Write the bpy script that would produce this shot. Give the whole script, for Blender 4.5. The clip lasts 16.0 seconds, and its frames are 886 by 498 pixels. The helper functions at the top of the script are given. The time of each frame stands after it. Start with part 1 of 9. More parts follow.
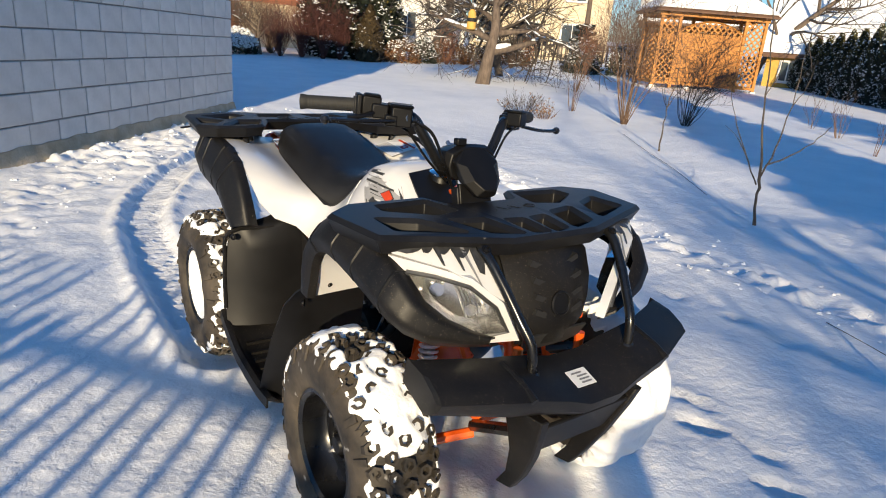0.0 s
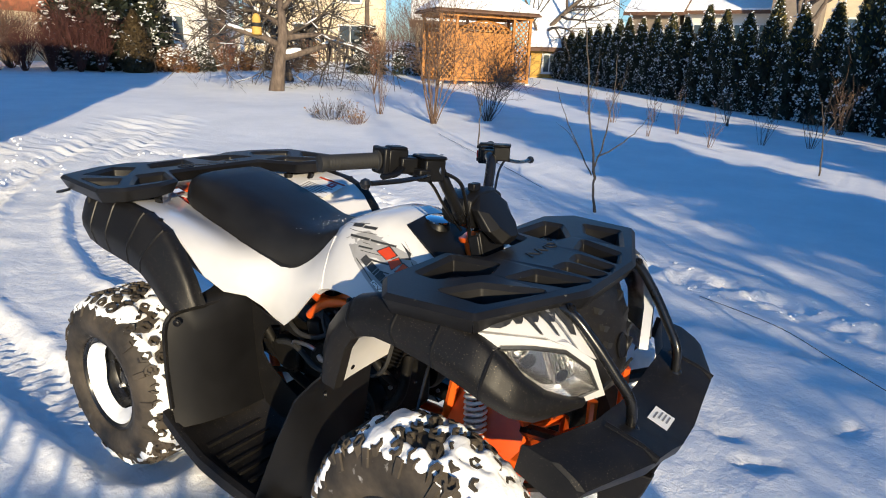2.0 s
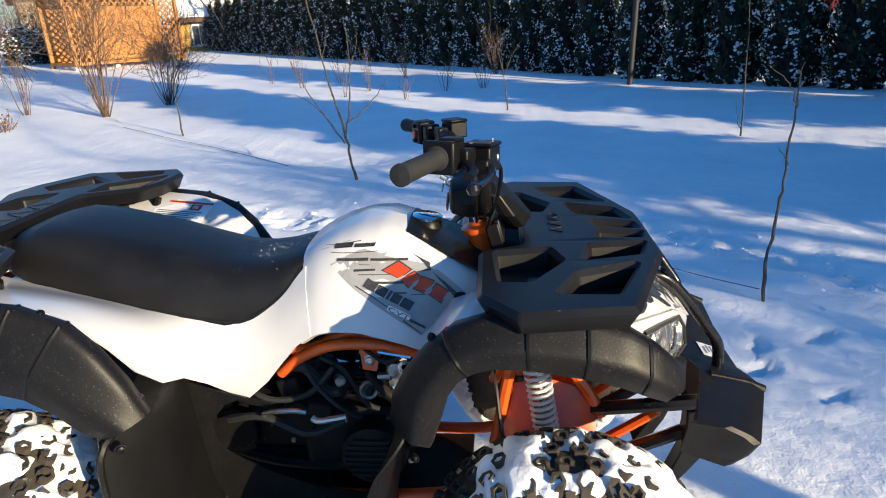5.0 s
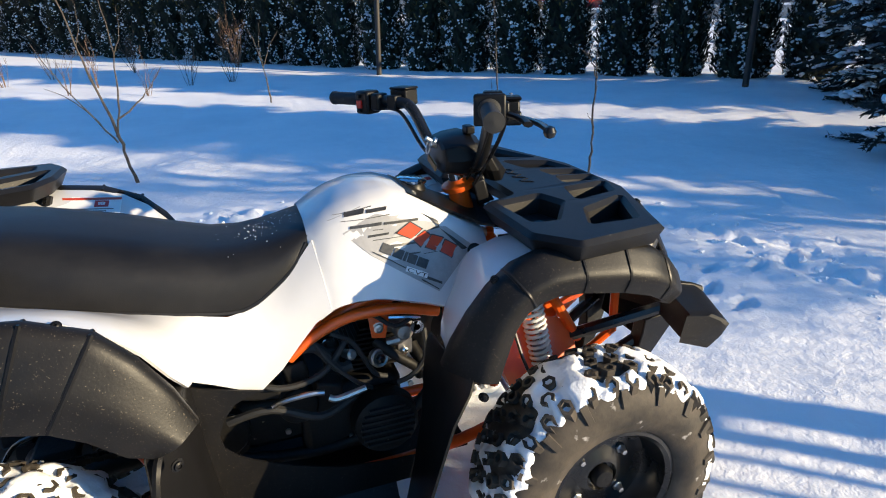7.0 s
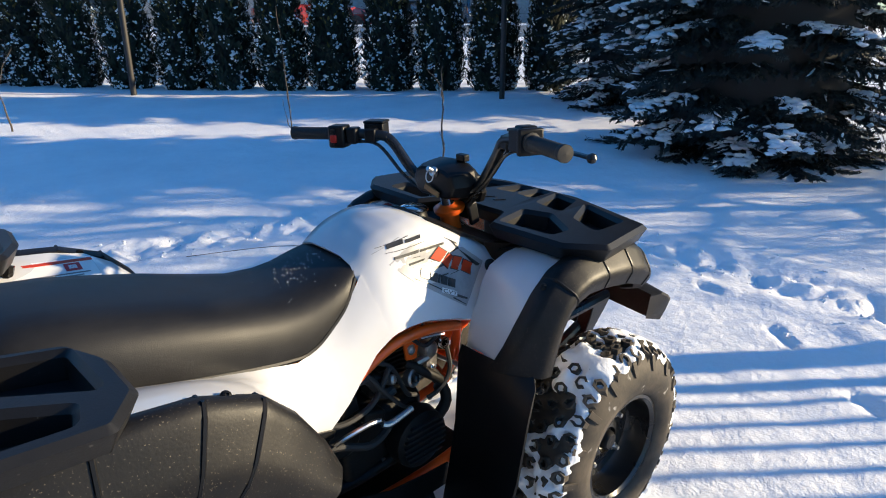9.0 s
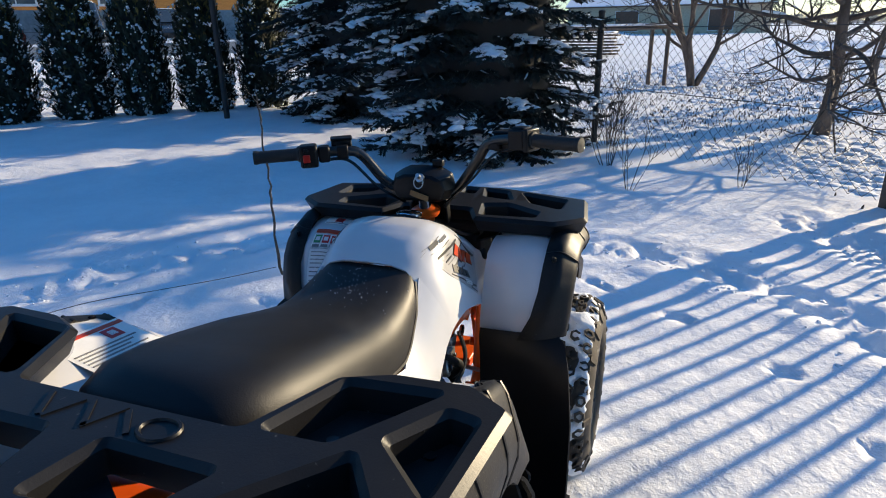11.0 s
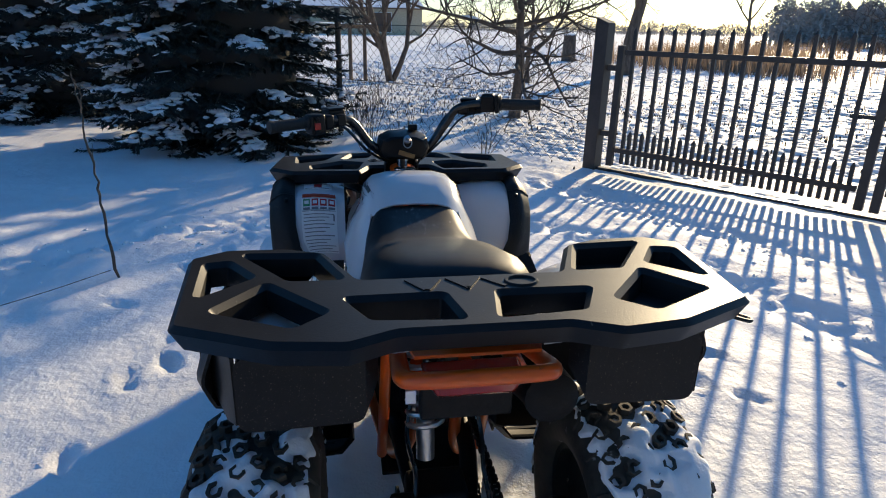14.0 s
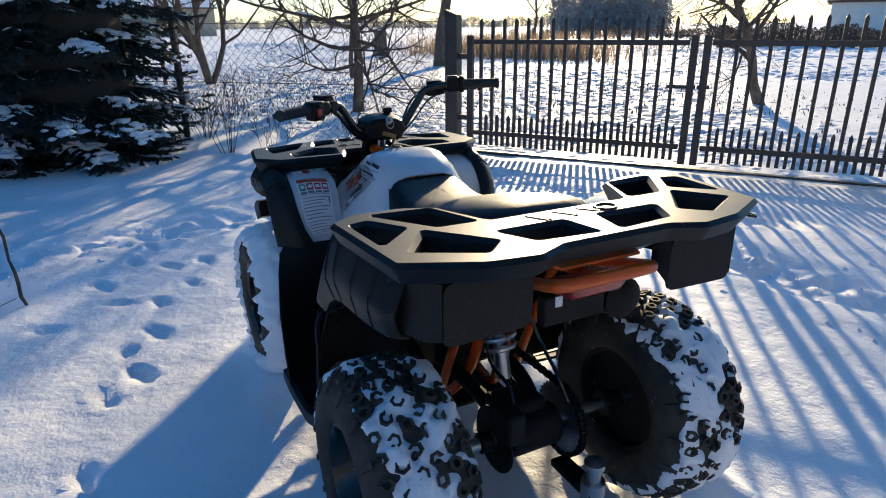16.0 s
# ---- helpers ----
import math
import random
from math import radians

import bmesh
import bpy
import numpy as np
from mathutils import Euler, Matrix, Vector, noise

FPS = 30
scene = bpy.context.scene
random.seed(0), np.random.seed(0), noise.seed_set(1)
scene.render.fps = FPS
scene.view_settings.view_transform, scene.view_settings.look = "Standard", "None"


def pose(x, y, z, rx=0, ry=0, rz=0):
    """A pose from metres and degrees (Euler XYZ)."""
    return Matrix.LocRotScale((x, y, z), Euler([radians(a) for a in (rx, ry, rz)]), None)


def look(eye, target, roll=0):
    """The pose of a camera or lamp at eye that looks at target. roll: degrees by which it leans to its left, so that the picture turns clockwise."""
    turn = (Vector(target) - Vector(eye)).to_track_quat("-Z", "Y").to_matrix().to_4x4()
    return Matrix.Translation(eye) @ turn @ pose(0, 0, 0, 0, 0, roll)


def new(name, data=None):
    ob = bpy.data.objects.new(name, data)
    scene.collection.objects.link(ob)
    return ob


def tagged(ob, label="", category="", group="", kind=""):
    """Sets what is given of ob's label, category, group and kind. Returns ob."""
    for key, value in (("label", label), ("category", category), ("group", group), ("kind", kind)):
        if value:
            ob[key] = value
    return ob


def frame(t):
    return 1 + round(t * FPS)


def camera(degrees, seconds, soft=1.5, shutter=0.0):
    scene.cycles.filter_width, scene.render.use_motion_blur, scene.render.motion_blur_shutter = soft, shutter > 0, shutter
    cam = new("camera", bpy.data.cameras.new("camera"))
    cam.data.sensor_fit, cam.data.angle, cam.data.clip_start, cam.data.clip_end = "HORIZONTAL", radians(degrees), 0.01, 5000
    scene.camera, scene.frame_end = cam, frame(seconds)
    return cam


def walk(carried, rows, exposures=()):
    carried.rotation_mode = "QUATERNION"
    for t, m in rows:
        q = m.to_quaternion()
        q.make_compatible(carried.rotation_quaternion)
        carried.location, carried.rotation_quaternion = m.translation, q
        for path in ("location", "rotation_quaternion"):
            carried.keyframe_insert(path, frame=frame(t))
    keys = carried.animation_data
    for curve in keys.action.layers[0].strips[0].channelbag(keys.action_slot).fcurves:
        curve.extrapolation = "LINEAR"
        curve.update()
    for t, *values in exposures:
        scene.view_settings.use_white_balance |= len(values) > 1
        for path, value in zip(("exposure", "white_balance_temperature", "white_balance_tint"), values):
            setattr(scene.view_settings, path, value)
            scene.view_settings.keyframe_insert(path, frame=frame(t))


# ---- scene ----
from collections import defaultdict
from mathutils import geometry

# the walk: seconds, eye (x, y, z), yaw, pitch, roll
ROWS = [
    (0, 1.724, -0.996, 1.198, 55.72, -18.13, -4.35),
    (0.5, 1.545, -1.031, 1.187, 51.94, -17.70, -3.89),
    (1, 1.388, -1.012, 1.198, 47.84, -17.67, -3.00),
    (1.5, 1.319, -1.102, 1.217, 41.68, -17.35, -3.11),
    (2, 1.210, -1.268, 1.253, 35.84, -16.98, -2.24),
    (2.5, 1.091, -1.262, 1.268, 30.69, -16.91, -1.21),
    (3, 0.981, -1.191, 1.298, 25.29, -17.09, -0.98),
    (3.5, 0.866, -1.244, 1.297, 18.53, -17.52, -1.38),
    (3.7, 0.803, -1.297, 1.289, 15.56, -17.54, -0.82),
    (5.8, 0.259, -1.332, 1.257, -5.83, -21.29, 1.43),
    (6, 0.197, -1.348, 1.258, -10.15, -21.12, 0.50),
    (6.5, 0.019, -1.413, 1.242, -15.52, -21.07, 1.38),
    (7, -0.083, -1.327, 1.222, -19.41, -21.33, 1.55),
    (7.5, -0.135, -1.199, 1.215, -24.46, -21.56, 1.01),
    (8, -0.240, -1.182, 1.238, -29.54, -21.75, 0.76),
    (8.2, -0.318, -1.199, 1.254, -31.96, -21.57, 0.65),
    (10.5, -1.056, -0.752, 1.308, -63.26, -19.42, 0.64),
    (11, -1.134, -0.608, 1.310, -70.46, -19.62, 0.99),
    (11.5, -1.176, -0.443, 1.309, -76.60, -19.59, 1.18),
    (12, -1.294, -0.330, 1.321, -82.92, -19.62, 0.24),
    (12.5, -1.460, -0.199, 1.329, -86.45, -19.52, -0.23),
    (13, -1.540, -0.086, 1.310, -89.54, -19.29, -0.50),
    (13.5, -1.556, 0.076, 1.284, -93.57, -19.32, -0.78),
    (14, -1.598, 0.196, 1.275, -99.13, -19.70, -1.18),
    (14.5, -1.783, 0.386, 1.284, -102.21, -19.57, -0.91),
    (15, -1.822, 0.526, 1.315, -104.42, -19.78, -0.71),
    (15.5, -1.751, 0.643, 1.265, -109.59, -19.76, -0.03),
    (16, -1.670, 0.792, 1.250, -116.66, -19.88, 0.45),
]
cam = camera(71.05, 16.0, soft=1.05)
walk(cam, [(t, pose(x, y, z, 90 + pitch, roll, yaw)) for t, x, y, z, yaw, pitch, roll in ROWS],
     exposures=[(0.0, 0.38, 6000, 9), (3.5, 0.50, 5750, 9), (6.5, 0.85, 5950, 9), (8.2, 0.88, 6000, 9), (11.0, 0.68, 6000, 10), (13.0, 0.46, 6350, 10), (16.0, 0.56, 6200, 10)])

# ---- light: low winter sun and clear sky ----
SUN_AZ, SUN_EL = radians(-38.5), radians(14.8)
SUN_DIR = Vector((math.cos(SUN_AZ) * math.cos(SUN_EL), math.sin(SUN_AZ) * math.cos(SUN_EL), math.sin(SUN_EL)))
world = bpy.data.worlds.new("winter_sky")
scene.world = world
world.use_nodes = True
wn = world.node_tree
sky = wn.nodes.new("ShaderNodeTexSky")
sky.sky_type = "NISHITA"
sky.sun_disc = False
sky.sun_elevation = SUN_EL
sky.sun_rotation = math.pi / 2 - SUN_AZ
sky.air_density, sky.dust_density, sky.ozone_density = 1.0, 0.4, 2.6
wn.nodes["Background"].inputs["Strength"].default_value = 0.090
cold = wn.nodes.new("ShaderNodeMix")
cold.data_type, cold.blend_type = "RGBA", "MULTIPLY"
# the glare round the low sun stays white, the rest of the sky is deep blue
grey = wn.nodes.new("ShaderNodeRGBToBW")
glare = wn.nodes.new("ShaderNodeMapRange")
glare.inputs["From Min"].default_value, glare.inputs["From Max"].default_value = 2.6, 6.0
glare.inputs["To Min"].default_value, glare.inputs["To Max"].default_value = 1.0, 0.30
wn.links.new(sky.outputs["Color"], grey.inputs["Color"])
wn.links.new(grey.outputs["Val"], glare.inputs["Value"])
wn.links.new(glare.outputs["Result"], cold.inputs["Factor"])
cold.inputs["B"].default_value = (0.47, 1.05, 1.45, 1)
wn.links.new(sky.outputs["Color"], cold.inputs["A"])
wn.links.new(cold.outputs["Result"], wn.nodes["Background"].inputs["Color"])
sun_data = bpy.data.lights.new("sun", "SUN")
sun_data.energy, sun_data.angle, sun_data.color = 5.6, radians(0.6), (1.0, 0.77, 0.46)
sun = new("sun", sun_data)
sun.matrix_world = look(SUN_DIR * 60, (0, 0, 0))


# ---- materials ----
def pmat(name, c1, c2=None, scale=8.0, rough=0.6, rough_var=0.1, metal=0.0, bump=0.0, bump_scale=60.0,
         fleck=None, fleck_scale=40.0, fleck_amount=0.35, spec=0.5, coat=0.0, island=0.0, stretch=None, crust=0.0):
    """A surface with colour variation at two scales, uneven gloss, fine relief and, where given, flecks of dirt or snow."""
    m = bpy.data.materials.new(name)
    m.use_nodes = True
    nt = m.node_tree
    b = nt.nodes["Principled BSDF"]
    tc = nt.nodes.new("ShaderNodeTexCoord")
    src = tc.outputs["Object"]
    if stretch:
        mp = nt.nodes.new("ShaderNodeMapping")
        mp.inputs["Scale"].default_value = stretch
        nt.links.new(src, mp.inputs["Vector"])
        src = mp.outputs["Vector"]

    def noise_tex(s, detail=4.0):
        n = nt.nodes.new("ShaderNodeTexNoise")
        n.inputs["Scale"].default_value = s
        n.inputs["Detail"].default_value = detail
        nt.links.new(src, n.inputs["Vector"])
        return n
    n1 = noise_tex(scale)
    n2 = noise_tex(scale * 6.3, 3.0)
    add = nt.nodes.new("ShaderNodeMath")
    add.operation = "MULTIPLY_ADD"
    add.inputs[1].default_value = 0.35
    nt.links.new(n2.outputs["Fac"], add.inputs[0])
    nt.links.new(n1.outputs["Fac"], add.inputs[2])
    ramp = nt.nodes.new("ShaderNodeMapRange")
    ramp.inputs["From Min"].default_value, ramp.inputs["From Max"].default_value = 0.48, 0.88
    nt.links.new(add.outputs[0], ramp.inputs["Value"])
    mix = nt.nodes.new("ShaderNodeMix")
    mix.data_type = "RGBA"
    mix.inputs["A"].default_value = (*c1, 1)
    mix.inputs["B"].default_value = (*(c2 or tuple(min(1, v * 1.25) for v in c1)), 1)
    nt.links.new(ramp.outputs[0], mix.inputs["Factor"])
    col = mix.outputs["Result"]
    if island:
        gi = nt.nodes.new("ShaderNodeNewGeometry")
        oi = nt.nodes.new("ShaderNodeObjectInfo")
        av = nt.nodes.new("ShaderNodeMath")
        nt.links.new(gi.outputs["Random Per Island"], av.inputs[0])
        nt.links.new(oi.outputs["Random"], av.inputs[1])
        mr = nt.nodes.new("ShaderNodeMapRange")
        mr.inputs["From Max"].default_value = 2.0
        mr.inputs["To Min"].default_value, mr.inputs["To Max"].default_value = 1 - island, 1 + island
        nt.links.new(av.outputs[0], mr.inputs["Value"])
        hs = nt.nodes.new("ShaderNodeHueSaturation")
        nt.links.new(mr.outputs[0], hs.inputs["Value"])
        nt.links.new(col, hs.inputs["Color"])
        col = hs.outputs["Color"]
    rgh = nt.nodes.new("ShaderNodeMapRange")
    rgh.inputs["To Min"].default_value, rgh.inputs["To Max"].default_value = max(0.02, rough - rough_var), min(1, rough + rough_var)
    nt.links.new(n1.outputs["Fac"], rgh.inputs["Value"])
    if fleck:
        nf = noise_tex(fleck_scale, 6.0)
        fr = nt.nodes.new("ShaderNodeMapRange")
        lo = 0.72 - fleck_amount * 0.3
        fr.inputs["From Min"].default_value, fr.inputs["From Max"].default_value = lo, lo + 0.07
        nt.links.new(nf.outputs["Fac"], fr.inputs["Value"])
        mf = nt.nodes.new("ShaderNodeMix")
        mf.data_type = "RGBA"
        mf.inputs["B"].default_value = (*fleck, 1)
        nt.links.new(fr.outputs[0], mf.inputs["Factor"])
        nt.links.new(col, mf.inputs["A"])
        col = mf.outputs["Result"]
    nt.links.new(col, b.inputs["Base Color"])
    nt.links.new(rgh.outputs[0], b.inputs["Roughness"])
    b.inputs["Metallic"].default_value = metal
    b.inputs["Specular IOR Level"].default_value = spec
    b.inputs["Coat Weight"].default_value = coat
    b.inputs["Coat Roughness"].default_value = 0.12
    if bump:
        if crust:
            nc = noise_tex(crust, 6.0)
            bc = nt.nodes.new("ShaderNodeBump")
            bc.inputs["Strength"].default_value = 0.38
            bc.inputs["Distance"].default_value = 0.45 / crust
            nt.links.new(nc.outputs["Fac"], bc.inputs["Height"])
        nb = noise_tex(bump_scale, 5.0)
        bn = nt.nodes.new("ShaderNodeBump")
        bn.inputs["Strength"].default_value = min(1.0, bump)
        bn.inputs["Distance"].default_value = 0.35 / bump_scale
        nt.links.new(nb.outputs["Fac"], bn.inputs["Height"])
        if crust:
            nt.links.new(bc.outputs["Normal"], bn.inputs["Normal"])
        nt.links.new(bn.outputs["Normal"], b.inputs["Normal"])
    return m


def flat_glass(name, tint=(1, 1, 1), rough=0.03):
    m = bpy.data.materials.new(name)
    m.use_nodes = True
    b = m.node_tree.nodes["Principled BSDF"]
    b.inputs["Base Color"].default_value = (*tint, 1)
    b.inputs["Transmission Weight"].default_value = 1.0
    b.inputs["Roughness"].default_value = rough
    b.inputs["IOR"].default_value = 1.45
    return m


M = {}
M["snow"] = pmat("snow", (0.82, 0.84, 0.87), (0.92, 0.93, 0.95), 1.3, 0.62, 0.12, bump=0.62, bump_scale=120, spec=0.15, crust=26)
M["snow_soft"] = pmat("snow_clump", (0.82, 0.84, 0.87), (0.91, 0.92, 0.94), 6, 0.65, 0.1, bump=0.6, bump_scale=110, spec=0.15)
M["plastic"] = pmat("black_plastic", (0.0045, 0.0045, 0.005), (0.008, 0.008, 0.009), 5, 0.40, 0.08, bump=0.12, bump_scale=260, spec=0.22)
M["plastic_dirty"] = pmat("dusty_black_plastic", (0.005, 0.005, 0.0055), (0.011, 0.010, 0.0095), 7, 0.46, 0.1, bump=0.15, bump_scale=220,
                          fleck=(0.13, 0.11, 0.08), fleck_scale=330, fleck_amount=0.26, spec=0.25)
M["rack"] = pmat("rack_plastic", (0.007, 0.007, 0.008), (0.013, 0.013, 0.014), 6, 0.43, 0.08, bump=0.2, bump_scale=330,
                 fleck=(0.10, 0.095, 0.085), fleck_scale=90, fleck_amount=0.05, spec=0.28)
M["white"] = pmat("white_gloss_plastic", (0.58, 0.58, 0.59), (0.64, 0.64, 0.65), 3, 0.22, 0.06, spec=0.5, coat=0.3)
M["seat"] = pmat("seat_vinyl", (0.007, 0.007, 0.008), (0.012, 0.012, 0.013), 9, 0.46, 0.08, bump=0.35, bump_scale=420,
                 fleck=(0.7, 0.7, 0.72), fleck_scale=75, fleck_amount=-0.12, spec=0.28)
M["rubber"] = pmat("tyre_rubber", (0.014, 0.012, 0.010), (0.075, 0.060, 0.044), 8, 0.75, 0.1, bump=0.25, bump_scale=180,
                   fleck=(0.30, 0.29, 0.28), fleck_scale=30, fleck_amount=0.15)
M["grip"] = pmat("grip_rubber", (0.012, 0.012, 0.012), (0.02, 0.02, 0.02), 20, 0.7, 0.1, bump=0.4, bump_scale=400)
M["orange"] = pmat("orange_paint", (0.66, 0.085, 0.006), (0.78, 0.125, 0.010), 7, 0.32, 0.1, spec=0.5, coat=0.2,
                   fleck=(0.12, 0.06, 0.03), fleck_scale=30, fleck_amount=0.05)
M["tube"] = pmat("black_steel_tube", (0.005, 0.005, 0.006), (0.010, 0.010, 0.010), 12, 0.28, 0.08, metal=0.0, spec=0.45, coat=0.2)
M["steel"] = pmat("steel", (0.42, 0.42, 0.43), (0.58, 0.58, 0.58), 20, 0.35, 0.12, metal=1.0)
M["chrome"] = pmat("chrome", (0.75, 0.75, 0.76), (0.82, 0.82, 0.83), 10, 0.12, 0.05, metal=1.0)
M["alu"] = pmat("cast_aluminium", (0.30, 0.29, 0.28), (0.45, 0.44, 0.42), 18, 0.5, 0.1, metal=1.0, bump=0.3, bump_scale=150)
M["engine"] = pmat("engine_black", (0.004, 0.004, 0.004), (0.012, 0.011, 0.010), 14, 0.55, 0.1, metal=0.0, bump=0.3, bump_scale=120,
                   fleck=(0.2, 0.16, 0.11), fleck_scale=40, fleck_amount=0.08, spec=0.22)
# near-black parts, and the added cores that give conifers their inner shade
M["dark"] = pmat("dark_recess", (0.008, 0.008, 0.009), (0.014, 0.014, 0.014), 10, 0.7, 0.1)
M["red"] = pmat("red_plastic", (0.45, 0.015, 0.008), (0.52, 0.02, 0.012), 20, 0.3, 0.05)
M["tail"] = pmat("tail_lamp_red", (0.30, 0.02, 0.012), (0.36, 0.03, 0.015), 20, 0.2, 0.05, coat=0.5)
M["grey_decal"] = pmat("grey_decal", (0.27, 0.27, 0.275), (0.34, 0.34, 0.345), 30, 0.35, 0.05)
M["black_decal"] = pmat("black_decal", (0.02, 0.02, 0.02), (0.05, 0.05, 0.05), 120, 0.35, 0.05)
M["orange_decal"] = pmat("orange_decal", (0.46, 0.034, 0.002), (0.54, 0.048, 0.004), 30, 0.35, 0.05)
M["label"] = pmat("label_paper", (0.72, 0.72, 0.71), (0.8, 0.8, 0.79), 30, 0.4, 0.05)
M["label_grey"] = pmat("label_print", (0.16, 0.16, 0.17), (0.22, 0.22, 0.22), 60, 0.5, 0.05)
M["label_red"] = pmat("label_red", (0.42, 0.02, 0.02), (0.5, 0.03, 0.03), 60, 0.5, 0.05)
M["label_green"] = pmat("label_green", (0.03, 0.2, 0.08), (0.04, 0.25, 0.1), 60, 0.5, 0.05)
M["glass"] = flat_glass("lamp_glass")
M["mirror"] = pmat("reflector", (0.88, 0.88, 0.89), (0.93, 0.93, 0.93), 10, 0.20, 0.06, metal=1.0)
M["gate"] = pmat("gate_paint", (0.030, 0.026, 0.025), (0.055, 0.047, 0.043), 8, 0.5, 0.1, bump=0.2, bump_scale=120,
                 fleck=(0.14, 0.08, 0.05), fleck_scale=25, fleck_amount=0.02)
M["wire"] = pmat("fence_wire", (0.045, 0.043, 0.042), (0.09, 0.085, 0.08), 20, 0.6, 0.1, metal=0.3)
M["post"] = pmat("fence_post", (0.016, 0.015, 0.015), (0.03, 0.027, 0.025), 9, 0.6, 0.1, bump=0.2, bump_scale=90)
M["block"] = pmat("concrete_block", (0.54, 0.535, 0.52), (0.64, 0.63, 0.61), 5, 0.9, 0.05, bump=0.5, bump_scale=110, island=0.12)
M["mortar"] = pmat("mortar", (0.27, 0.26, 0.25), (0.38, 0.37, 0.35), 9, 0.95, 0.04, bump=0.5, bump_scale=90)
M["plinth"] = pmat("soiled_plinth", (0.40, 0.32, 0.21), (0.54, 0.45, 0.32), 6, 0.95, 0.04, bump=0.7, bump_scale=40)
M["bark"] = pmat("bark", (0.075, 0.055, 0.042), (0.17, 0.13, 0.10), 14, 0.9, 0.05, bump=0.8, bump_scale=50, stretch=(1, 1, 0.3))
M["twig"] = pmat("twig_bark", (0.10, 0.060, 0.042), (0.20, 0.13, 0.085), 25, 0.85, 0.05, bump=0.3, bump_scale=120)
M["twig_dark"] = pmat("dark_twig", (0.045, 0.036, 0.030), (0.10, 0.08, 0.062), 25, 0.85, 0.05)
M["twig_red"] = pmat("reddish_twig", (0.16, 0.065, 0.040), (0.28, 0.13, 0.07), 18, 0.85, 0.05)
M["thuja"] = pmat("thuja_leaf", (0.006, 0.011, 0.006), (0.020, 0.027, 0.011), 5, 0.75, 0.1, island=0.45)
M["thuja_brown"] = pmat("thuja_brown", (0.045, 0.030, 0.012), (0.085, 0.058, 0.022), 6, 0.8, 0.1, island=0.4)
M["leaf_rust"] = pmat("rust_leaf", (0.11, 0.048, 0.018), (0.22, 0.105, 0.036), 7, 0.8, 0.1, island=0.5)
M["twig_maroon"] = pmat("maroon_twig", (0.055, 0.018, 0.015), (0.12, 0.042, 0.030), 18, 0.85, 0.05)
# golden green of the sunlit hedge tops, put into the leaf colour
M["thuja_sunlit_tip"] = pmat("thuja_sunlit_tip", (0.085, 0.075, 0.016), (0.17, 0.13, 0.03), 6, 0.75, 0.1, island=0.4)
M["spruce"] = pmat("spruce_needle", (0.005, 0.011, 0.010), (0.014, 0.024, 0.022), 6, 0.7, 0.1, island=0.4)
M["leaf_dry"] = pmat("dry_leaf", (0.22, 0.11, 0.04), (0.34, 0.19, 0.07), 15, 0.8, 0.1, island=0.3)
M["gazebo"] = pmat("gazebo_wood", (0.38, 0.145, 0.022), (0.52, 0.235, 0.045), 6, 0.55, 0.1, bump=0.2, bump_scale=60, island=0.15, stretch=(1, 1, 4))
M["roof_wood"] = pmat("dark_eave", (0.10, 0.05, 0.03), (0.15, 0.08, 0.045), 6, 0.7, 0.1)
M["cream"] = pmat("cream_render", (0.60, 0.50, 0.34), (0.70, 0.60, 0.44), 2, 0.9, 0.05, bump=0.3, bump_scale=60)
M["white_wall"] = pmat("white_render", (0.66, 0.63, 0.56), (0.74, 0.71, 0.66), 2, 0.9, 0.05, bump=0.3, bump_scale=60)
M["brick_red"] = pmat("red_brick", (0.30, 0.095, 0.05), (0.40, 0.15, 0.08), 9, 0.9, 0.05, bump=0.4, bump_scale=40)
M["ochre"] = pmat("ochre_boards", (0.50, 0.29, 0.05), (0.60, 0.38, 0.09), 5, 0.8, 0.1)
M["pane"] = pmat("window_pane", (0.04, 0.055, 0.07), (0.06, 0.08, 0.10), 3, 0.08, 0.03, spec=0.8)
M["plaster_brown"] = pmat("brown_plaster", (0.19, 0.155, 0.12), (0.27, 0.22, 0.175), 3, 0.9, 0.1, bump=0.3, bump_scale=30)
M["frame_white"] = pmat("white_frame", (0.66, 0.66, 0.65), (0.74, 0.74, 0.73), 5, 0.5, 0.1)
M["grass"] = pmat("dry_grass", (0.23, 0.17, 0.12), (0.34, 0.26, 0.19), 3, 0.9, 0.05, island=0.3)
gm = M["grass"].node_tree
tr = gm.nodes.new("ShaderNodeBsdfTranslucent")
tr.inputs["Color"].default_value = (0.27, 0.20, 0.14, 1)
mx = gm.nodes.new("ShaderNodeMixShader")
mx.inputs["Fac"].default_value = 0.6
gm.links.new(gm.nodes["Principled BSDF"].outputs["BSDF"], mx.inputs[1])
gm.links.new(tr.outputs["BSDF"], mx.inputs[2])
gm.links.new(mx.outputs["Shader"], gm.nodes["Material Output"].inputs["Surface"])
# paler than bare twigs: distance haze is put into this base colour
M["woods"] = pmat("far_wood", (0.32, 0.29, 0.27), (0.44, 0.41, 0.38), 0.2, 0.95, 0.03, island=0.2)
M["car_paint"] = pmat("car_paint_dark", (0.03, 0.04, 0.055), (0.045, 0.055, 0.07), 3, 0.25, 0.05, coat=0.6)
M["car_red"] = pmat("car_paint_red", (0.24, 0.02, 0.015), (0.3, 0.03, 0.02), 3, 0.25, 0.05, coat=0.6)
M["car_silver"] = pmat("car_paint_silver", (0.36, 0.38, 0.40), (0.44, 0.46, 0.48), 3, 0.3, 0.05, metal=0.5, coat=0.6)


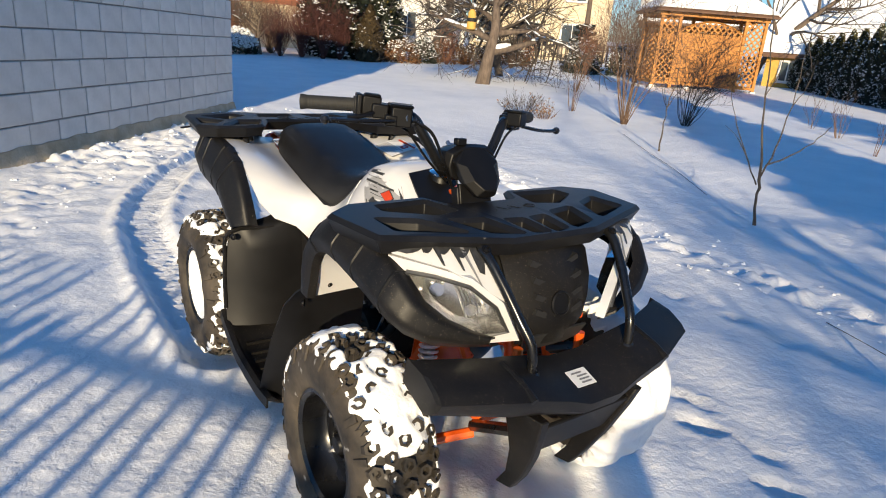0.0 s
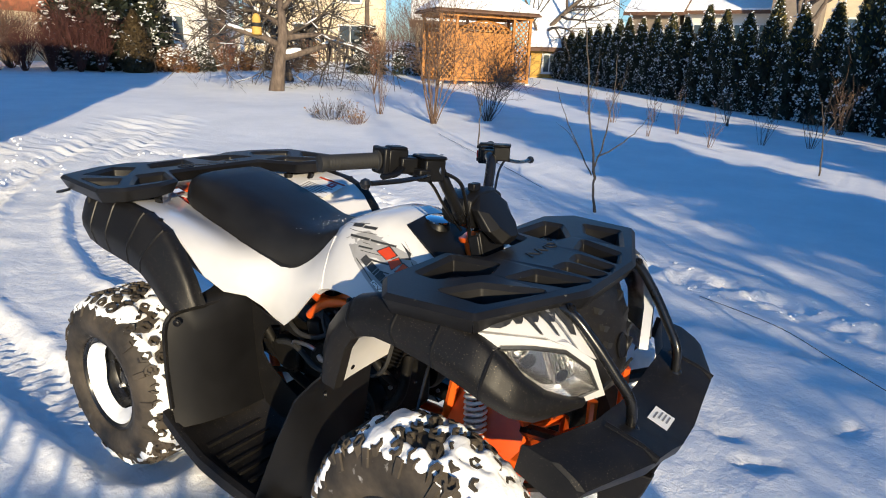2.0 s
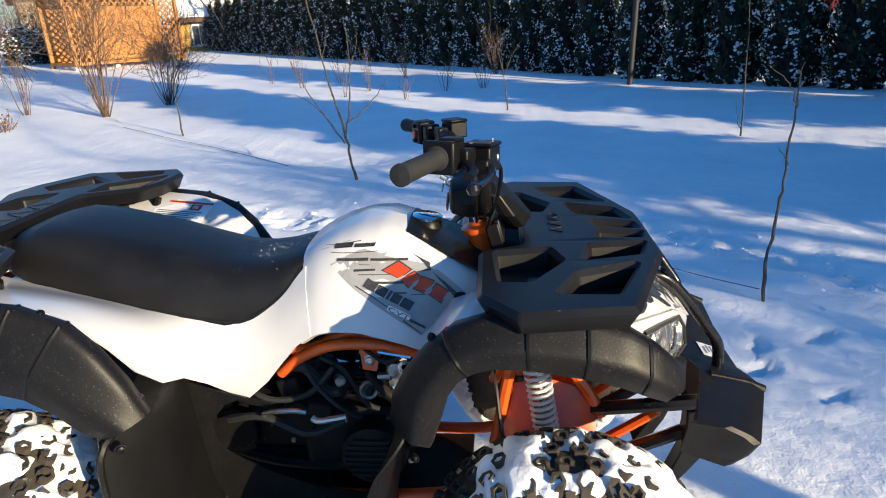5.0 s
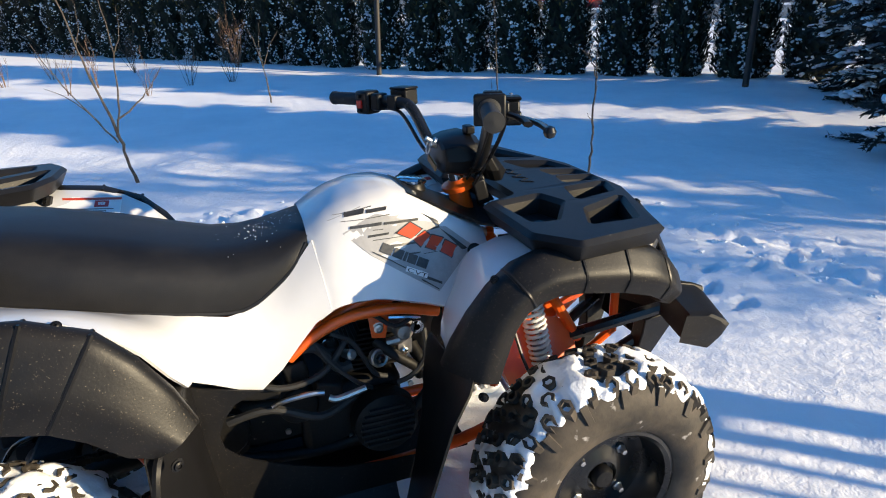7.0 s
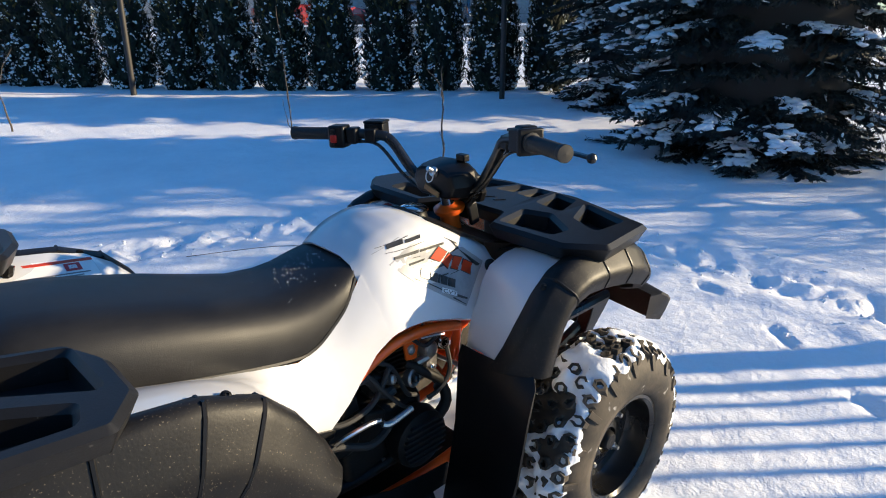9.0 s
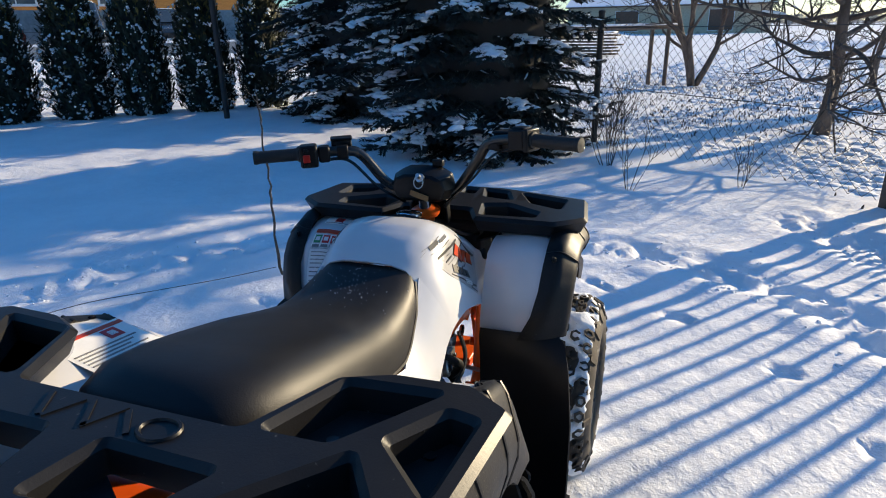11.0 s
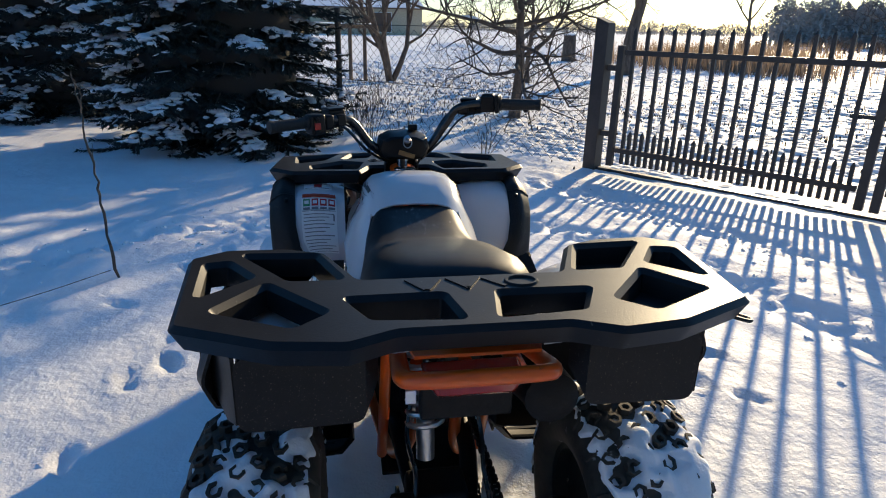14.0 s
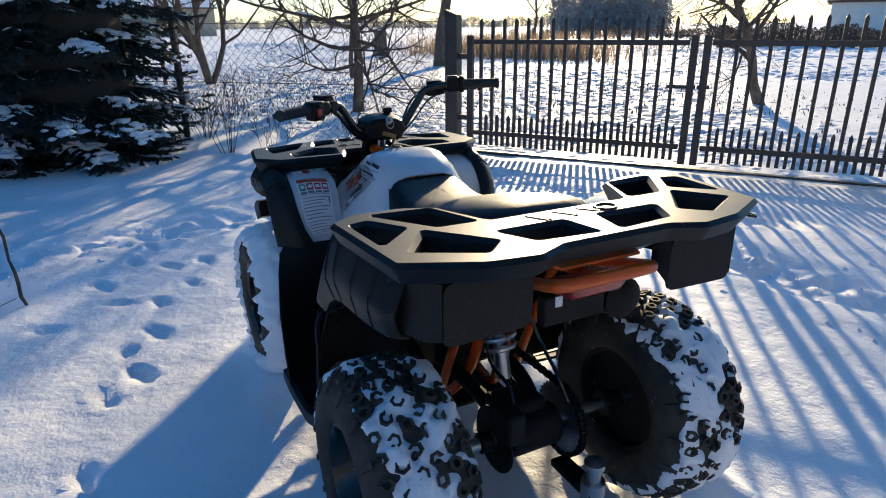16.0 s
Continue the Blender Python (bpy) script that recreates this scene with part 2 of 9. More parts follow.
# ---- mesh tools ----
class MB:
    """Collects vertices and faces for one mesh."""

    def __init__(self):
        self.v, self.f = [], []

    def add(self, vs, fs):
        o = len(self.v)
        self.v.extend([tuple(p) for p in vs])
        self.f.extend([tuple(i + o for i in q) for q in fs])
        return self

    def box(self, c, s, rot=None):
        c, h = Vector(c), Vector(s) / 2
        r = rot or Matrix.Identity(3)
        vs = [c + r @ Vector((sx * h.x, sy * h.y, sz * h.z)) for sx in (-1, 1) for sy in (-1, 1) for sz in (-1, 1)]
        return self.add(vs, [(0, 1, 3, 2), (4, 6, 7, 5), (0, 4, 5, 1), (2, 3, 7, 6), (0, 2, 6, 4), (1, 5, 7, 3)])

    def tube(self, pts, r, n=8, cap=True, flat=1.0):
        pts = [Vector(p) for p in pts]
        k = len(pts)
        rs = r if isinstance(r, (list, tuple)) else [r] * k
        tang = [(pts[min(i + 1, k - 1)] - pts[max(i - 1, 0)]).normalized() for i in range(k)]
        up = Vector((0, 0, 1)) if abs(tang[0].z) < 0.9 else Vector((1, 0, 0))
        u = tang[0].cross(up).normalized()
        vs, fs = [], []
        for i in range(k):
            u = (u - tang[i] * u.dot(tang[i]))
            u = u.normalized() if u.length > 1e-6 else tang[i].orthogonal().normalized()
            w = tang[i].cross(u)
            for j in range(n):
                a = 2 * math.pi * j / n
                vs.append(pts[i] + u * (math.cos(a) * rs[i]) + w * (math.sin(a) * rs[i] * flat))
        for i in range(k - 1):
            for j in range(n):
                a, b = i * n + j, i * n + (j + 1) % n
                fs.append((a, b, b + n, a + n))
        if cap:
            fs.append(tuple(range(n - 1, -1, -1)))
            fs.append(tuple(range((k - 1) * n, k * n)))
        return self.add(vs, fs)

    def loft(self, rings, closed=True, cap=True):
        n, k = len(rings[0]), len(rings)
        vs = [p for ring in rings for p in ring]
        fs = []
        for i in range(k - 1):
            for j in range(n if closed else n - 1):
                a, b = i * n + j, i * n + (j + 1) % n
                fs.append((a, a + n, b + n, b))
        if cap and closed:
            fs.append(tuple(range(n)))
            fs.append(tuple(range(k * n - 1, (k - 1) * n - 1, -1)))
        return self.add(vs, fs)

    def sheet(self, rows, thick=0.004):
        """A thin shell of real thickness from rows of points."""
        k, n = len(rows), len(rows[0])
        g = [[Vector(p) for p in r] for r in rows]
        top, bot = [], []
        for i in range(k):
            for j in range(n):
                du = g[min(i + 1, k - 1)][j] - g[max(i - 1, 0)][j]
                dv = g[i][min(j + 1, n - 1)] - g[i][max(j - 1, 0)]
                nn = du.cross(dv)
                nn = nn.normalized() if nn.length > 1e-9 else Vector((0, 0, 1))
                top.append(g[i][j] + nn * thick / 2)
                bot.append(g[i][j] - nn * thick / 2)
        fs, o = [], k * n
        for i in range(k - 1):
            for j in range(n - 1):
                a = i * n + j
                fs.append((a, a + n, a + n + 1, a + 1))
                fs.append((o + a, o + a + 1, o + a + n + 1, o + a + n))
        for i in range(k - 1):
            for j, fl in ((0, False), (n - 1, True)):
                a = i * n + j
                q = (a, o + a, o + a + n, a + n)
                fs.append(q[::-1] if fl else q)
        for j in range(n - 1):
            for i, fl in ((0, True), (k - 1, False)):
                a = i * n + j
                q = (a, o + a, o + a + 1, a + 1)
                fs.append(q[::-1] if fl else q)
        return self.add(top + bot, fs)

    def lathe(self, profile, origin, axis, n=32, cap=True):
        """profile: (radius, offset along the axis) pairs."""
        ax = Vector(axis).normalized()
        u = ax.orthogonal().normalized()
        w = ax.cross(u)
        o = Vector(origin)
        vs, fs, k = [], [], len(profile)
        for r, h in profile:
            for j in range(n):
                a = 2 * math.pi * j / n
                vs.append(o + ax * h + u * (r * math.cos(a)) + w * (r * math.sin(a)))
        for i in range(k - 1):
            for j in range(n):
                a, b = i * n + j, i * n + (j + 1) % n
                fs.append((a, b, b + n, a + n))
        if cap and profile[0][0] > 1e-5:
            fs.append(tuple(range(n - 1, -1, -1)))
        if profile[-1][0] > 1e-5:
            fs.append(tuple(range((k - 1) * n, k * n)))
        return self.add(vs, fs)

    def plate(self, outer, holes, z0, z1, bev=0.006, zf=None, draft=0.0):
        """A plate with holes; its upper rims are bevelled. zf adds a height to each point (x, y)."""
        zf = zf or (lambda x, y: 0.0)

        def inset(loop, d):
            n = len(loop)
            area = sum(loop[i][0] * loop[(i + 1) % n][1] - loop[(i + 1) % n][0] * loop[i][1] for i in range(n))
            sgn = 1 if area > 0 else -1
            out = []
            for i in range(n):
                p0, p1, p2 = (Vector(loop[(i + s) % n]) for s in (-1, 0, 1))
                a, b = (p1 - p0).normalized(), (p2 - p1).normalized()
                na, nb = Vector((-a.y, a.x)) * sgn, Vector((-b.y, b.x)) * sgn
                m = na + nb
                m = m / max(0.35, m.dot(na)) if m.length > 1e-6 else na
                out.append(tuple(p1 + m * d))
            return out
        loops = [outer] + list(holes)
        tops = [inset(outer, bev)] + [inset(h, -bev) for h in holes]
        bots = [inset(outer, draft + bev * 0.6)] + [inset(h, bev * 0.4) for h in holes]
        for lo, tp, bt in zip(loops, tops, bots):
            n = len(lo)
            rings = [[(*p, z1 + zf(*p)) for p in tp], [(*p, z1 - bev + zf(*p)) for p in lo], [(*p, z0 + zf(*p)) for p in bt]]
            vs = [p for r in rings for p in r]
            fs = []
            for i in range(2):
                for j in range(n):
                    a, b = i * n + j, i * n + (j + 1) % n
                    fs.append((a, a + n, b + n, b))
            self.add(vs, fs)
        for ls, z, flip in ((tops, z1, False), (bots, z0, True)):
            flat = [p for lo in ls for p in lo]
            tri = geometry.tessellate_polygon([[Vector((*p, 0)) for p in lo] for lo in ls])
            self.add([(*p, z + zf(*p)) for p in flat], [t[::-1] if flip else t for t in tri])
        return self

    def mirror(self):
        """Adds the mirror image over the plane y = 0."""
        o = len(self.v)
        vs, fs = list(self.v), list(self.f)
        self.v.extend([(x, -y, z) for x, y, z in vs])
        self.f.extend([tuple(i + o for i in reversed(q)) for q in fs])
        return self

    def flipped(self):
        m = MB()
        m.v = [(x, -y, z) for x, y, z in self.v]
        m.f = [tuple(reversed(q)) for q in self.f]
        return m

    def mesh(self, name, material, smooth=True, merge=0.0, angle=38):
        me = bpy.data.meshes.new(name)
        me.from_pydata(self.v, [], self.f)
        bm = bmesh.new()
        bm.from_mesh(me)
        if merge:
            bmesh.ops.remove_doubles(bm, verts=bm.verts, dist=merge)
        bmesh.ops.recalc_face_normals(bm, faces=bm.faces)
        bm.to_mesh(me)
        bm.free()
        if smooth:
            me.shade_smooth()
            me.set_sharp_from_angle(angle=radians(angle))
        if material:
            me.materials.append(material)
        me.update()
        return me


def raw_mesh(name, vs, fs, material, smooth=False):
    """A large mesh of loose pieces, straight from its lists."""
    me = bpy.data.meshes.new(name)
    me.from_pydata(vs, [], fs)
    if smooth:
        me.shade_smooth()
    me.materials.append(material)
    return me


def part(name, mb, material, parent, label="", bevel=0.0, smooth=True, merge=0.0, angle=38):
    me = mb.mesh(name, material, smooth, merge, angle) if isinstance(mb, MB) else mb
    ob = new(name, me)
    ob.parent = parent
    if label:
        ob["label"] = label
    if bevel:
        mod = ob.modifiers.new("edge", "BEVEL")
        mod.width, mod.segments, mod.limit_method, mod.angle_limit = bevel, 2, "ANGLE", radians(40)
        mod.harden_normals = False
    return ob


def thing(name, label, category, group="", kind="", at=None):
    ob = new(name)
    ob.empty_display_size = 0.1
    if at is not None:
        ob.matrix_basis = at
    return tagged(ob, label, category, group, kind)


def lerp(a, b, t):
    return a + (b - a) * t


def curve_at(pts, t):
    """Piecewise-linear value of a table of (t, v...) rows."""
    for a, b in zip(pts, pts[1:]):
        if t <= b[0]:
            k = 0 if b[0] == a[0] else max(0.0, (t - a[0]) / (b[0] - a[0]))
            return [lerp(p, q, k) for p, q in zip(a[1:], b[1:])]
    return list(pts[-1][1:])


def smooth_path(pts, steps=6):
    """Catmull-Rom through the points."""
    p = [Vector(q) for q in pts]
    out = []
    for i in range(len(p) - 1):
        p0, p1, p2, p3 = p[max(i - 1, 0)], p[i], p[i + 1], p[min(i + 2, len(p) - 1)]
        for s in range(steps):
            t = s / steps
            out.append(0.5 * ((2 * p1) + (p2 - p0) * t + (2 * p0 - 5 * p1 + 4 * p2 - p3) * t * t + (3 * p1 - p0 - 3 * p2 + p3) * t ** 3))
    out.append(p[-1])
    return out


# ---- the lie of the land ----
def land(x, y):
    s = (-0.6 * x + 0.8 * y - 6.0) / 1.5
    return 0.039 * (math.log1p(math.exp(s)) if s < 30 else s) + float(street_bank(x, y))


def street_bank(x, y):
    """The street behind the hedge lies a little higher."""
    k = np.clip((0.69 * x + 0.706 * y - 12.3) / 7.5, 0, 1) * np.clip((y - 4.0) / 5.0, 0, 1)
    return 0.65 * k * k * (3 - 2 * k)


rng = np.random.RandomState(7)
LATTICE = rng.rand(256, 256)


def vnoise(x, y):
    """Smooth lattice noise in 0..1, on arrays."""
    xi, yi = np.floor(x).astype(int), np.floor(y).astype(int)
    fx, fy = x - xi, y - yi
    fx, fy = fx * fx * (3 - 2 * fx), fy * fy * (3 - 2 * fy)
    a, b = LATTICE[xi % 256, yi % 256], LATTICE[(xi + 1) % 256, yi % 256]
    c, d = LATTICE[xi % 256, (yi + 1) % 256], LATTICE[(xi + 1) % 256, (yi + 1) % 256]
    return (a * (1 - fx) + b * fx) * (1 - fy) + (c * (1 - fx) + d * fx) * fy


def axis_steps(lo, hi, step, far):
    mid = list(np.arange(lo, hi + step / 2, step))
    out, d, v = [], step, hi
    while v < far:
        d *= 1.13
        v += d
        out.append(v)
    left, d, v = [], step, lo
    while v > -far:
        d *= 1.13
        v -= d
        left.append(v)
    return np.array(left[::-1] + mid + out)


def segment_field(x, y, pts):
    """Distance to a polyline, the length along it and the signed side."""
    best = np.full(x.shape, 1e9)
    along = np.zeros(x.shape)
    side = np.zeros(x.shape)
    run = 0.0
    for (x0, y0), (x1, y1) in zip(pts, pts[1:]):
        dx, dy = x1 - x0, y1 - y0
        l2 = dx * dx + dy * dy
        k = np.clip(((x - x0) * dx + (y - y0) * dy) / l2, 0, 1)
        d = np.hypot(x - x0 - k * dx, y - y0 - k * dy)
        m = d < best
        best = np.where(m, d, best)
        along = np.where(m, run + k * math.sqrt(l2), along)
        side = np.where(m, np.sign((x - x0) * dy - (y - y0) * dx), side)
        run += math.sqrt(l2)
    return best, along, side


def snow_height(x, y):
    s = (-0.6 * x + 0.8 * y - 6.0) / 1.5
    z = 0.039 * np.logaddexp(0, np.minimum(s, 400))
    far = np.clip(np.hypot(x, y) / 40, 0, 1)
    z += street_bank(x, y)
    z += 0.05 * (vnoise(x * 0.35 + 9, y * 0.35 + 4) - 0.5) * (0.3 + 0.7 * np.clip(np.hypot(x, y) / 5 - 0.3, 0, 1))
    z += 0.016 * (vnoise(x * 1.3 + 31, y * 1.3) - 0.5) + 0.007 * (vnoise(x * 4.1, y * 4.1 + 17) - 0.5)
    near = np.hypot(x - 0.5, y) < 9
    z += np.where(near, 0.007 * (vnoise(x * 11, y * 11 + 5) - 0.5) + 0.005 * (vnoise(x * 23 + 3, y * 23) - 0.5), 0)
    # rutted lines of trodden and driven snow
    for pts, w, depth, rough in TRODDEN:
        d, a, sd = segment_field(x, y, pts)
        k = np.exp(-(d / w) ** 2)
        chop = vnoise(x * 9 + 50, y * 9) + 0.7 * vnoise(x * 19, y * 19 + 8) - 0.75
        z += k * (rough * chop - depth) + 0.35 * rough * np.exp(-((d - 1.7 * w) / (0.7 * w)) ** 2) * (vnoise(x * 7, y * 7 + 90))
    for pts in TYRE_TRACKS:
        d, a, sd = segment_field(x, y, pts)
        inside = np.clip((0.13 - d) / 0.03, 0, 1)
        rib = 0.5 + 0.5 * np.sin(2 * math.pi * (a / 0.075 + d * 5))
        z += inside * (-0.052 + 0.030 * rib) + 0.028 * np.exp(-((d - 0.17) / 0.035) ** 2) * (0.4 + vnoise(x * 13, y * 13 + 60))
    for px, py, yaw, ln, dp in FOOTPRINTS:
        c, sn = math.cos(yaw), math.sin(yaw)
        u, v = (x - px) * c + (y - py) * sn, -(x - px) * sn + (y - py) * c
        half = 0.033 * (1 - 0.22 * np.exp(-((u + 0.1 * ln) / (0.22 * ln)) ** 2))
        q = np.sqrt((u / (0.28 * ln)) ** 2 + (v / half) ** 2) + 0.9 * (vnoise(x * 24 + 11, y * 24) - 0.5)
        z += -0.65 * dp * np.clip((1.15 - q) / 0.35, 0, 1) * (0.6 + 0.8 * vnoise(x * 21 + 7, y * 21)) + 0.016 * np.exp(-((q - 1.5) / 0.3) ** 2) * (vnoise(x * 26, y * 26) - 0.15)
    return z


# ================= the setting =================
TRODDEN = [
    ([(-6, 2.95), (-2.5, 2.85), (-1.07, 2.73), (0.39, 2.62), (1.3, 2.45), (2.0, 1.9), (2.45, 1.2), (2.62, 0.4), (2.68, -0.5),
      (2.35, -1.1), (1.9, -1.55), (1.3, -1.9), (0.6, -2.1), (-1.0, -2.3)], 0.16, 0.02, 0.075),
    ([(3.6, -1.5), (3.1, -1.81), (2.58, -2.06), (1.8, -2.5), (0.9, -2.9)], 0.18, 0.015, 0.06),
    ([(-4.6, -0.7), (-6.5, 0.8), (-8.4, 2.3)], 0.35, 0.0, 0.06),
    ([(-6.8, 1.6), (-4.6, 0.05), (-2.8, -1.2), (-1.4, -2.2)], 0.42, 0.005, 0.045),
]
TYRE_TRACKS = [
    [(-0.50, -0.40), (-1.05, -0.42), (-1.57, -0.42), (-2.4, -0.37), (-3.05, -0.20), (-3.98, 0.20), (-4.8, 0.68), (-6.0, 1.6), (-9, 4.2)],
    [(-0.50, 0.39), (-1.5, 0.38), (-2.3, 0.44), (-3.1, 0.66), (-4.0, 1.05), (-4.9, 1.6), (-6.2, 2.6), (-9, 5.0)],
]
FOOTPRINTS = [
    (0.23, 1.93, 0.0, 0.30, 0.035), (0.49, 1.90, 0.1, 0.28, 0.03), (0.75, 1.95, -0.1, 0.30, 0.035), (-0.12, 1.89, 0.0, 0.28, 0.025),
    (0.62, 1.03, 0.2, 0.30, 0.04), (0.90, 0.95, -0.3, 0.30, 0.035), (0.73, 0.90, 0.4, 0.27, 0.04), (1.08, 0.83, 0.5, 0.27, 0.045),
    (1.42, 0.80, 0.3, 0.27, 0.04), (1.90, 0.72, 0.6, 0.26, 0.045), (1.92, 0.52, 0.2, 0.26, 0.045), (2.25, 0.79, 0.5, 0.27, 0.04),
    (1.60, 0.62, 0.5, 0.27, 0.04), (2.05, 0.90, 0.2, 0.26, 0.04), (0.13, 1.07, 0.2, 0.28, 0.03), (-0.35, 1.25, 0.1, 0.28, 0.03),
    (0.36, -1.13, 0.25, 0.36, 0.045), (0.90, -1.38, 1.1, 0.24, 0.045), (0.53, -1.29, 0.9, 0.24, 0.04), (0.18, -1.27, 0.8, 0.26, 0.04),
    (1.09, 1.86, 0.3, 0.28, 0.04), (1.47, 0.97, 1.2, 0.26, 0.04), (1.30, 1.25, 0.9, 0.26, 0.035), (1.75, 1.05, 0.4, 0.26, 0.04),
    (-1.51, 3.92, 0.4, 0.2, 0.03), (-0.63, 4.45, 0.7, 0.2, 0.03), (-0.40, 4.80, 0.9, 0.22, 0.03), (-1.10, 4.15, 0.5, 0.2, 0.03),
    (1.35, -1.15, 1.0, 0.27, 0.04), (1.75, -0.75, 0.9, 0.27, 0.035), (2.05, -0.35, 0.8, 0.27, 0.035), (1.2, -1.6, 0.4, 0.27, 0.035),
    (2.3, 0.1, 1.2, 0.26, 0.035), (2.9, 0.9, 1.0, 0.26, 0.03), (3.3, 1.6, 1.1, 0.26, 0.03), (3.6, 2.4, 1.2, 0.26, 0.03),
]


def build_ground():
    xs, ys = axis_steps(-5.2, 4.6, 0.032, 900), axis_steps(-3.2, 4.6, 0.032, 900)
    gx, gy = np.meshgrid(xs, ys, indexing="ij")
    gz = snow_height(gx, gy)
    nx, ny = gx.shape
    co = np.stack([gx, gy, gz], -1).reshape(-1, 3)
    i, j = np.meshgrid(np.arange(nx - 1), np.arange(ny - 1), indexing="ij")
    a = (i * ny + j).ravel()
    quads = np.stack([a, a + ny, a + ny + 1, a + 1], 1)
    me = bpy.data.meshes.new("ground")
    me.vertices.add(len(co))
    me.vertices.foreach_set("co", co.astype(np.float32).ravel())
    me.loops.add(quads.size)
    me.loops.foreach_set("vertex_index", quads.astype(np.int32).ravel())
    me.polygons.add(len(quads))
    me.polygons.foreach_set("loop_start", np.arange(0, quads.size, 4, dtype=np.int32))
    me.update(calc_edges=True)
    me.shade_smooth()
    me.materials.append(M["snow"])
    tagged(new("ground", me), "snow-covered yard with footprints and wheel tracks", "ground", kind="structure")


build_ground()


def snow_clods():
    """Lumps of kicked-up snow along the trodden lines."""
    r = random.Random(17)
    mb, spots = MB(), []
    for pts, w, _, rough in TRODDEN:
        for (x0, y0), (x1, y1) in zip(pts, pts[1:]):
            ln = math.hypot(x1 - x0, y1 - y0)
            for _ in range(int(ln * (70 if rough > 0.05 else 45))):
                t, off = r.uniform(0, 1), r.gauss(0, w * 1.1)
                spots.append((lerp(x0, x1, t) - (y1 - y0) / ln * off, lerp(y0, y1, t) + (x1 - x0) / ln * off))
    heights = snow_height(np.array([p[0] for p in spots]), np.array([p[1] for p in spots]))
    for (x, y), z in zip(spots, heights):
        q = 0.005 + 0.020 * r.uniform(0, 1) ** 3
        ax = (r.uniform(-.8, .8), r.uniform(-.8, .8), 1)
        o = len(mb.v)
        mb.lathe([(q * 0.25, q * 0.55), (q * r.uniform(0.6, 0.9), q * 0.40), (q * r.uniform(0.9, 1.3), -q * 0.1), (q * 0.6, -q * 0.6)], (x, y, float(z) - 0.3 * q), ax, 6)
        for i in range(o, len(mb.v)):
            mb.v[i] = tuple(c + r.uniform(-0.30, 0.30) * q for c in mb.v[i])
    tagged(new("snow_clods", raw_mesh("snow_clods", mb.v, mb.f, M["snow"], False)), "crumbled lumps of snow along the trodden path", "snow", kind="stuff")


snow_clods()

# ---- the block-built shed whose long side flanks the drive ----
WALL_A, WALL_DIR = Vector((-8.15, 1.9, 0)), Vector((0.794, -0.608, 0)).normalized()
WALL_OUT = Vector((0.608, 0.794, 0)).normalized()
WALL_ROT = Matrix((WALL_DIR, WALL_OUT, Vector((0, 0, 1)))).transposed()
BLOCK_L, BLOCK_H, WALL_LEN, WALL_TOP = 0.39, 0.256, 7.6, 4.65
shed = MB()
shed.box(WALL_A + WALL_DIR * (WALL_LEN / 2) - WALL_OUT * 0.134 + Vector((0, 0, WALL_TOP / 2)), (WALL_LEN, 0.25, WALL_TOP), WALL_ROT)
wall_shed = new("wall_shed", shed.mesh("wall_shed", M["mortar"], False))
tagged(wall_shed, "long shed wall of large grey concrete blocks", "wall", kind="structure")
for nm, off, ln in (("wall_shed_end", 0.125, 6.0), ("wall_shed_far", WALL_LEN - 0.125, 6.0)):
    w = MB().box(WALL_A + WALL_DIR * off - WALL_OUT * (ln / 2 + 0.262) + Vector((0, 0, WALL_TOP / 2)), (0.25, ln, WALL_TOP), WALL_ROT)
    tagged(new(nm, w.mesh(nm, M["mortar"], False)), "plain grey block end wall of the shed", "wall", kind="structure")
w = MB().box(WALL_A + WALL_DIR * (WALL_LEN / 2) - WALL_OUT * 6.39 + Vector((0, 0, WALL_TOP / 2)), (WALL_LEN, 0.25, WALL_TOP), WALL_ROT)
tagged(new("wall_shed_back", w.mesh("wall_shed_back", M["mortar"], False)), "plain grey back wall of the shed", "wall", kind="structure")
roof = MB()
ridge = WALL_TOP + 0.35
prof = [(0.26, WALL_TOP), (0.26, WALL_TOP + 0.12), (-3.26, ridge + 0.12), (-6.77, WALL_TOP + 0.12), (-6.77, WALL_TOP), (-3.26, ridge - 0.1)]
roof.loft([[tuple(WALL_A + WALL_DIR * s + WALL_OUT * o + Vector((0, 0, z))) for o, z in prof] for s in (-0.2, WALL_LEN + 0.2)])
tagged(new("roof_shed", roof.mesh("roof_shed", M["snow_soft"], False)), "snow-covered pitched roof of the shed", "roof", kind="structure")
plinth = MB()
rows = []
for k in range(61):
    s = WALL_LEN * k / 60
    jit = 0.008 * math.sin(k * 2.1) + 0.006 * math.sin(k * 5.3)
    p = WALL_A + WALL_DIR * s
    rows.append([tuple(p + WALL_OUT * o + Vector((0, 0, z))) for o, z in ((-0.004, 0.145 + jit), (0.022, 0.13 + jit), (0.05 + jit, 0.05), (0.10 + jit, -0.03))])
plinth.loft(rows, closed=False)
tagged(new("plinth", plinth.mesh("plinth", M["plinth"])), "earth-stained strip at the foot of the block wall", "plinth", kind="structure")

# ---- chain-link fence and gate line ----
GATE_A = Vector((4.137, -2.238, 0))
GATE_DIR = Vector((2.25 - 4.137, -3.65 + 2.238, 0)).normalized()
GATE_OUT = Vector((-GATE_DIR.y, GATE_DIR.x, 0))
GATE_ROT = Matrix((GATE_DIR, GATE_OUT, Vector((0, 0, 1)))).transposed()


def gpoint(s, z, o=0.0):
    return GATE_A + GATE_DIR * s + GATE_OUT * o + Vector((0, 0, z))


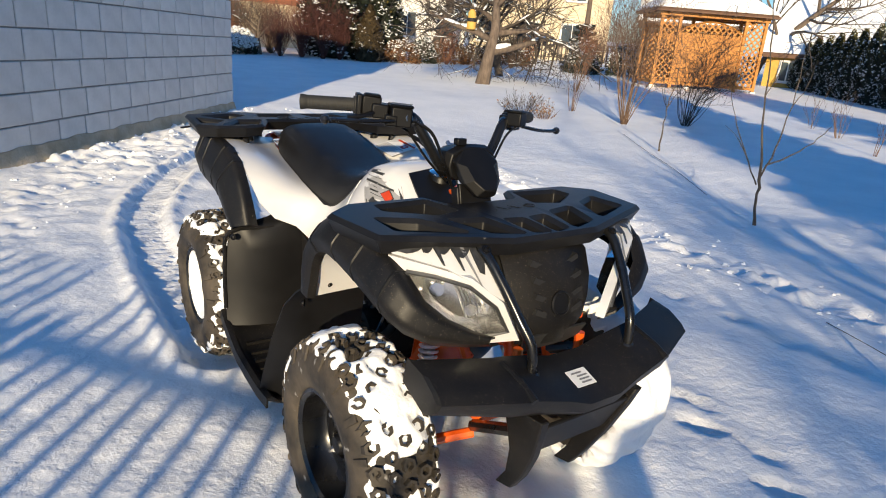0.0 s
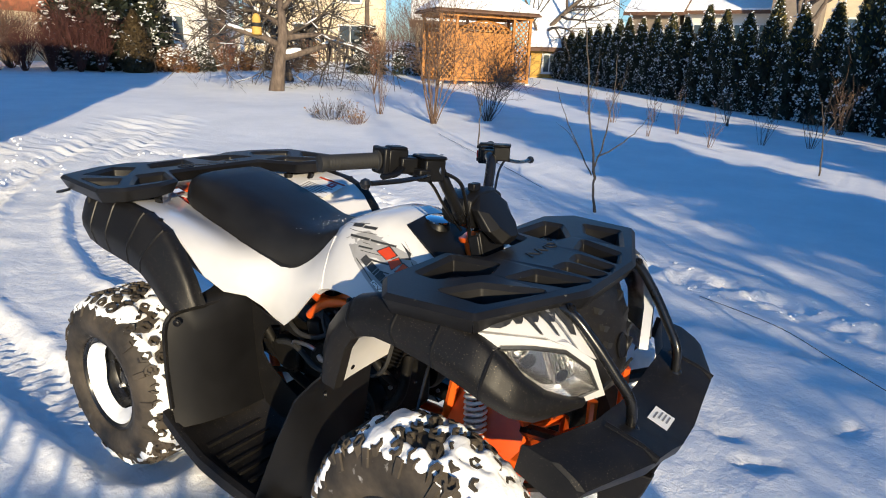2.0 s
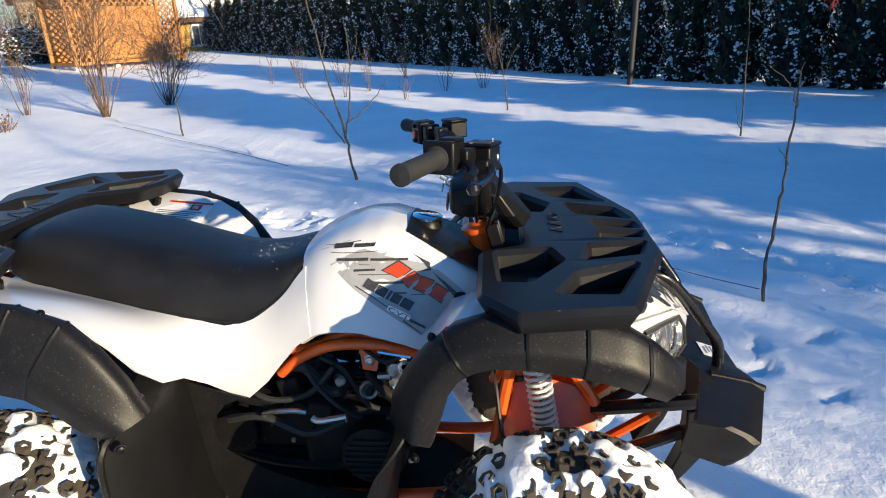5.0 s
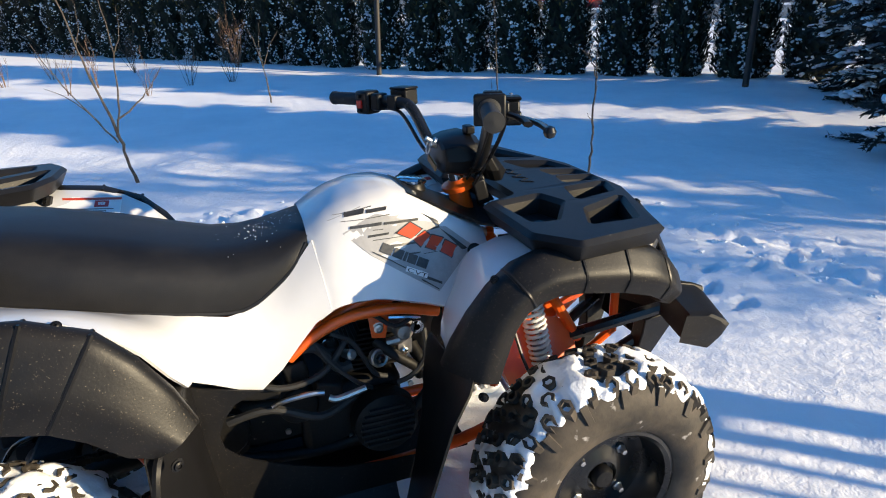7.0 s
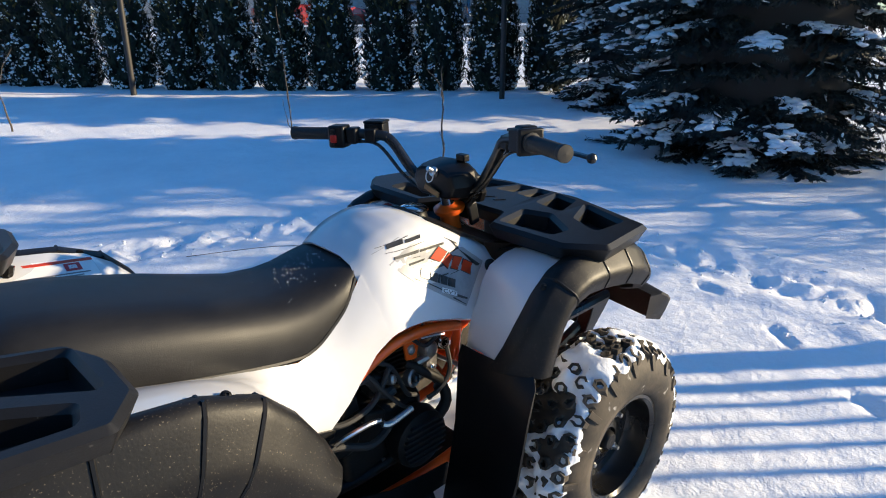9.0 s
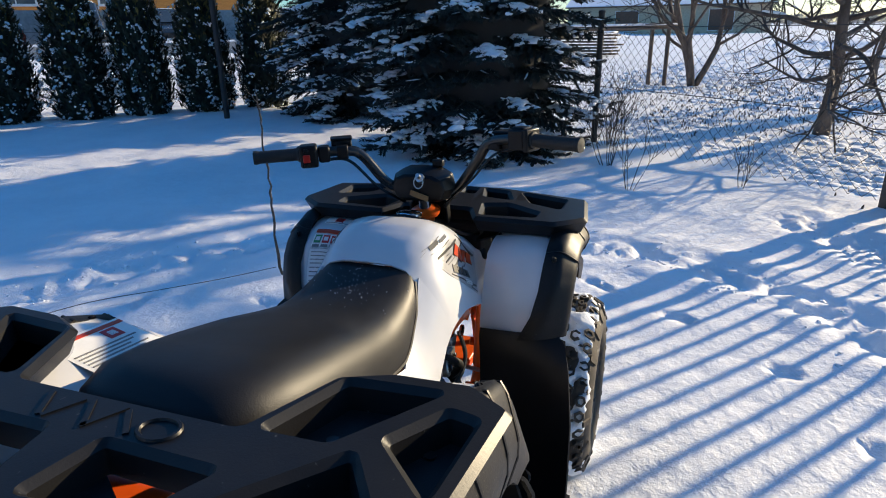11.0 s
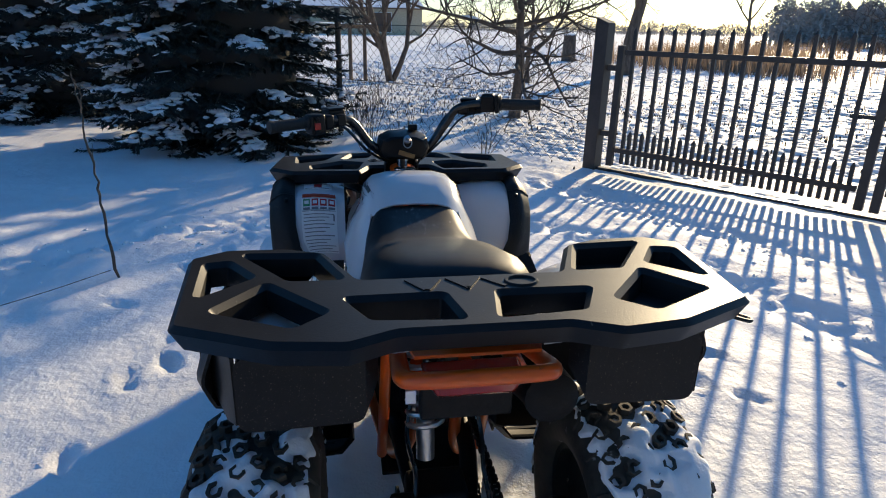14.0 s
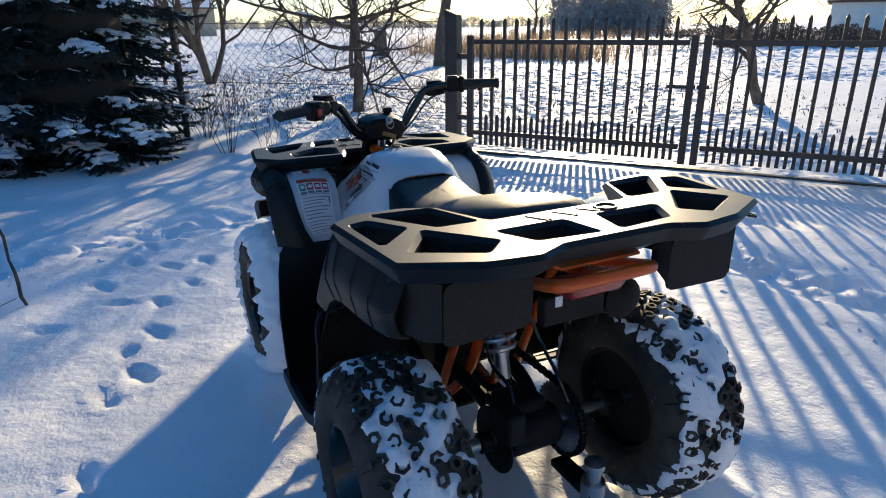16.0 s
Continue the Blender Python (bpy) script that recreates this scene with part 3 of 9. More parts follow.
def gate_post(s, w=0.12, h=1.39):
    ob = thing("gate_post", "dark brown square steel gate post set in snow", "gate post", "gate posts")
    mb = MB()
    vs = [gpoint(s + a * w / 2, z, b * w / 2) for z in (-0.1, h - 0.05) for a, b in ((-1, -1), (1, -1), (1, 1), (-1, 1))]
    vs += [gpoint(s - w / 2, h, -w / 2), gpoint(s - w / 2, h, w / 2)]
    mb.add(vs, [(0, 1, 2, 3), (0, 4, 5, 1), (1, 5, 6, 2), (2, 6, 7, 3), (3, 7, 4, 0), (4, 8, 5), (7, 6, 9), (5, 8, 9, 6), (4, 7, 9, 8)])
    part("post_tube", mb, M["gate"], ob, bevel=0.004)
    for z in (0.35, 0.95):
        part("hinge", MB().box(gpoint(s + (0.11 if s < 1 else -0.115), z), (0.09, 0.035, 0.05), GATE_ROT), M["gate"], ob)
    return ob


def picket_mesh(name, z0, z1, w=0.029):
    mb = MB()
    h = w / 2
    vs = [(a * h, b * h, z) for z in (z0, z1 - 0.035) for a, b in ((-1, -1), (1, -1), (1, 1), (-1, 1))] + [(0, 0, z1)]
    mb.add(vs, [(3, 2, 1, 0), (0, 1, 5, 4), (1, 2, 6, 5), (2, 3, 7, 6), (3, 0, 4, 7), (4, 5, 8), (5, 6, 8), (6, 7, 8), (7, 4, 8)])
    return mb.mesh(name, M["gate"], False)


def gate_leaf(s0, s1, handle):
    ob = thing("metal_gate", "dark brown steel gate leaf with pointed pickets", "gate", "gate leaves")
    for s in (s0 + 0.04, s1 - 0.04):
        part("stile", MB().box(gpoint(s, 0.60), (0.060, 0.05, 1.10), GATE_ROT), M["gate"], ob, bevel=0.003)
    for z in (1.09, 0.205):
        part("rail", MB().box(gpoint((s0 + s1) / 2, z), (s1 - s0 - 0.16, 0.042, 0.045), GATE_ROT), M["gate"], ob, bevel=0.003)
    tall, short = picket_mesh("picket", 0.075, 1.31), picket_mesh("short_picket", 0.075, 0.395)
    n = 16
    step = (s1 - s0 - 0.16) / (n + 0.5)
    for k in range(n):
        for me, off in ((tall, 0.5), (short, 1.0)):
            p = new("picket" if me is tall else "short_picket", me)
            p.parent = ob
            p.matrix_basis = Matrix.Translation(gpoint(s0 + 0.08 + step * (k + off), 0, 0.036)) @ GATE_ROT.to_4x4()
    if handle:
        hb = MB().box(gpoint(s1 - 0.12, 0.72, 0.045), (0.24, 0.02, 0.03), GATE_ROT)
        hb.box(gpoint(s1 + 0.06, 0.72, 0.055), (0.10, 0.018, 0.03), GATE_ROT)
        part("latch", hb, M["gate"], ob, bevel=0.002)
    return ob


gate_post(0.0, 0.13)
gate_post(4.72, 0.13)
gate_leaf(0.15, 2.312, True)
gate_leaf(2.335, 4.55, False)
# bank of snow under the gate
sill = MB().box(gpoint(2.35, 0.0), (4.6, 0.06, 0.04), GATE_ROT)
tagged(new("gate_sill", sill.mesh("gate_sill", M["gate"], False)), "dark ground beam under the gate", "sill", kind="structure")


def chain_link(name, a, b, h, w, r, label):
    a, b = Vector(a), Vector(b)
    ln = (b - a).length
    d = (b - a) / ln
    ob = thing(name, label, "wire fence")
    mb = MB()
    n, m = int(ln / w), int(h / (w / 2))
    for i in range(n):
        pts = [a + d * (i * w + (w / 2 if (k + i * 0) % 2 else 0.0)) + Vector((0, 0, 0.03 + k * w / 2)) for k in range(m)]
        mb.tube(pts, r, 3, cap=False)
        pts = [a + d * (i * w + w / 2 + (w / 2 if k % 2 == 0 else 0.0)) + Vector((0.003, 0, 0.03 + k * w / 2)) for k in range(m)]
        mb.tube(pts, r, 3, cap=False)
    me = raw_mesh("wire_mesh", mb.v, mb.f, M["wire"])
    o = part("wire_mesh", me, None, ob)
    o["kind"] = "stuff"
    for z in (h - 0.02, h * 0.5):
        part("tension_wire", MB().tube([a + Vector((0, 0, z)), b + Vector((0, 0, z))], r * 1.4, 5), M["wire"], ob)
    return ob


chain_link("wire_fence", (6.36, 0.17, 0), (4.21, -2.17, 0), 1.30, 0.105, 0.0026, "rusty chain-link fence standing in snow")
chain_link("wire_fence", (10.1, 6.9, 0), (-1.5, 18.4, 0.1), 1.35, 0.12, 0.0025, "chain-link fence behind the thuja hedge")
chain_link("wire_fence", (6.40, 0.22, 0), (10.0, 6.8, 0), 1.30, 0.12, 0.0025, "chain-link fence running behind the spruces")


def steel_post(x, y, h, r, lean=(0, 0)):
    z0 = land(x, y)
    ob = thing("fence_post", "thin dark fence post standing in snow", "fence post", "fence posts")
    part("post_tube", MB().tube([(x, y, z0 - 0.1), (x + lean[0], y + lean[1], z0 + h)], r, 10), M["post"], ob)
    part("post_cap", MB().lathe([(r * 1.15, -0.02), (r * 1.15, 0.01), (0, 0.02)], (x + lean[0], y + lean[1], z0 + h), (0, 0, 1), 10), M["post"], ob)


steel_post(6.40, 0.19, 1.45, 0.035)
steel_post(7.18, 6.03, 2.3, 0.045, (0.0, 0.0))
steel_post(2.83, 10.74, 2.4, 0.05, (0.08, 0.05))
steel_post(10.05, 6.85, 1.5, 0.03)

# ---- neighbours' ground: a rail, a low wall and the far field edge ----
rail = thing("rail_fence", "weathered wooden rail fence with snow on top", "fence")
for x, y in ((14.3, -0.1), (14.3, -0.45), (12.0, 2.2)):
    part("rail_post", MB().tube([(x, y, -0.1), (x, y, 1.35)], 0.045, 8), M["bark"], rail)
part("rail", MB().tube([(9.0, 3.6, 1.22), (14.4, -0.6, 1.25)], 0.05, 8), M["bark"], rail)
part("rail_snow", MB().tube([(9.0, 3.6, 1.27), (11.5, 1.6, 1.30), (14.4, -0.6, 1.30)], 0.04, 8, flat=0.6), M["snow_soft"], rail)


# ---- woody plants ----
def grow(r, base, heading, length, radius, level, out, bend=0.25, split=(4, 4, 3), spread=0.9, lift=0.15, taper=0.45, steps=5, ratio=0.62):
    """One limb and all that grows from it: adds (points, radii) polylines to out."""
    pts, rad = [Vector(base)], [radius]
    h = Vector(heading).normalized()
    for k in range(steps):
        h = (h + Vector((r.uniform(-bend, bend), r.uniform(-bend, bend), r.uniform(-bend, bend) + lift * 0.3))).normalized()
        pts.append(pts[-1] + h * (length / steps))
        rad.append(radius * lerp(1, taper, (k + 1) / steps))
    out.append((pts, rad, level))
    if level >= len(split):
        return
    for k in range(split[level]):
        f = r.uniform(0.3, 1.0) if level else lerp(0.35, 1.0, (k + r.uniform(0, 1)) / split[level])
        i = min(steps - 1, int(f * steps))
        p = pts[i].lerp(pts[i + 1], f * steps - i)
        d = (pts[i + 1] - pts[i]).normalized()
        side = d.orthogonal().normalized()
        side.rotate(Matrix.Rotation(r.uniform(0, 2 * math.pi), 3, d))
        nh = (d * (1 - spread * 0.6) + side * spread + Vector((0, 0, lift))).normalized()
        grow(r, p, nh, length * ratio * r.uniform(0.7, 1.15), rad[i] * 0.6, level + 1, out, bend, split, spread, lift, 0.35, max(3, steps - 1), ratio)


def limbs_mesh(name, limbs, material, levels, sides=(10, 7, 5, 4, 3)):
    mb = MB()
    for pts, rad, lv in limbs:
        if lv in levels:
            mb.tube(pts, [max(0.0022, q) for q in rad], sides[min(lv, 4)], cap=lv < 2)
    return raw_mesh(name, mb.v, mb.f, material, True)


def snow_on(limbs, r, chance=0.25, minrad=0.006):
    """Ridges of snow along the upper side of the flatter limbs."""
    mb = MB()
    for pts, rad, lv in limbs:
        for i in range(len(pts) - 1):
            d = pts[i + 1] - pts[i]
            if d.length > 0.02 and abs(d.normalized().z) < 0.55 and rad[i] > minrad and r.uniform(0, 1) < chance:
                q = [pts[i] + d * f + Vector((0, 0, rad[i] * 0.9)) for f in (0.05, 0.4, 0.75, 0.98)]
                mb.tube(q, [rad[i] * 0.5, rad[i] * 0.95, rad[i] * 0.8, rad[i] * 0.4], 5, cap=True)
    return mb


def bare_tree(name, label, seed, at, height, radius, split=(7, 5, 4, 3), spread=0.95, lift=0.1, lean=(0, 0), ratio=0.62, snow=0.3, stems=1, material="bark",
              bend=0.25, first=None, length=None):
    r = random.Random(seed)
    z0 = land(at[0], at[1])
    ob = thing(name, label, "tree")
    limbs = []
    for k in range(stems):
        a = 2 * math.pi * k / max(1, stems) + r.uniform(-0.3, 0.3)
        off = 0.0 if stems == 1 else 0.25
        h = Vector((lean[0] + off * math.cos(a), lean[1] + off * math.sin(a), 1))
        base = Vector((at[0] + 0.06 * off * math.cos(a), at[1] + 0.06 * off * math.sin(a), z0 - 0.08))
        grow(r, base, h, height, radius, 0, limbs, bend=bend, split=split, spread=spread, lift=lift, ratio=ratio)
    for pts, rad, level in limbs:
        if level == 0 and stems == 1:
            # the foot widens into the roots below the snow
            pts.insert(0, pts[0] - Vector((0, 0, 0.18)))
            rad.insert(0, rad[0] * 1.22)
            rad[1] *= 1.10
    part("trunk", limbs_mesh("trunk", limbs, M[material], (0,)), None, ob)
    if any(lv == 1 for _, _, lv in limbs):
        part("crown_limb", limbs_mesh("crown_limb", limbs, M[material], (1,)), None, ob)["kind"] = "stuff"
    if any(lv > 1 for _, _, lv in limbs):
        o = part("crown", limbs_mesh("crown", limbs, M["twig_dark"] if material == "bark" else M[material], (2, 3, 4)), None, ob)
        o["kind"] = "stuff"
    s = snow_on(limbs, r, snow)
    if s.v:
        o = part("snow_cover", raw_mesh("snow_cover", s.v, s.f, M["snow_soft"], True), None, ob)
        o["kind"] = "stuff"
    return ob


def apple_tree(label, seed, at, trunk_h, radius, reach, count):
    """A straight trunk with tiers of long, nearly level limbs full of short twigs."""
    r = random.Random(seed)
    ob = thing("apple_tree", label, "tree")
    x, y = at
    z0 = land(x, y)
    pts = [Vector((x + 0.03 * math.sin(k * 1.3), y + 0.03 * math.cos(k * 1.7), z0 - 0.1 + (trunk_h + 0.1) * k / 7)) for k in range(8)]
    part("trunk", MB().tube(pts, [lerp(radius, radius * 0.35, k / 7) * (1.25 if k == 0 else 1) for k in range(8)], 10), M["bark"], ob)
    limbs = []
    for k in range(count):
        f = lerp(0.26, 0.98, k / (count - 1))
        q = pts[0].lerp(pts[-1], f)
        a = k * 2.4 + r.uniform(-0.3, 0.3)
        ln = reach * (1.15 - 0.6 * f) * r.uniform(0.7, 1.1)
        grow(r, q, (math.cos(a), math.sin(a), r.uniform(-0.05, 0.35)), ln, radius * 0.42, 1, limbs, bend=0.22, split=(0, 11, 5, 3), spread=0.8, lift=0.12, taper=0.25, steps=7, ratio=0.38)
    part("crown_limb", limbs_mesh("crown_limb", limbs, M["bark"], (1,)), None, ob)["kind"] = "stuff"
    part("crown", limbs_mesh("crown", limbs, M["twig_dark"], (2, 3, 4)), None, ob)["kind"] = "stuff"
    sn = snow_on(limbs, r, 0.12)
    part("snow_cover", raw_mesh("snow_cover", sn.v, sn.f, M["snow_soft"], True), None, ob)["kind"] = "stuff"


apple_tree("old bare apple tree with low spreading limbs", 3, (7.6, -2.42), 2.9, 0.085, 2.3, 25)
bare_tree("fruit_tree", "bare many-stemmed fruit tree in the field", 5, (14.1, -1.05), 2.6, 0.075, (6, 5, 3), 0.7, 0.25, stems=4, snow=0.05)
bare_tree("roadside_tree", "tall bare tree with a thick straight trunk", 8, (16.9, -8.4), 5.5, 0.20, (9, 5, 4), 0.8, 0.3, (0.02, 0.0), 0.55, 0.05)
bare_tree("fruit_tree", "leaning bare fruit tree beyond the gate", 12, (5.1, -8.3), 2.2, 0.085, (10, 7, 5, 4), 0.95, 0.12, (0.16, 0.18), 0.66, 0.1)
bare_tree("fruit_tree", "small bare fruit tree out in the field", 14, (13.7, -4.4), 2.2, 0.07, (7, 5, 4), 0.9, 0.1, ratio=0.65, snow=0.05)
bare_tree("fruit_tree", "distant bare tree on the field edge", 15, (30, -21), 4.5, 0.10, (7, 5, 4), 0.8, 0.2, ratio=0.6, snow=0.0)
bare_tree("garden_tree", "old bare walnut tree with snow along its limbs", 21, (-12.83, 10.37), 2.6, 0.20, (10, 7, 6, 4), 1.0, 0.03, (0.05, 0.0), 0.82, 0.20)
bare_tree("garden_tree", "slender bare tree behind the old walnut", 22, (-15.5, 13.2), 3.6, 0.13, (8, 5, 4), 0.8, 0.2, ratio=0.6, snow=0.2)
bare_tree("garden_tree", "tall bare tree beside the white house", 23, (-24.5, 16.2), 6.0, 0.28, (6, 5, 4), 0.8, 0.2, ratio=0.55, snow=0.1)
bare_tree("garden_tree", "bare tree behind the hedge by the houses", 24, (-2.4, 25.5), 5.0, 0.16, (9, 6, 4), 0.85, 0.15, ratio=0.62, snow=0.05)
bare_tree("garden_tree", "bare tree standing behind the gazebo", 25, (-14.5, 27.0), 5.0, 0.16, (9, 6, 4), 0.85, 0.15, ratio=0.62, snow=0.1)
bare_tree("garden_tree", "bare young tree before the far shrubs", 26, (-23.0, 7.4), 1.6, 0.06, (8, 6, 4), 0.9, 0.15, ratio=0.65, snow=0.1)


def shrub(name, label, seed, at, height, stems, radius, splay, material="twig", split=(3, 2), droop=0.0, snow=0.0, ratio=0.5, leaves=0, bend=0.13, spread=0.55):
    r = random.Random(seed)
    z0 = land(at[0], at[1])
    ob = thing(name, label, "shrub")
    limbs = []
    for k in range(stems):
        a = r.uniform(0, 2 * math.pi)
        t = r.uniform(0.1, 1.0) * splay
        h = Vector((math.cos(a) * t, math.sin(a) * t, 1 - droop * t))
        b = Vector((at[0] + math.cos(a) * 0.10 * t, at[1] + math.sin(a) * 0.10 * t, z0 - 0.03))
        grow(r, b, h, height * r.uniform(0.6, 1.05), radius * r.uniform(0.6, 1.1), 0, limbs, bend=bend, split=split, spread=spread, lift=0.3, taper=0.3, ratio=ratio)
    part("stem_clump", limbs_mesh("stem_clump", limbs, M[material], (0,), (6, 4, 3)), None, ob)["kind"] = "stuff"
    if any(lv for _, _, lv in limbs):
        o = part("crown", limbs_mesh("crown", limbs, M[material], (1, 2, 3), (6, 4, 3)), None, ob)
        o["kind"] = "stuff"
    s = snow_on(limbs, r, snow, 0.003)
    if leaves:
        vs, fs = [], []
        tips = [pts for pts, _, lv in limbs if lv]
        for _ in range(leaves):
            p = r.choice(tips)[-1] + Vector((r.uniform(-.04, .04), r.uniform(-.04, .04), r.uniform(-.04, .04)))
            u, w = Vector((r.uniform(-1, 1), r.uniform(-1, 1), r.uniform(-1, 1))).normalized(), Vector((r.uniform(-1, 1), r.uniform(-1, 1), r.uniform(-1, 1))).normalized()
            o_ = len(vs)
            vs += [tuple(p - u * 0.03), tuple(p + w * 0.015), tuple(p + u * 0.03), tuple(p - w * 0.015)]
            fs.append((o_, o_ + 1, o_ + 2, o_ + 3))
        o = part("dry_foliage", raw_mesh("dry_foliage", vs, fs, M["leaf_dry"]), None, ob)
        o["kind"] = "stuff"
    if s.v:
        o = part("snow_cover", raw_mesh("snow_cover", s.v, s.f, M["snow_soft"], True), None, ob)
        o["kind"] = "stuff"
    return ob


shrub("tall_shrub", "tall leafless reddish shrub in front of the gazebo", 31, (-5.8, 8.2), 2.5, 22, 0.011, 0.42, "twig", (8, 5), ratio=0.42, bend=0.22, spread=0.95)
shrub("tall_shrub", "leafless spreading shrub in the snowy garden", 32, (-5.4, 9.45), 1.65, 24, 0.008, 0.75, "twig_dark", (8, 5), ratio=0.45, bend=0.24, spread=1.0)
shrub("low_shrub", "low snow-laden heap of dry garden shrub", 33, (-7.3, 7.1), 0.36, 44, 0.006, 2.4, "twig_dark", (3, 2), snow=0.45, leaves=25)
shrub("low_shrub", "low dry tuft poking through the snow", 34, (-6.6, 7.0), 0.22, 30, 0.006, 1.4, "twig", (2, 1), snow=0.2, leaves=50)
shrub("young_shrub", "few bare stems beside a grafted young tree", 35, (-7.3, 8.4), 1.1, 7, 0.009, 0.5, "twig", (3, 2), leaves=14)
shrub("young_shrub", "grafted young tree in a ring of bare soil", 36, (-10.8, 12.1), 1.5, 3, 0.02, 0.25, "twig", (4, 3), snow=0.3)
for k, (x, y, h, n) in enumerate(((-3.55, 11.4, 0.75, 9), (-2.3, 9.8, 0.6, 4), (-2.0, 10.65, 0.7, 7), (-1.15, 9.3, 0.55, 5), (-1.66, 13.1, 0.8, 12),
                                  (-0.56, 10.5, 0.6, 8), (0.13, 10.8, 0.6, 9), (0.36, 13.4, 1.0, 18), (-4.6, 12.6, 0.7, 6), (-3.0, 12.4, 0.6, 6))):
    shrub("berry_bush", "small leafless berry bush in the snow", 40 + k, (x, y), h, n, 0.006, 0.45, "twig", (2, 1), leaves=10 if n > 10 else 0)
shrub("berry_bush", "thin bare shrub by the wire fence", 60, (5.1, -0.1), 0.7, 9, 0.005, 0.7, "twig_dark", (3, 2))
shrub("berry_bush", "thin bare shrub by the wire fence", 61, (4.2, -0.35), 0.55, 5, 0.004, 0.5, "twig_dark", (2, 2))
shrub("berry_bush", "dry weeds at the foot of the fence", 62, (4.55, -1.25), 0.32, 8, 0.003, 0.8, "twig_dark", (2, 1))
shrub("berry_bush", "dry weeds at the foot of the fence post", 63, (6.2, 0.0), 0.5, 16, 0.004, 0.8, "twig_dark", (2, 2))
for k, (x, y) in enumerate(((-26.6, 7.4), (-26.2, 9.2), (-25.4, 10.4), (-24.4, 9.6), (-26.8, 5.6), (-20.8, 14.6), (-19.8, 17.3), (-21.8, 20.0), (-19.5, 22.4), (-24.5, 6.4), (-25.5, 8.6), (-17.0, 19.0), (-18.6, 24.0), (-20.2, 24.6), (-17.6, 22.6))):
    shrub("garden_shrub", "dense leafless garden shrub before the houses", 70 + k, (x, y), (2.6 if k > 11 else 1.5) if k > 4 else 2.3, 38, 0.012, 0.55, "twig_red" if k % 2 or k < 5 else "twig", (4, 3), snow=0.05, leaves=160)


def snow_bush(seed, at, r0, h, colour, label, snow=0.22, square=2):
    """A rounded evergreen or dry bush under a cap of snow, made of many small sprays."""
    r = random.Random(seed)
    z0 = land(*at)
    ob = thing("round_bush", label, "bush")
    vs, fs, sv = [], [], MB()
    for _ in range(3200):
        a, u = r.uniform(0, 2 * math.pi), r.uniform(0, 1)
        lump = 0.86 + 0.12 * math.sin(3 * a + seed) + 0.09 * math.sin(9 * a + 5 * u) + 0.10 * r.uniform(-1, 0.6)
        w = r0 * lump * (1 - u ** square) ** 0.5
        p = Vector((at[0] + math.cos(a) * w, at[1] + math.sin(a) * w, z0 + u * h * lump))
        q = Vector((r.uniform(-1, 1), r.uniform(-1, 1), r.uniform(-0.3, 1))).normalized() * r.uniform(0.04, 0.085)
        w = Vector((r.uniform(-1, 1), r.uniform(-1, 1), r.uniform(-1, 1))).normalized() * 0.024
        o = len(vs)
        vs += [tuple(p - q), tuple(p + w), tuple(p + q), tuple(p - w)]
        fs.append((o, o + 1, o + 2, o + 3))
        if u > 0.3 and r.uniform(0, 1) < snow * (0.2 + u):
            g = r.uniform(0.02, 0.055)
            o = len(sv.v)
            sv.lathe([(g * 0.3, g * 0.5), (g * 1.1, g * 0.15), (g * 0.6, -g * 0.4)], p + Vector((0, 0, 0.02)), (r.uniform(-.4, .4), r.uniform(-.4, .4), 1), 6)
            for j in range(o, len(sv.v)):
                sv.v[j] = tuple(c + r.uniform(-0.3, 0.3) * g for c in sv.v[j])
    part("foliage", raw_mesh("foliage", vs, fs, M[colour]), None, ob)["kind"] = "stuff"
    part("snow_cap", raw_mesh("snow_cap", sv.v, sv.f, M["snow_soft"], True), None, ob)["kind"] = "stuff"


snow_bush(1, (-21.0, 12.5), 0.85, 0.9, "leaf_rust", "round rust-brown bush half buried under snow", 0.16)
snow_bush(2, (-21.2, 13.7), 0.62, 1.05, "thuja", "round evergreen bush with a snow cap", 0.22)
snow_bush(3, (-21.6, 15.3), 0.95, 0.9, "leaf_rust", "rust-brown clipped bush with snow on top", 0.07, 6)
snow_bush(5, (-21.6, 16.9), 0.95, 0.85, "leaf_rust", "rust-brown clipped bush with snow on top", 0.07, 6)
snow_bush(6, (-21.4, 18.5), 0.95, 0.85, "leaf_rust", "rust-brown clipped bush with snow on top", 0.07, 6)
snow_bush(4, (-23.3, 6.6), 0.75, 0.9, "thuja", "low bush under thick snow", 0.9)
for k, (x, y, h) in enumerate(((-21.9, 8.6, 1.6), (-21.5, 9.3, 1.9), (-22.3, 7.9, 1.3), (-21.3, 9.9, 1.5))):
    shrub("red_shrub", "dense dark-red leafless shrub before the evergreens", 130 + k, (x, y), h, 46, 0.012, 0.5, "twig_maroon", (5, 4), spread=0.7, bend=0.2)
for k, (x, y, h) in enumerate(((-24.6, 7.4, 2.4), (-25.0, 6.3, 2.6), (-24.2, 8.2, 2.0), (-25.2, 5.4, 2.3))):
    shrub("garden_shrub", "tangled brown leafless shrub before the house wall", 140 + k, (x, y), h, 34, 0.014, 0.7, "twig", (6, 4), spread=0.9, bend=0.25)


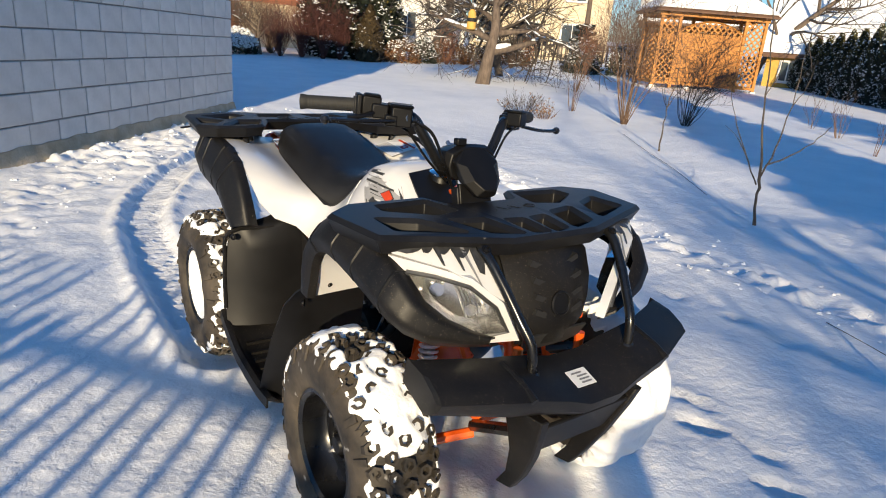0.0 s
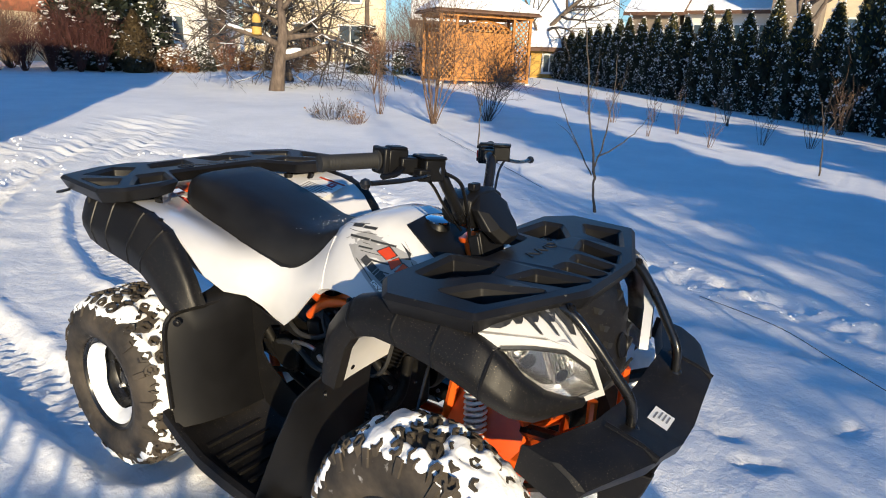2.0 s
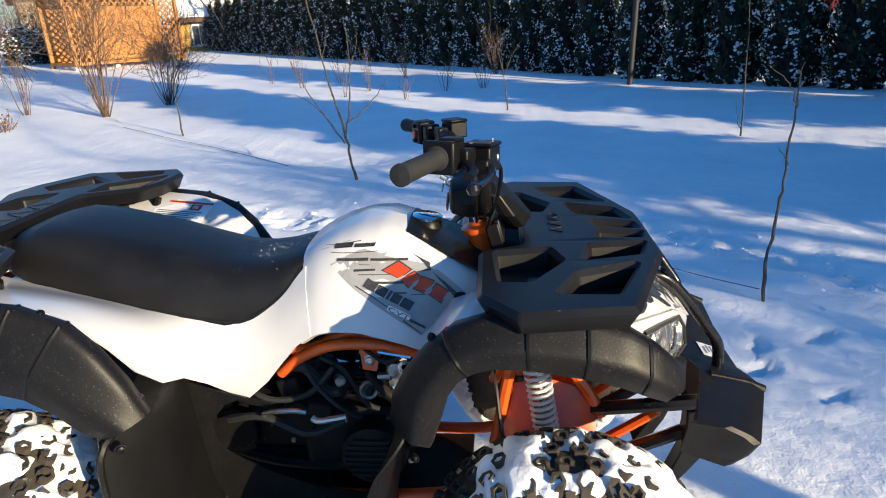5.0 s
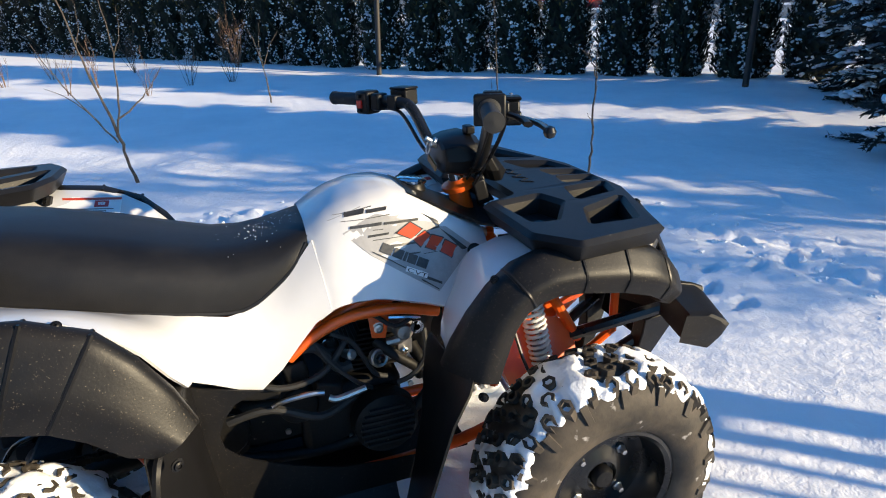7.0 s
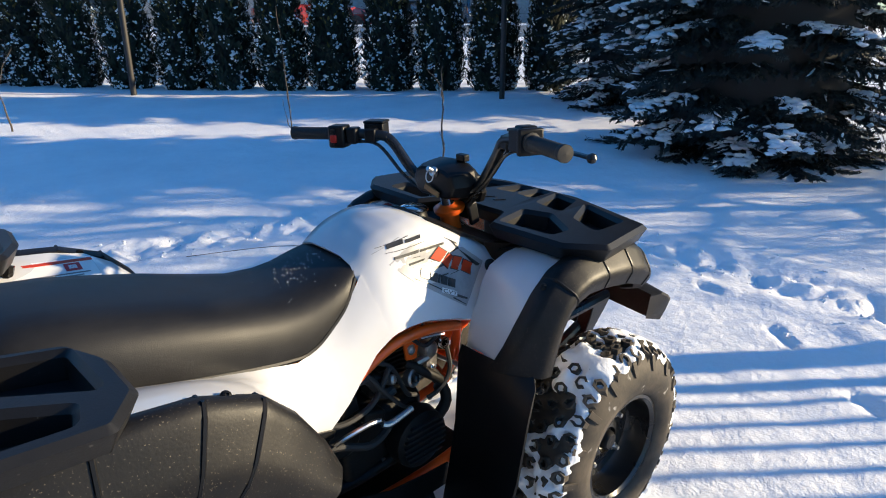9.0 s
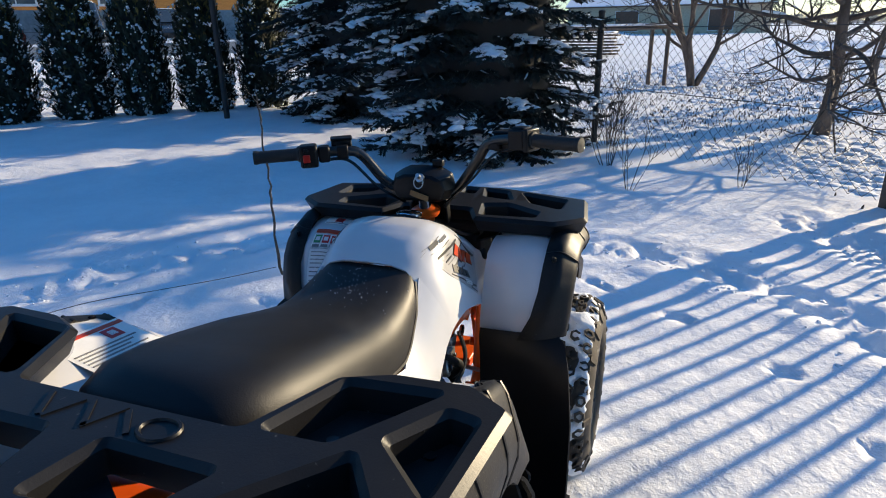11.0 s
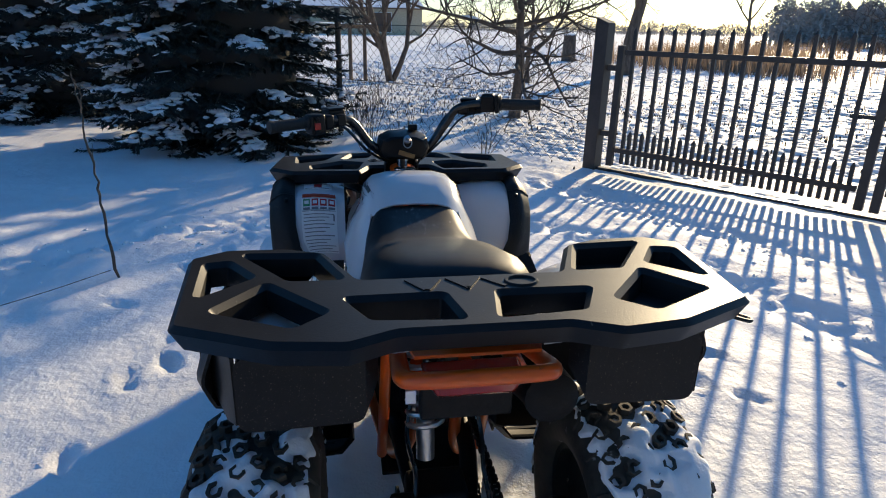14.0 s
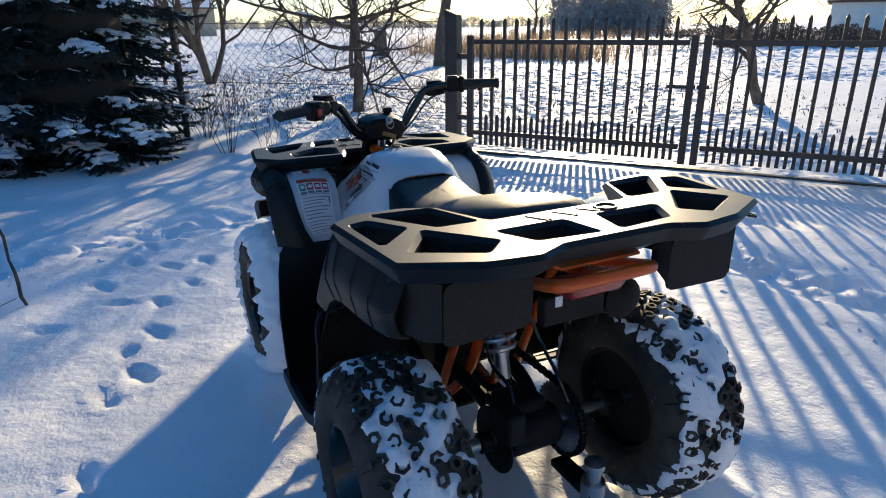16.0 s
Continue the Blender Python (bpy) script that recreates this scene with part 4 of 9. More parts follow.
# ---- saplings in the lawn ----
def sapling(label, at, stems):
    z0 = land(*at)
    ob = thing("sapling", label, "sapling", "saplings in the snow")
    for k, (rad, pts) in enumerate(stems):
        p = smooth_path([(at[0] + x, at[1] + y, z0 + z) for x, y, z in pts], 4)
        n = len(p)
        rj = random.Random(k + n + int(100 * abs(at[0])))
        p = [q + Vector((rj.gauss(0, 0.0045), rj.gauss(0, 0.0045), 0)) if 0 < i < n - 1 else q for i, q in enumerate(map(Vector, p))]
        part("stem" if k == 0 else "branch", MB().tube(p, [lerp(rad, rad * 0.3, i / (n - 1)) * rj.uniform(0.72, 1.0) for i in range(n)], 7), M["twig_dark"], ob)


sapling("slender forked sapling with five bare branches", (-0.776, 3.872), [
    (0.016, [(0, 0, -0.05), (-0.06, 0.03, 0.20), (-0.10, 0.07, 0.42), (-0.20, 0.13, 0.80), (-0.31, 0.22, 1.25), (-0.44, 0.30, 1.75)]),
    (0.009, [(-0.10, 0.06, 0.36), (-0.05, 0.12, 0.62), (-0.02, 0.15, 0.95), (-0.06, 0.24, 1.35)]),
    (0.008, [(-0.08, 0.08, 0.48), (0.04, 0.14, 0.56), (0.18, 0.19, 0.70), (0.28, 0.21, 0.84)]),
    (0.008, [(-0.10, 0.05, 0.32), (-0.25, 0.05, 0.55), (-0.42, 0.08, 0.82), (-0.54, 0.12, 1.05)]),
    (0.005, [(-0.25, 0.05, 0.55), (-0.36, 0.08, 0.66), (-0.52, 0.12, 0.74)]),
    (0.004, [(-0.02, 0.15, 0.95), (0.04, 0.18, 1.1), (0.06, 0.22, 1.3)]),
    (0.004, [(-0.26, 0.17, 1.0), (-0.22, 0.24, 1.18), (-0.24, 0.28, 1.4)]),
])
sapling("thin crooked sapling tied to a wire", (1.638, 1.374), [
    (0.0095, [(0, 0, -0.05), (0.0, 0.0, 0.18), (0.02, 0.03, 0.40), (0.03, 0.03, 0.55), (0.05, 0.06, 0.78), (0.05, 0.065, 0.90), (0.07, 0.08, 1.04)]),
    (0.0045, [(0.05, 0.06, 0.86), (0.02, 0.04, 0.93), (-0.03, 0.03, 0.99), (-0.10, 0.02, 1.04)]),
    (0.0035, [(0.045, 0.045, 0.62), (0.01, 0.02, 0.67), (-0.02, 0.01, 0.71)]),
])
sapling("young bare tree with a small twiggy head", (-3.61, 6.34), [
    (0.016, [(0, 0, -0.05), (0.01, 0, 0.3), (0.0, 0.02, 0.62)]),
    (0.009, [(0, 0.02, 0.58), (0.05, 0.03, 0.9), (0.07, 0.05, 1.3)]),
    (0.007, [(0, 0.02, 0.55), (-0.10, 0, 0.8), (-0.22, 0, 1.1)]),
    (0.007, [(0, 0.02, 0.60), (0.12, 0.08, 0.85), (0.28, 0.15, 1.05)]),
    (0.006, [(0, 0.0, 0.62), (-0.03, -0.1, 0.9), (-0.04, -0.16, 1.2)]),
])
sapling("short leaning bare stake in the snow", (0.562, 7.828), [
    (0.015, [(0, 0, -0.05), (-0.02, 0, 0.25), (-0.06, 0, 0.55)]),
    (0.008, [(-0.06, 0, 0.5), (-0.12, 0.05, 0.8), (-0.2, 0.08, 1.0)]),
    (0.008, [(-0.05, 0, 0.5), (0.06, 0.05, 0.75), (0.2, 0.08, 0.95)]),
    (0.006, [(-0.06, 0, 0.55), (-0.08, -0.05, 0.8), (-0.03, -0.08, 1.1)]),
])
sapling("thin straight sapling stem in the snow", (2.98, 5.503), [
    (0.011, [(0, 0, -0.05), (-0.01, 0, 0.4), (-0.03, 0, 0.9), (-0.06, 0, 1.4)]),
    (0.007, [(0, 0, 0.05), (-0.07, -0.02, 0.2), (-0.10, -0.03, 0.42)]),
])
wire = MB().tube(smooth_path([(1.63, 1.40, 0.05), (1.43, 1.62, 0.03), (1.18, 1.84, 0.035), (0.92, 2.08, 0.035), (0.5, 2.3, 0.02)], 5), 0.002, 4)
tagged(new("ground_wire", wire.mesh("ground_wire", M["twig_dark"])), "thin dark wire lying on the snow", "wire")
# a dark tube draws the shade of a shallow groove in the snow
wire = MB().tube(smooth_path([(-1.6, 4.45, land(-1.6, 4.45) + 0.02), (-2.6, 5.3, 0.05), (-3.6, 6.05, 0.07), (-4.8, 7.0, 0.10)], 6), 0.0025, 4)
tagged(new("ground_wire", wire.mesh("ground_wire", M["twig_dark"])), "thin dark line of a shallow groove in the snow", "wire")


# ---- conifers ----
def thuja_meshes(seed, r0, h, leaf="thuja", tip="thuja_sunlit_tip", tip_share=0.7, caught=0.115):
    r = random.Random(seed)
    vs, fs, tv, tf = [], [], [], []
    snow = MB()
    # added dark core: blocks light and puts shade behind the sprays
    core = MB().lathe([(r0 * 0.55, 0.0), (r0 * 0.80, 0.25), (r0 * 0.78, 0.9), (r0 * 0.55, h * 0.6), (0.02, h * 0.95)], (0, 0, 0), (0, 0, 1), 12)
    for _ in range(6500):
        z = h * (r.uniform(0, 1) ** 1.25)
        rr = curve_at([(0, r0 * 0.70), (0.08, r0 * 0.98), (0.3, r0), (0.55, r0 * 0.84), (0.8, r0 * 0.46), (1, 0.03)], z / h)[0]
        a = r.uniform(0, 2 * math.pi)
        lump = 1 + 0.10 * math.sin(5 * a + 9 * z + seed) + 0.07 * math.sin(11 * a - 13 * z)
        rr *= lump * r.uniform(0.80, 1.06)
        c, s = math.cos(a), math.sin(a)
        p = Vector((c * rr, s * rr, z))
        up = Vector((c * 0.45 + r.uniform(-.45, .45), s * 0.45 + r.uniform(-.45, .45), r.uniform(0.35, 1))).normalized() * r.uniform(0.035, 0.075)
        sd = Vector((-s + r.uniform(-.6, .6), c + r.uniform(-.6, .6), r.uniform(-.4, .4))).normalized() * r.uniform(0.016, 0.032)
        # the higher a spray sits, the likelier it takes the sunlit tip colour
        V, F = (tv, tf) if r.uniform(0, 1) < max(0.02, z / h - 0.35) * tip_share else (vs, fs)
        o = len(V)
        V += [tuple(p - up), tuple(p + sd * 1.1), tuple(p + up * 0.9 + sd * 0.4), tuple(p + up * 1.2 - sd * 0.4), tuple(p - sd)]
        F.append((o, o + 1, o + 2, o + 3, o + 4))
        if r.uniform(0, 1) < caught * max(0.2, 1.15 - z / h) * (1.0 + math.sin(7 * a + 5 * z)):
            for _ in range(r.choice((1, 2, 3, 4))):
                q = r.uniform(0.009, 0.030)
                o = len(snow.v)
                snow.lathe([(q * 0.3, q * 0.5), (q * 1.1, q * 0.1), (q * 0.5, -q * 0.5)], p * 1.03 + Vector((r.gauss(0, 0.03), r.gauss(0, 0.03), r.gauss(0.01, 0.03))),
                           (-c * 0.7 + r.uniform(-.5, .5), -s * 0.7 + r.uniform(-.5, .5), -0.8), 5)
                for i in range(o, len(snow.v)):
                    snow.v[i] = tuple(u + r.uniform(-0.45, 0.45) * q for u in snow.v[i])
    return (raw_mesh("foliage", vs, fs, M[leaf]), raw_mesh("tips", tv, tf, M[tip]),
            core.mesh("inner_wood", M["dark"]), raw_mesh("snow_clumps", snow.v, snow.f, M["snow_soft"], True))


def thuja(meshes, x, y, s, turn, name="thuja", label="dense columnar thuja with snow caught in it", kind="thuja", group="thuja hedge"):
    ob = thing(name, label, kind, group,
               at=Matrix.Translation((x, y, land(x, y) - 0.03)) @ Matrix.Rotation(turn, 4, "Z") @ Matrix.Diagonal((s[0], s[0], s[1], 1)))
    for nm, me in zip(("foliage", "fresh_growth", "inner_wood", "caught_snow"), meshes):
        part(nm, me, None, ob)["kind"] = "stuff"


r = random.Random(77)
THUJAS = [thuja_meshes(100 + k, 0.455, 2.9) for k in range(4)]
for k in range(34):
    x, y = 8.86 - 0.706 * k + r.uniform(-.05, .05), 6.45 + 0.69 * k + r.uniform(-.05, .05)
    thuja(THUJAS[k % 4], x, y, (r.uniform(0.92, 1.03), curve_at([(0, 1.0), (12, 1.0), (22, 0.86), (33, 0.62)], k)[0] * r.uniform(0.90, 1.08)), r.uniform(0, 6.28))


def spruce(label, seed, at, radius, height, fine_to):
    """Whorls of drooping boughs, each a flat fan of needled shoots, with some pads of snow on top."""
    r = random.Random(seed)
    ob = thing("spruce", label, "spruce", at=Matrix.Translation((at[0], at[1], 0)))
    part("trunk", MB().tube([(0, 0, -0.1), (0.02, 0, 2), (0, 0.03, 5), (0, 0, height)], [0.16, 0.13, 0.08, 0.01], 10), M["bark"], ob)
    wood, nv, nf, snow = MB(), [], [], MB()
    z, turn = 0.08, 0.0
    while z < height - 0.2:
        ln = radius * (1 - (z / height)) ** 0.65 * (0.86 if z < 0.3 else 1.0)
        fine = z < fine_to
        nb = 12 if fine else 10
        turn += 0.7
        for b in range(nb):
            a = turn + 2 * math.pi * b / nb + r.uniform(-0.2, 0.2)
            L = ln * r.uniform(0.74, 1.10)
            c, s_ = math.cos(a), math.sin(a)
            out, side = Vector((c, s_, 0)), Vector((-s_, c, 0))
            zz = z + r.uniform(-0.08, 0.08)
            axis = []
            for k in range(9):
                t = k / 8
                droop = -0.20 * L * t * t + 0.10 * L * max(0, t - 0.65)
                axis.append(out * (L * t) + side * (0.05 * math.sin(3 * t + b)) + Vector((0, 0, max(0.03, zz + 0.06 + droop))))
            wood.tube(axis, [lerp(0.022, 0.004, k / 8) for k in range(9)], 4, cap=False)
            nt = 20 if fine else 9
            for k in range(nt):
                t = lerp(0.25, 1.0, k / (nt - 1))
                i = min(7, int(t * 8))
                p = axis[i].lerp(axis[i + 1], t * 8 - i)
                for sg in (-1, 1):
                    tl = (0.20 + 0.40 * (1 - t)) * min(1.0, L) * r.uniform(0.7, 1.1)
                    d = (out * 0.75 + side * sg * 0.8 + Vector((0, 0, r.uniform(-0.55, -0.05)))).normalized()
                    if k == nt - 1:
                        d, tl = (out + side * sg * 0.25 + Vector((0, 0, 0.1))).normalized(), 0.18
                    nn = max(5, int(tl / 0.014)) if fine else 4
                    for q in range(nn):
                        m = p + d * (tl * (q + r.uniform(0, 1)) / nn)
                        u = d.orthogonal().normalized()
                        u.rotate(Matrix.Rotation(r.uniform(0, 2 * math.pi), 3, d))
                        nl, nw = (r.uniform(0.030, 0.050), 0.011) if fine else (0.13, 0.06)
                        w = d.cross(u) * nw
                        for sgn in (1, -1):
                            tip = m + (d * 0.9 + u * sgn).normalized() * nl
                            o = len(nv)
                            nv.extend([tuple(m - w), tuple(m + w), tuple(tip)])
                            nf.append((o, o + 1, o + 2))
                    if fine and r.uniform(0, 1) < 0.10:
                        e = p + d * tl
                        snow.tube([p.lerp(e, f) + Vector((r.gauss(0, 0.006), r.gauss(0, 0.006), 0.014)) for f in (0.35, 0.55, 0.75, 0.92)], [0.005, 0.012, 0.009, 0.004], 5, flat=0.6)
            if r.uniform(0, 1) < (0.64 if fine else 0.35) and zz > 0.20:
                # a pad of lying snow: clotted lumps over the outer half of the bough, torn at its edge
                t0, wide = r.uniform(0.45, 0.70), r.uniform(0.10, 0.22) * min(1.2, L)
                for _ in range(int((78 if fine else 9) * (1.25 - t0))):
                    t = r.uniform(t0, 1.0)
                    i = min(7, int(t * 8))
                    v = r.gauss(0, 0.5)
                    m = axis[i].lerp(axis[i + 1], t * 8 - i) + side * (wide * v) + Vector((0, 0, 0.022 - 0.22 * wide * abs(v)))
                    q = r.uniform(0.018, 0.056) * (1.0 if fine else 2.2)
                    o = len(snow.v)
                    snow.lathe([(q * 0.35, q * 0.42), (q * 0.85, q * 0.25), (q * 1.1, -q * 0.08), (q * 0.5, -q * 0.25)], m, (r.uniform(-.3, .3), r.uniform(-.3, .3), 1), 6)
                    for j in range(o, len(snow.v)):
                        u = snow.v[j]
                        snow.v[j] = (u[0] + r.uniform(-0.3, 0.3) * q, u[1] + r.uniform(-0.3, 0.3) * q, u[2] + r.uniform(-0.15, 0.15) * q)
        z += r.uniform(0.17, 0.22) if fine else 0.30
    # added near-black cone, stops light passing between the boughs
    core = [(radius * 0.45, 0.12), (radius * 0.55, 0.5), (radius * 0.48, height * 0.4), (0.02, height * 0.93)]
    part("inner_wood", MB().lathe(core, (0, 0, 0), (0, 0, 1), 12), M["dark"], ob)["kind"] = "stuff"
    part("bough_wood", raw_mesh("bough_wood", wood.v, wood.f, M["bark"]), None, ob)["kind"] = "stuff"
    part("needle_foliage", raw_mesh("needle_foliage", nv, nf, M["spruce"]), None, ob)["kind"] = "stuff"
    part("lying_snow", raw_mesh("lying_snow", snow.v, snow.f, M["snow_soft"], True), None, ob)["kind"] = "stuff"


spruce("broad dark spruce with snow lying on its boughs", 5, (5.85, 1.48), 1.50, 9.0, 2.4)
spruce("second spruce behind the first, dusted with snow", 6, (8.6, 4.1), 1.9, 8.0, 2.2)
BROAD = thuja_meshes(111, 0.455, 2.9, "thuja", "thuja_sunlit_tip", 0.7, 0.12)
thuja(BROAD, -22.8, 10.5, (3.1, 1.75), 0.4, "evergreen_shrub", "broad dark evergreen shrub thickly dusted with snow", "shrub", "")
thuja(BROAD, -23.2, 12.5, (2.4, 1.65), 2.1, "evergreen_shrub", "rounded dark evergreen shrub beside the white house", "shrub", "")
thuja(thuja_meshes(112, 0.455, 2.9, "thuja_brown", "thuja_brown", 0.5, 0.01), -20.9, 10.95, (1.15, 0.72), 1.0, "winter_thuja", "narrow thuja browned by the frost", "thuja", "")


# ================= beyond the yard =================
def turned(origin, d):
    """A frame at origin whose x runs along d (level) and whose z is up."""
    d = Vector((d[0], d[1], 0)).normalized()
    n = Vector((-d.y, d.x, 0))
    return Matrix.Translation(origin) @ Matrix((d, n, Vector((0, 0, 1)))).transposed().to_4x4()


# ---- garden gazebo ----
def gazebo():
    base = land(-11.5, 19.0) + 0.06
    ob = thing("gazebo", "orange-stained wooden garden gazebo with a snowy hip roof", "gazebo", at=turned((-12.5, 17.5, base), (2.0, 2.9)))
    W, D, H = 3.52, 1.9, 2.38

    def bar(name, a, b, w, t, mat="gazebo", label=""):
        a, b = Vector(a), Vector(b)
        d = (b - a).normalized()
        side = Vector((0, 1, 0)) if abs(d.y) < 0.9 else Vector((1, 0, 0))
        up = d.cross(side).normalized()
        side = up.cross(d)
        rot = Matrix((d, side, up)).transposed()
        return part(name, MB().box((a + b) / 2, ((b - a).length, t, w), rot), M[mat], ob, label, smooth=False)
    posts = [0.0, 0.62, 2.86, W]
    for x in posts:
        bar("post", (x, 0, -0.05), (x, 0, H), 0.10, 0.10)
    for x in (0.0, W / 2, W):
        bar("post", (x, D, -0.05), (x, D, H), 0.10, 0.10)
    for y in (0, D):
        bar("beam", (-0.1, y, H - 0.05), (W + 0.1, y, H - 0.05), 0.12, 0.11)
        bar("sill", (0, y, 0.10), (W, y, 0.10), 0.09, 0.09)
    for x in (0, W):
        bar("beam", (x, 0.06, H - 0.05), (x, D - 0.06, H - 0.05), 0.12, 0.10)
        bar("sill", (x, 0.05, 0.10), (x, D - 0.05, 0.10), 0.09, 0.09)
    for x in (0.0, 1.2, 2.3, W):
        part("foot", MB().box((x, 0, -0.1), (0.16, 0.16, 0.22)), M["block"], ob, smooth=False)
    # planked wall in the middle bay, with an arched lattice above
    for k in range(11):
        z = 0.24 + 0.145 * k
        bar("plank", (0.67, 0.002 * (k % 3), z), (2.81, 0.002 * (k % 3), z), 0.138, 0.022)
    for k in range(11):
        z = 0.24 + 0.175 * k
        bar("plank", (0.06, D, z), (W - 0.06, D, z), 0.168, 0.022)
    arch = smooth_path([(0.67, 0, 1.83), (1.2, 0, 2.07), (1.74, 0, 2.15), (2.28, 0, 2.07), (2.81, 0, 1.83)], 6)
    part("arch_rail", MB().tube(arch, 0.028, 4), M["gazebo"], ob)

    def lattice(x0, x1, z0, top):
        step = 0.20
        n = int((x1 - x0 + 2.2) / step)
        for sg in (1, -1):
            for k in range(-18, n + 1):
                pts = []
                for i in range(81):
                    q = i / 80 * 2.3
                    x, z = (x0 + k * step + q, z0 + q) if sg > 0 else (x0 + k * step + q, z0 + 2.3 - q)
                    if x0 <= x <= x1 and z0 <= z <= top(x):
                        pts.append((x, 0.012 * sg, z))
                if len(pts) > 3:
                    bar("lattice_strip", pts[0], pts[-1], 0.050, 0.012)
    lattice(0.05, 0.57, 0.16, lambda x: 2.25)
    lattice(2.91, W - 0.05, 0.16, lambda x: 2.25)
    lattice(0.68, 2.80, 1.76, lambda x: 1.84 + 0.31 * math.sin(math.pi * (x - 0.68) / 2.12))
    # roof
    e, ridge = 0.30, 0.75
    top = [(W / 2 - ridge, D / 2, H + 1.02), (W / 2 + ridge, D / 2, H + 1.02)]

    def hip(lift, grow, z):
        c = [(-e - grow, -e - grow, z), (W + e + grow, -e - grow, z), (W + e + grow, D + e + grow, z), (-e - grow, D + e + grow, z)]
        t = [(x, y, zz + lift) for x, y, zz in top]
        vs = [(x, y, zz - 0.05) for x, y, zz in c] + c + t
        return MB().add(vs, [(0, 3, 2, 1), (0, 1, 5, 4), (1, 2, 6, 5), (2, 3, 7, 6), (3, 0, 4, 7), (4, 5, 9, 8), (5, 6, 9), (6, 7, 8, 9), (7, 4, 8)])
    part("roof_deck", hip(0, 0, H + 0.06), M["roof_wood"], ob, "dark boarded roof edge", smooth=False)
    part("roof_snow", hip(0.10, -0.03, H + 0.175), M["snow_soft"], ob, "thick clean snow on the roof", bevel=0.04)
    for x in (0.15, 1.2, 2.3, 3.35):
        bar("rafter", (x, -0.30, H + 0.01), (x, 0.4, H + 0.03), 0.07, 0.05, "roof_wood")


gazebo()


# ---- houses and sheds of the neighbourhood ----
def house(name, label, p0, p1, depth, wall_h, roof_h, wall, band=None, openings=(), roof="snow_soft", overhang=0.4, base=None, chimney=None):
    """p0 to p1 is the front as seen from the yard; openings: (along, sill, width, height, kind)."""
    p0, p1 = Vector((*p0, 0)), Vector((*p1, 0))
    z0 = (land(p0.x, p0.y) if base is None else base) - 0.2
    ob = thing(name, label, "house", at=turned((p0.x, p0.y, z0), p1 - p0))
    W = (p1 - p0).length
    h = wall_h + 0.2
    part("wall", MB().box((W / 2, depth / 2, h / 2), (W, depth, h)), M[wall], ob, smooth=False)
    gables = MB()
    for x in (0.01, W - 0.01):
        gables.add([(x - 0.01, 0, h), (x - 0.01, depth, h), (x - 0.01, depth / 2, h + roof_h - 0.1), (x + 0.01, 0, h), (x + 0.01, depth, h), (x + 0.01, depth / 2, h + roof_h - 0.1)],
                   [(0, 2, 1), (3, 4, 5), (0, 3, 5, 2), (1, 2, 5, 4), (0, 1, 4, 3)])
    part("gable", gables, M[wall], ob, smooth=False)
    if band:
        part("wall_band", MB().box((W / 2, -0.015, h - band[1] / 2), (W + 0.02, 0.05, band[1])), M[band[0]], ob, smooth=False)
    o = overhang
    slope = roof_h / (depth / 2)
    rf = MB()
    lo = h - slope * o
    prof = [(-o, lo), (-o, lo + 0.16), (depth / 2, h + roof_h + 0.16), (depth + o, lo + 0.16), (depth + o, lo), (depth / 2, h + roof_h)]
    rf.loft([[(x, y, z) for y, z in prof] for x in (-o, W + o)])
    part("roof", rf, M["roof_wood"], ob, "dark roof edge", smooth=False)
    sn = MB()
    prof = [(-o + 0.03, lo + 0.165), (-o + 0.05, lo + 0.27), (depth / 2, h + roof_h + 0.28), (depth + o - 0.05, lo + 0.27), (depth + o - 0.03, lo + 0.165), (depth / 2, h + roof_h + 0.165)]
    sn.loft([[(x, y, z) for y, z in prof] for x in (-o + 0.03, W + o - 0.03)])
    part("roof_snow", sn, M[roof], ob, "snow lying on the roof", smooth=False)
    for s, sill, w, hh, kind in openings:
        win = part("window" if kind == "window" else "door", MB().box((s, -0.02, sill + 0.2 + hh / 2), (w + 0.14, 0.07, hh + 0.14)), M["frame_white"], ob, smooth=False)
        if kind == "window":
            for k in (-1, 1):
                part("pane", MB().box((s + k * w / 4, -0.052, sill + 0.2 + hh / 2), (w / 2 - 0.05, 0.012, hh - 0.04)), M["pane"], win, smooth=False)
            part("sill", MB().box((s, -0.09, sill + 0.13), (w + 0.2, 0.12, 0.04)), M["frame_white"], win, smooth=False)
        else:
            part("door_leaf", MB().box((s, -0.052, sill + 0.2 + hh / 2), (w, 0.02, hh)), M["roof_wood"], win, smooth=False)
    if chimney:
        part("chimney", MB().box((chimney, depth / 2, h + roof_h + 0.35), (0.5, 0.5, 1.1)), M["brick_red"], ob, smooth=False)
    return ob


house("neighbour_house", "cream rendered house with a red brick upper band", (-30.6, 3.0), (-28.6, 12.0), 8.0, 3.6, 2.6, "cream", ("brick_red", 1.5),
      ((2.2, 0.9, 1.3, 1.2, "window"), (5.0, 0.9, 1.3, 1.2, "window")), chimney=3)
house("neighbour_house", "tall white rendered house behind the garden trees", (-31.5, 17.6), (-29.0, 21.4), 8.0, 6.2, 2.6, "white_wall", None,
      ((1.2, 0.9, 1.0, 1.3, "window"), (3.4, 0.9, 1.0, 1.3, "window"), (1.2, 3.6, 1.0, 1.3, "window"), (3.4, 3.6, 1.0, 1.3, "window")))
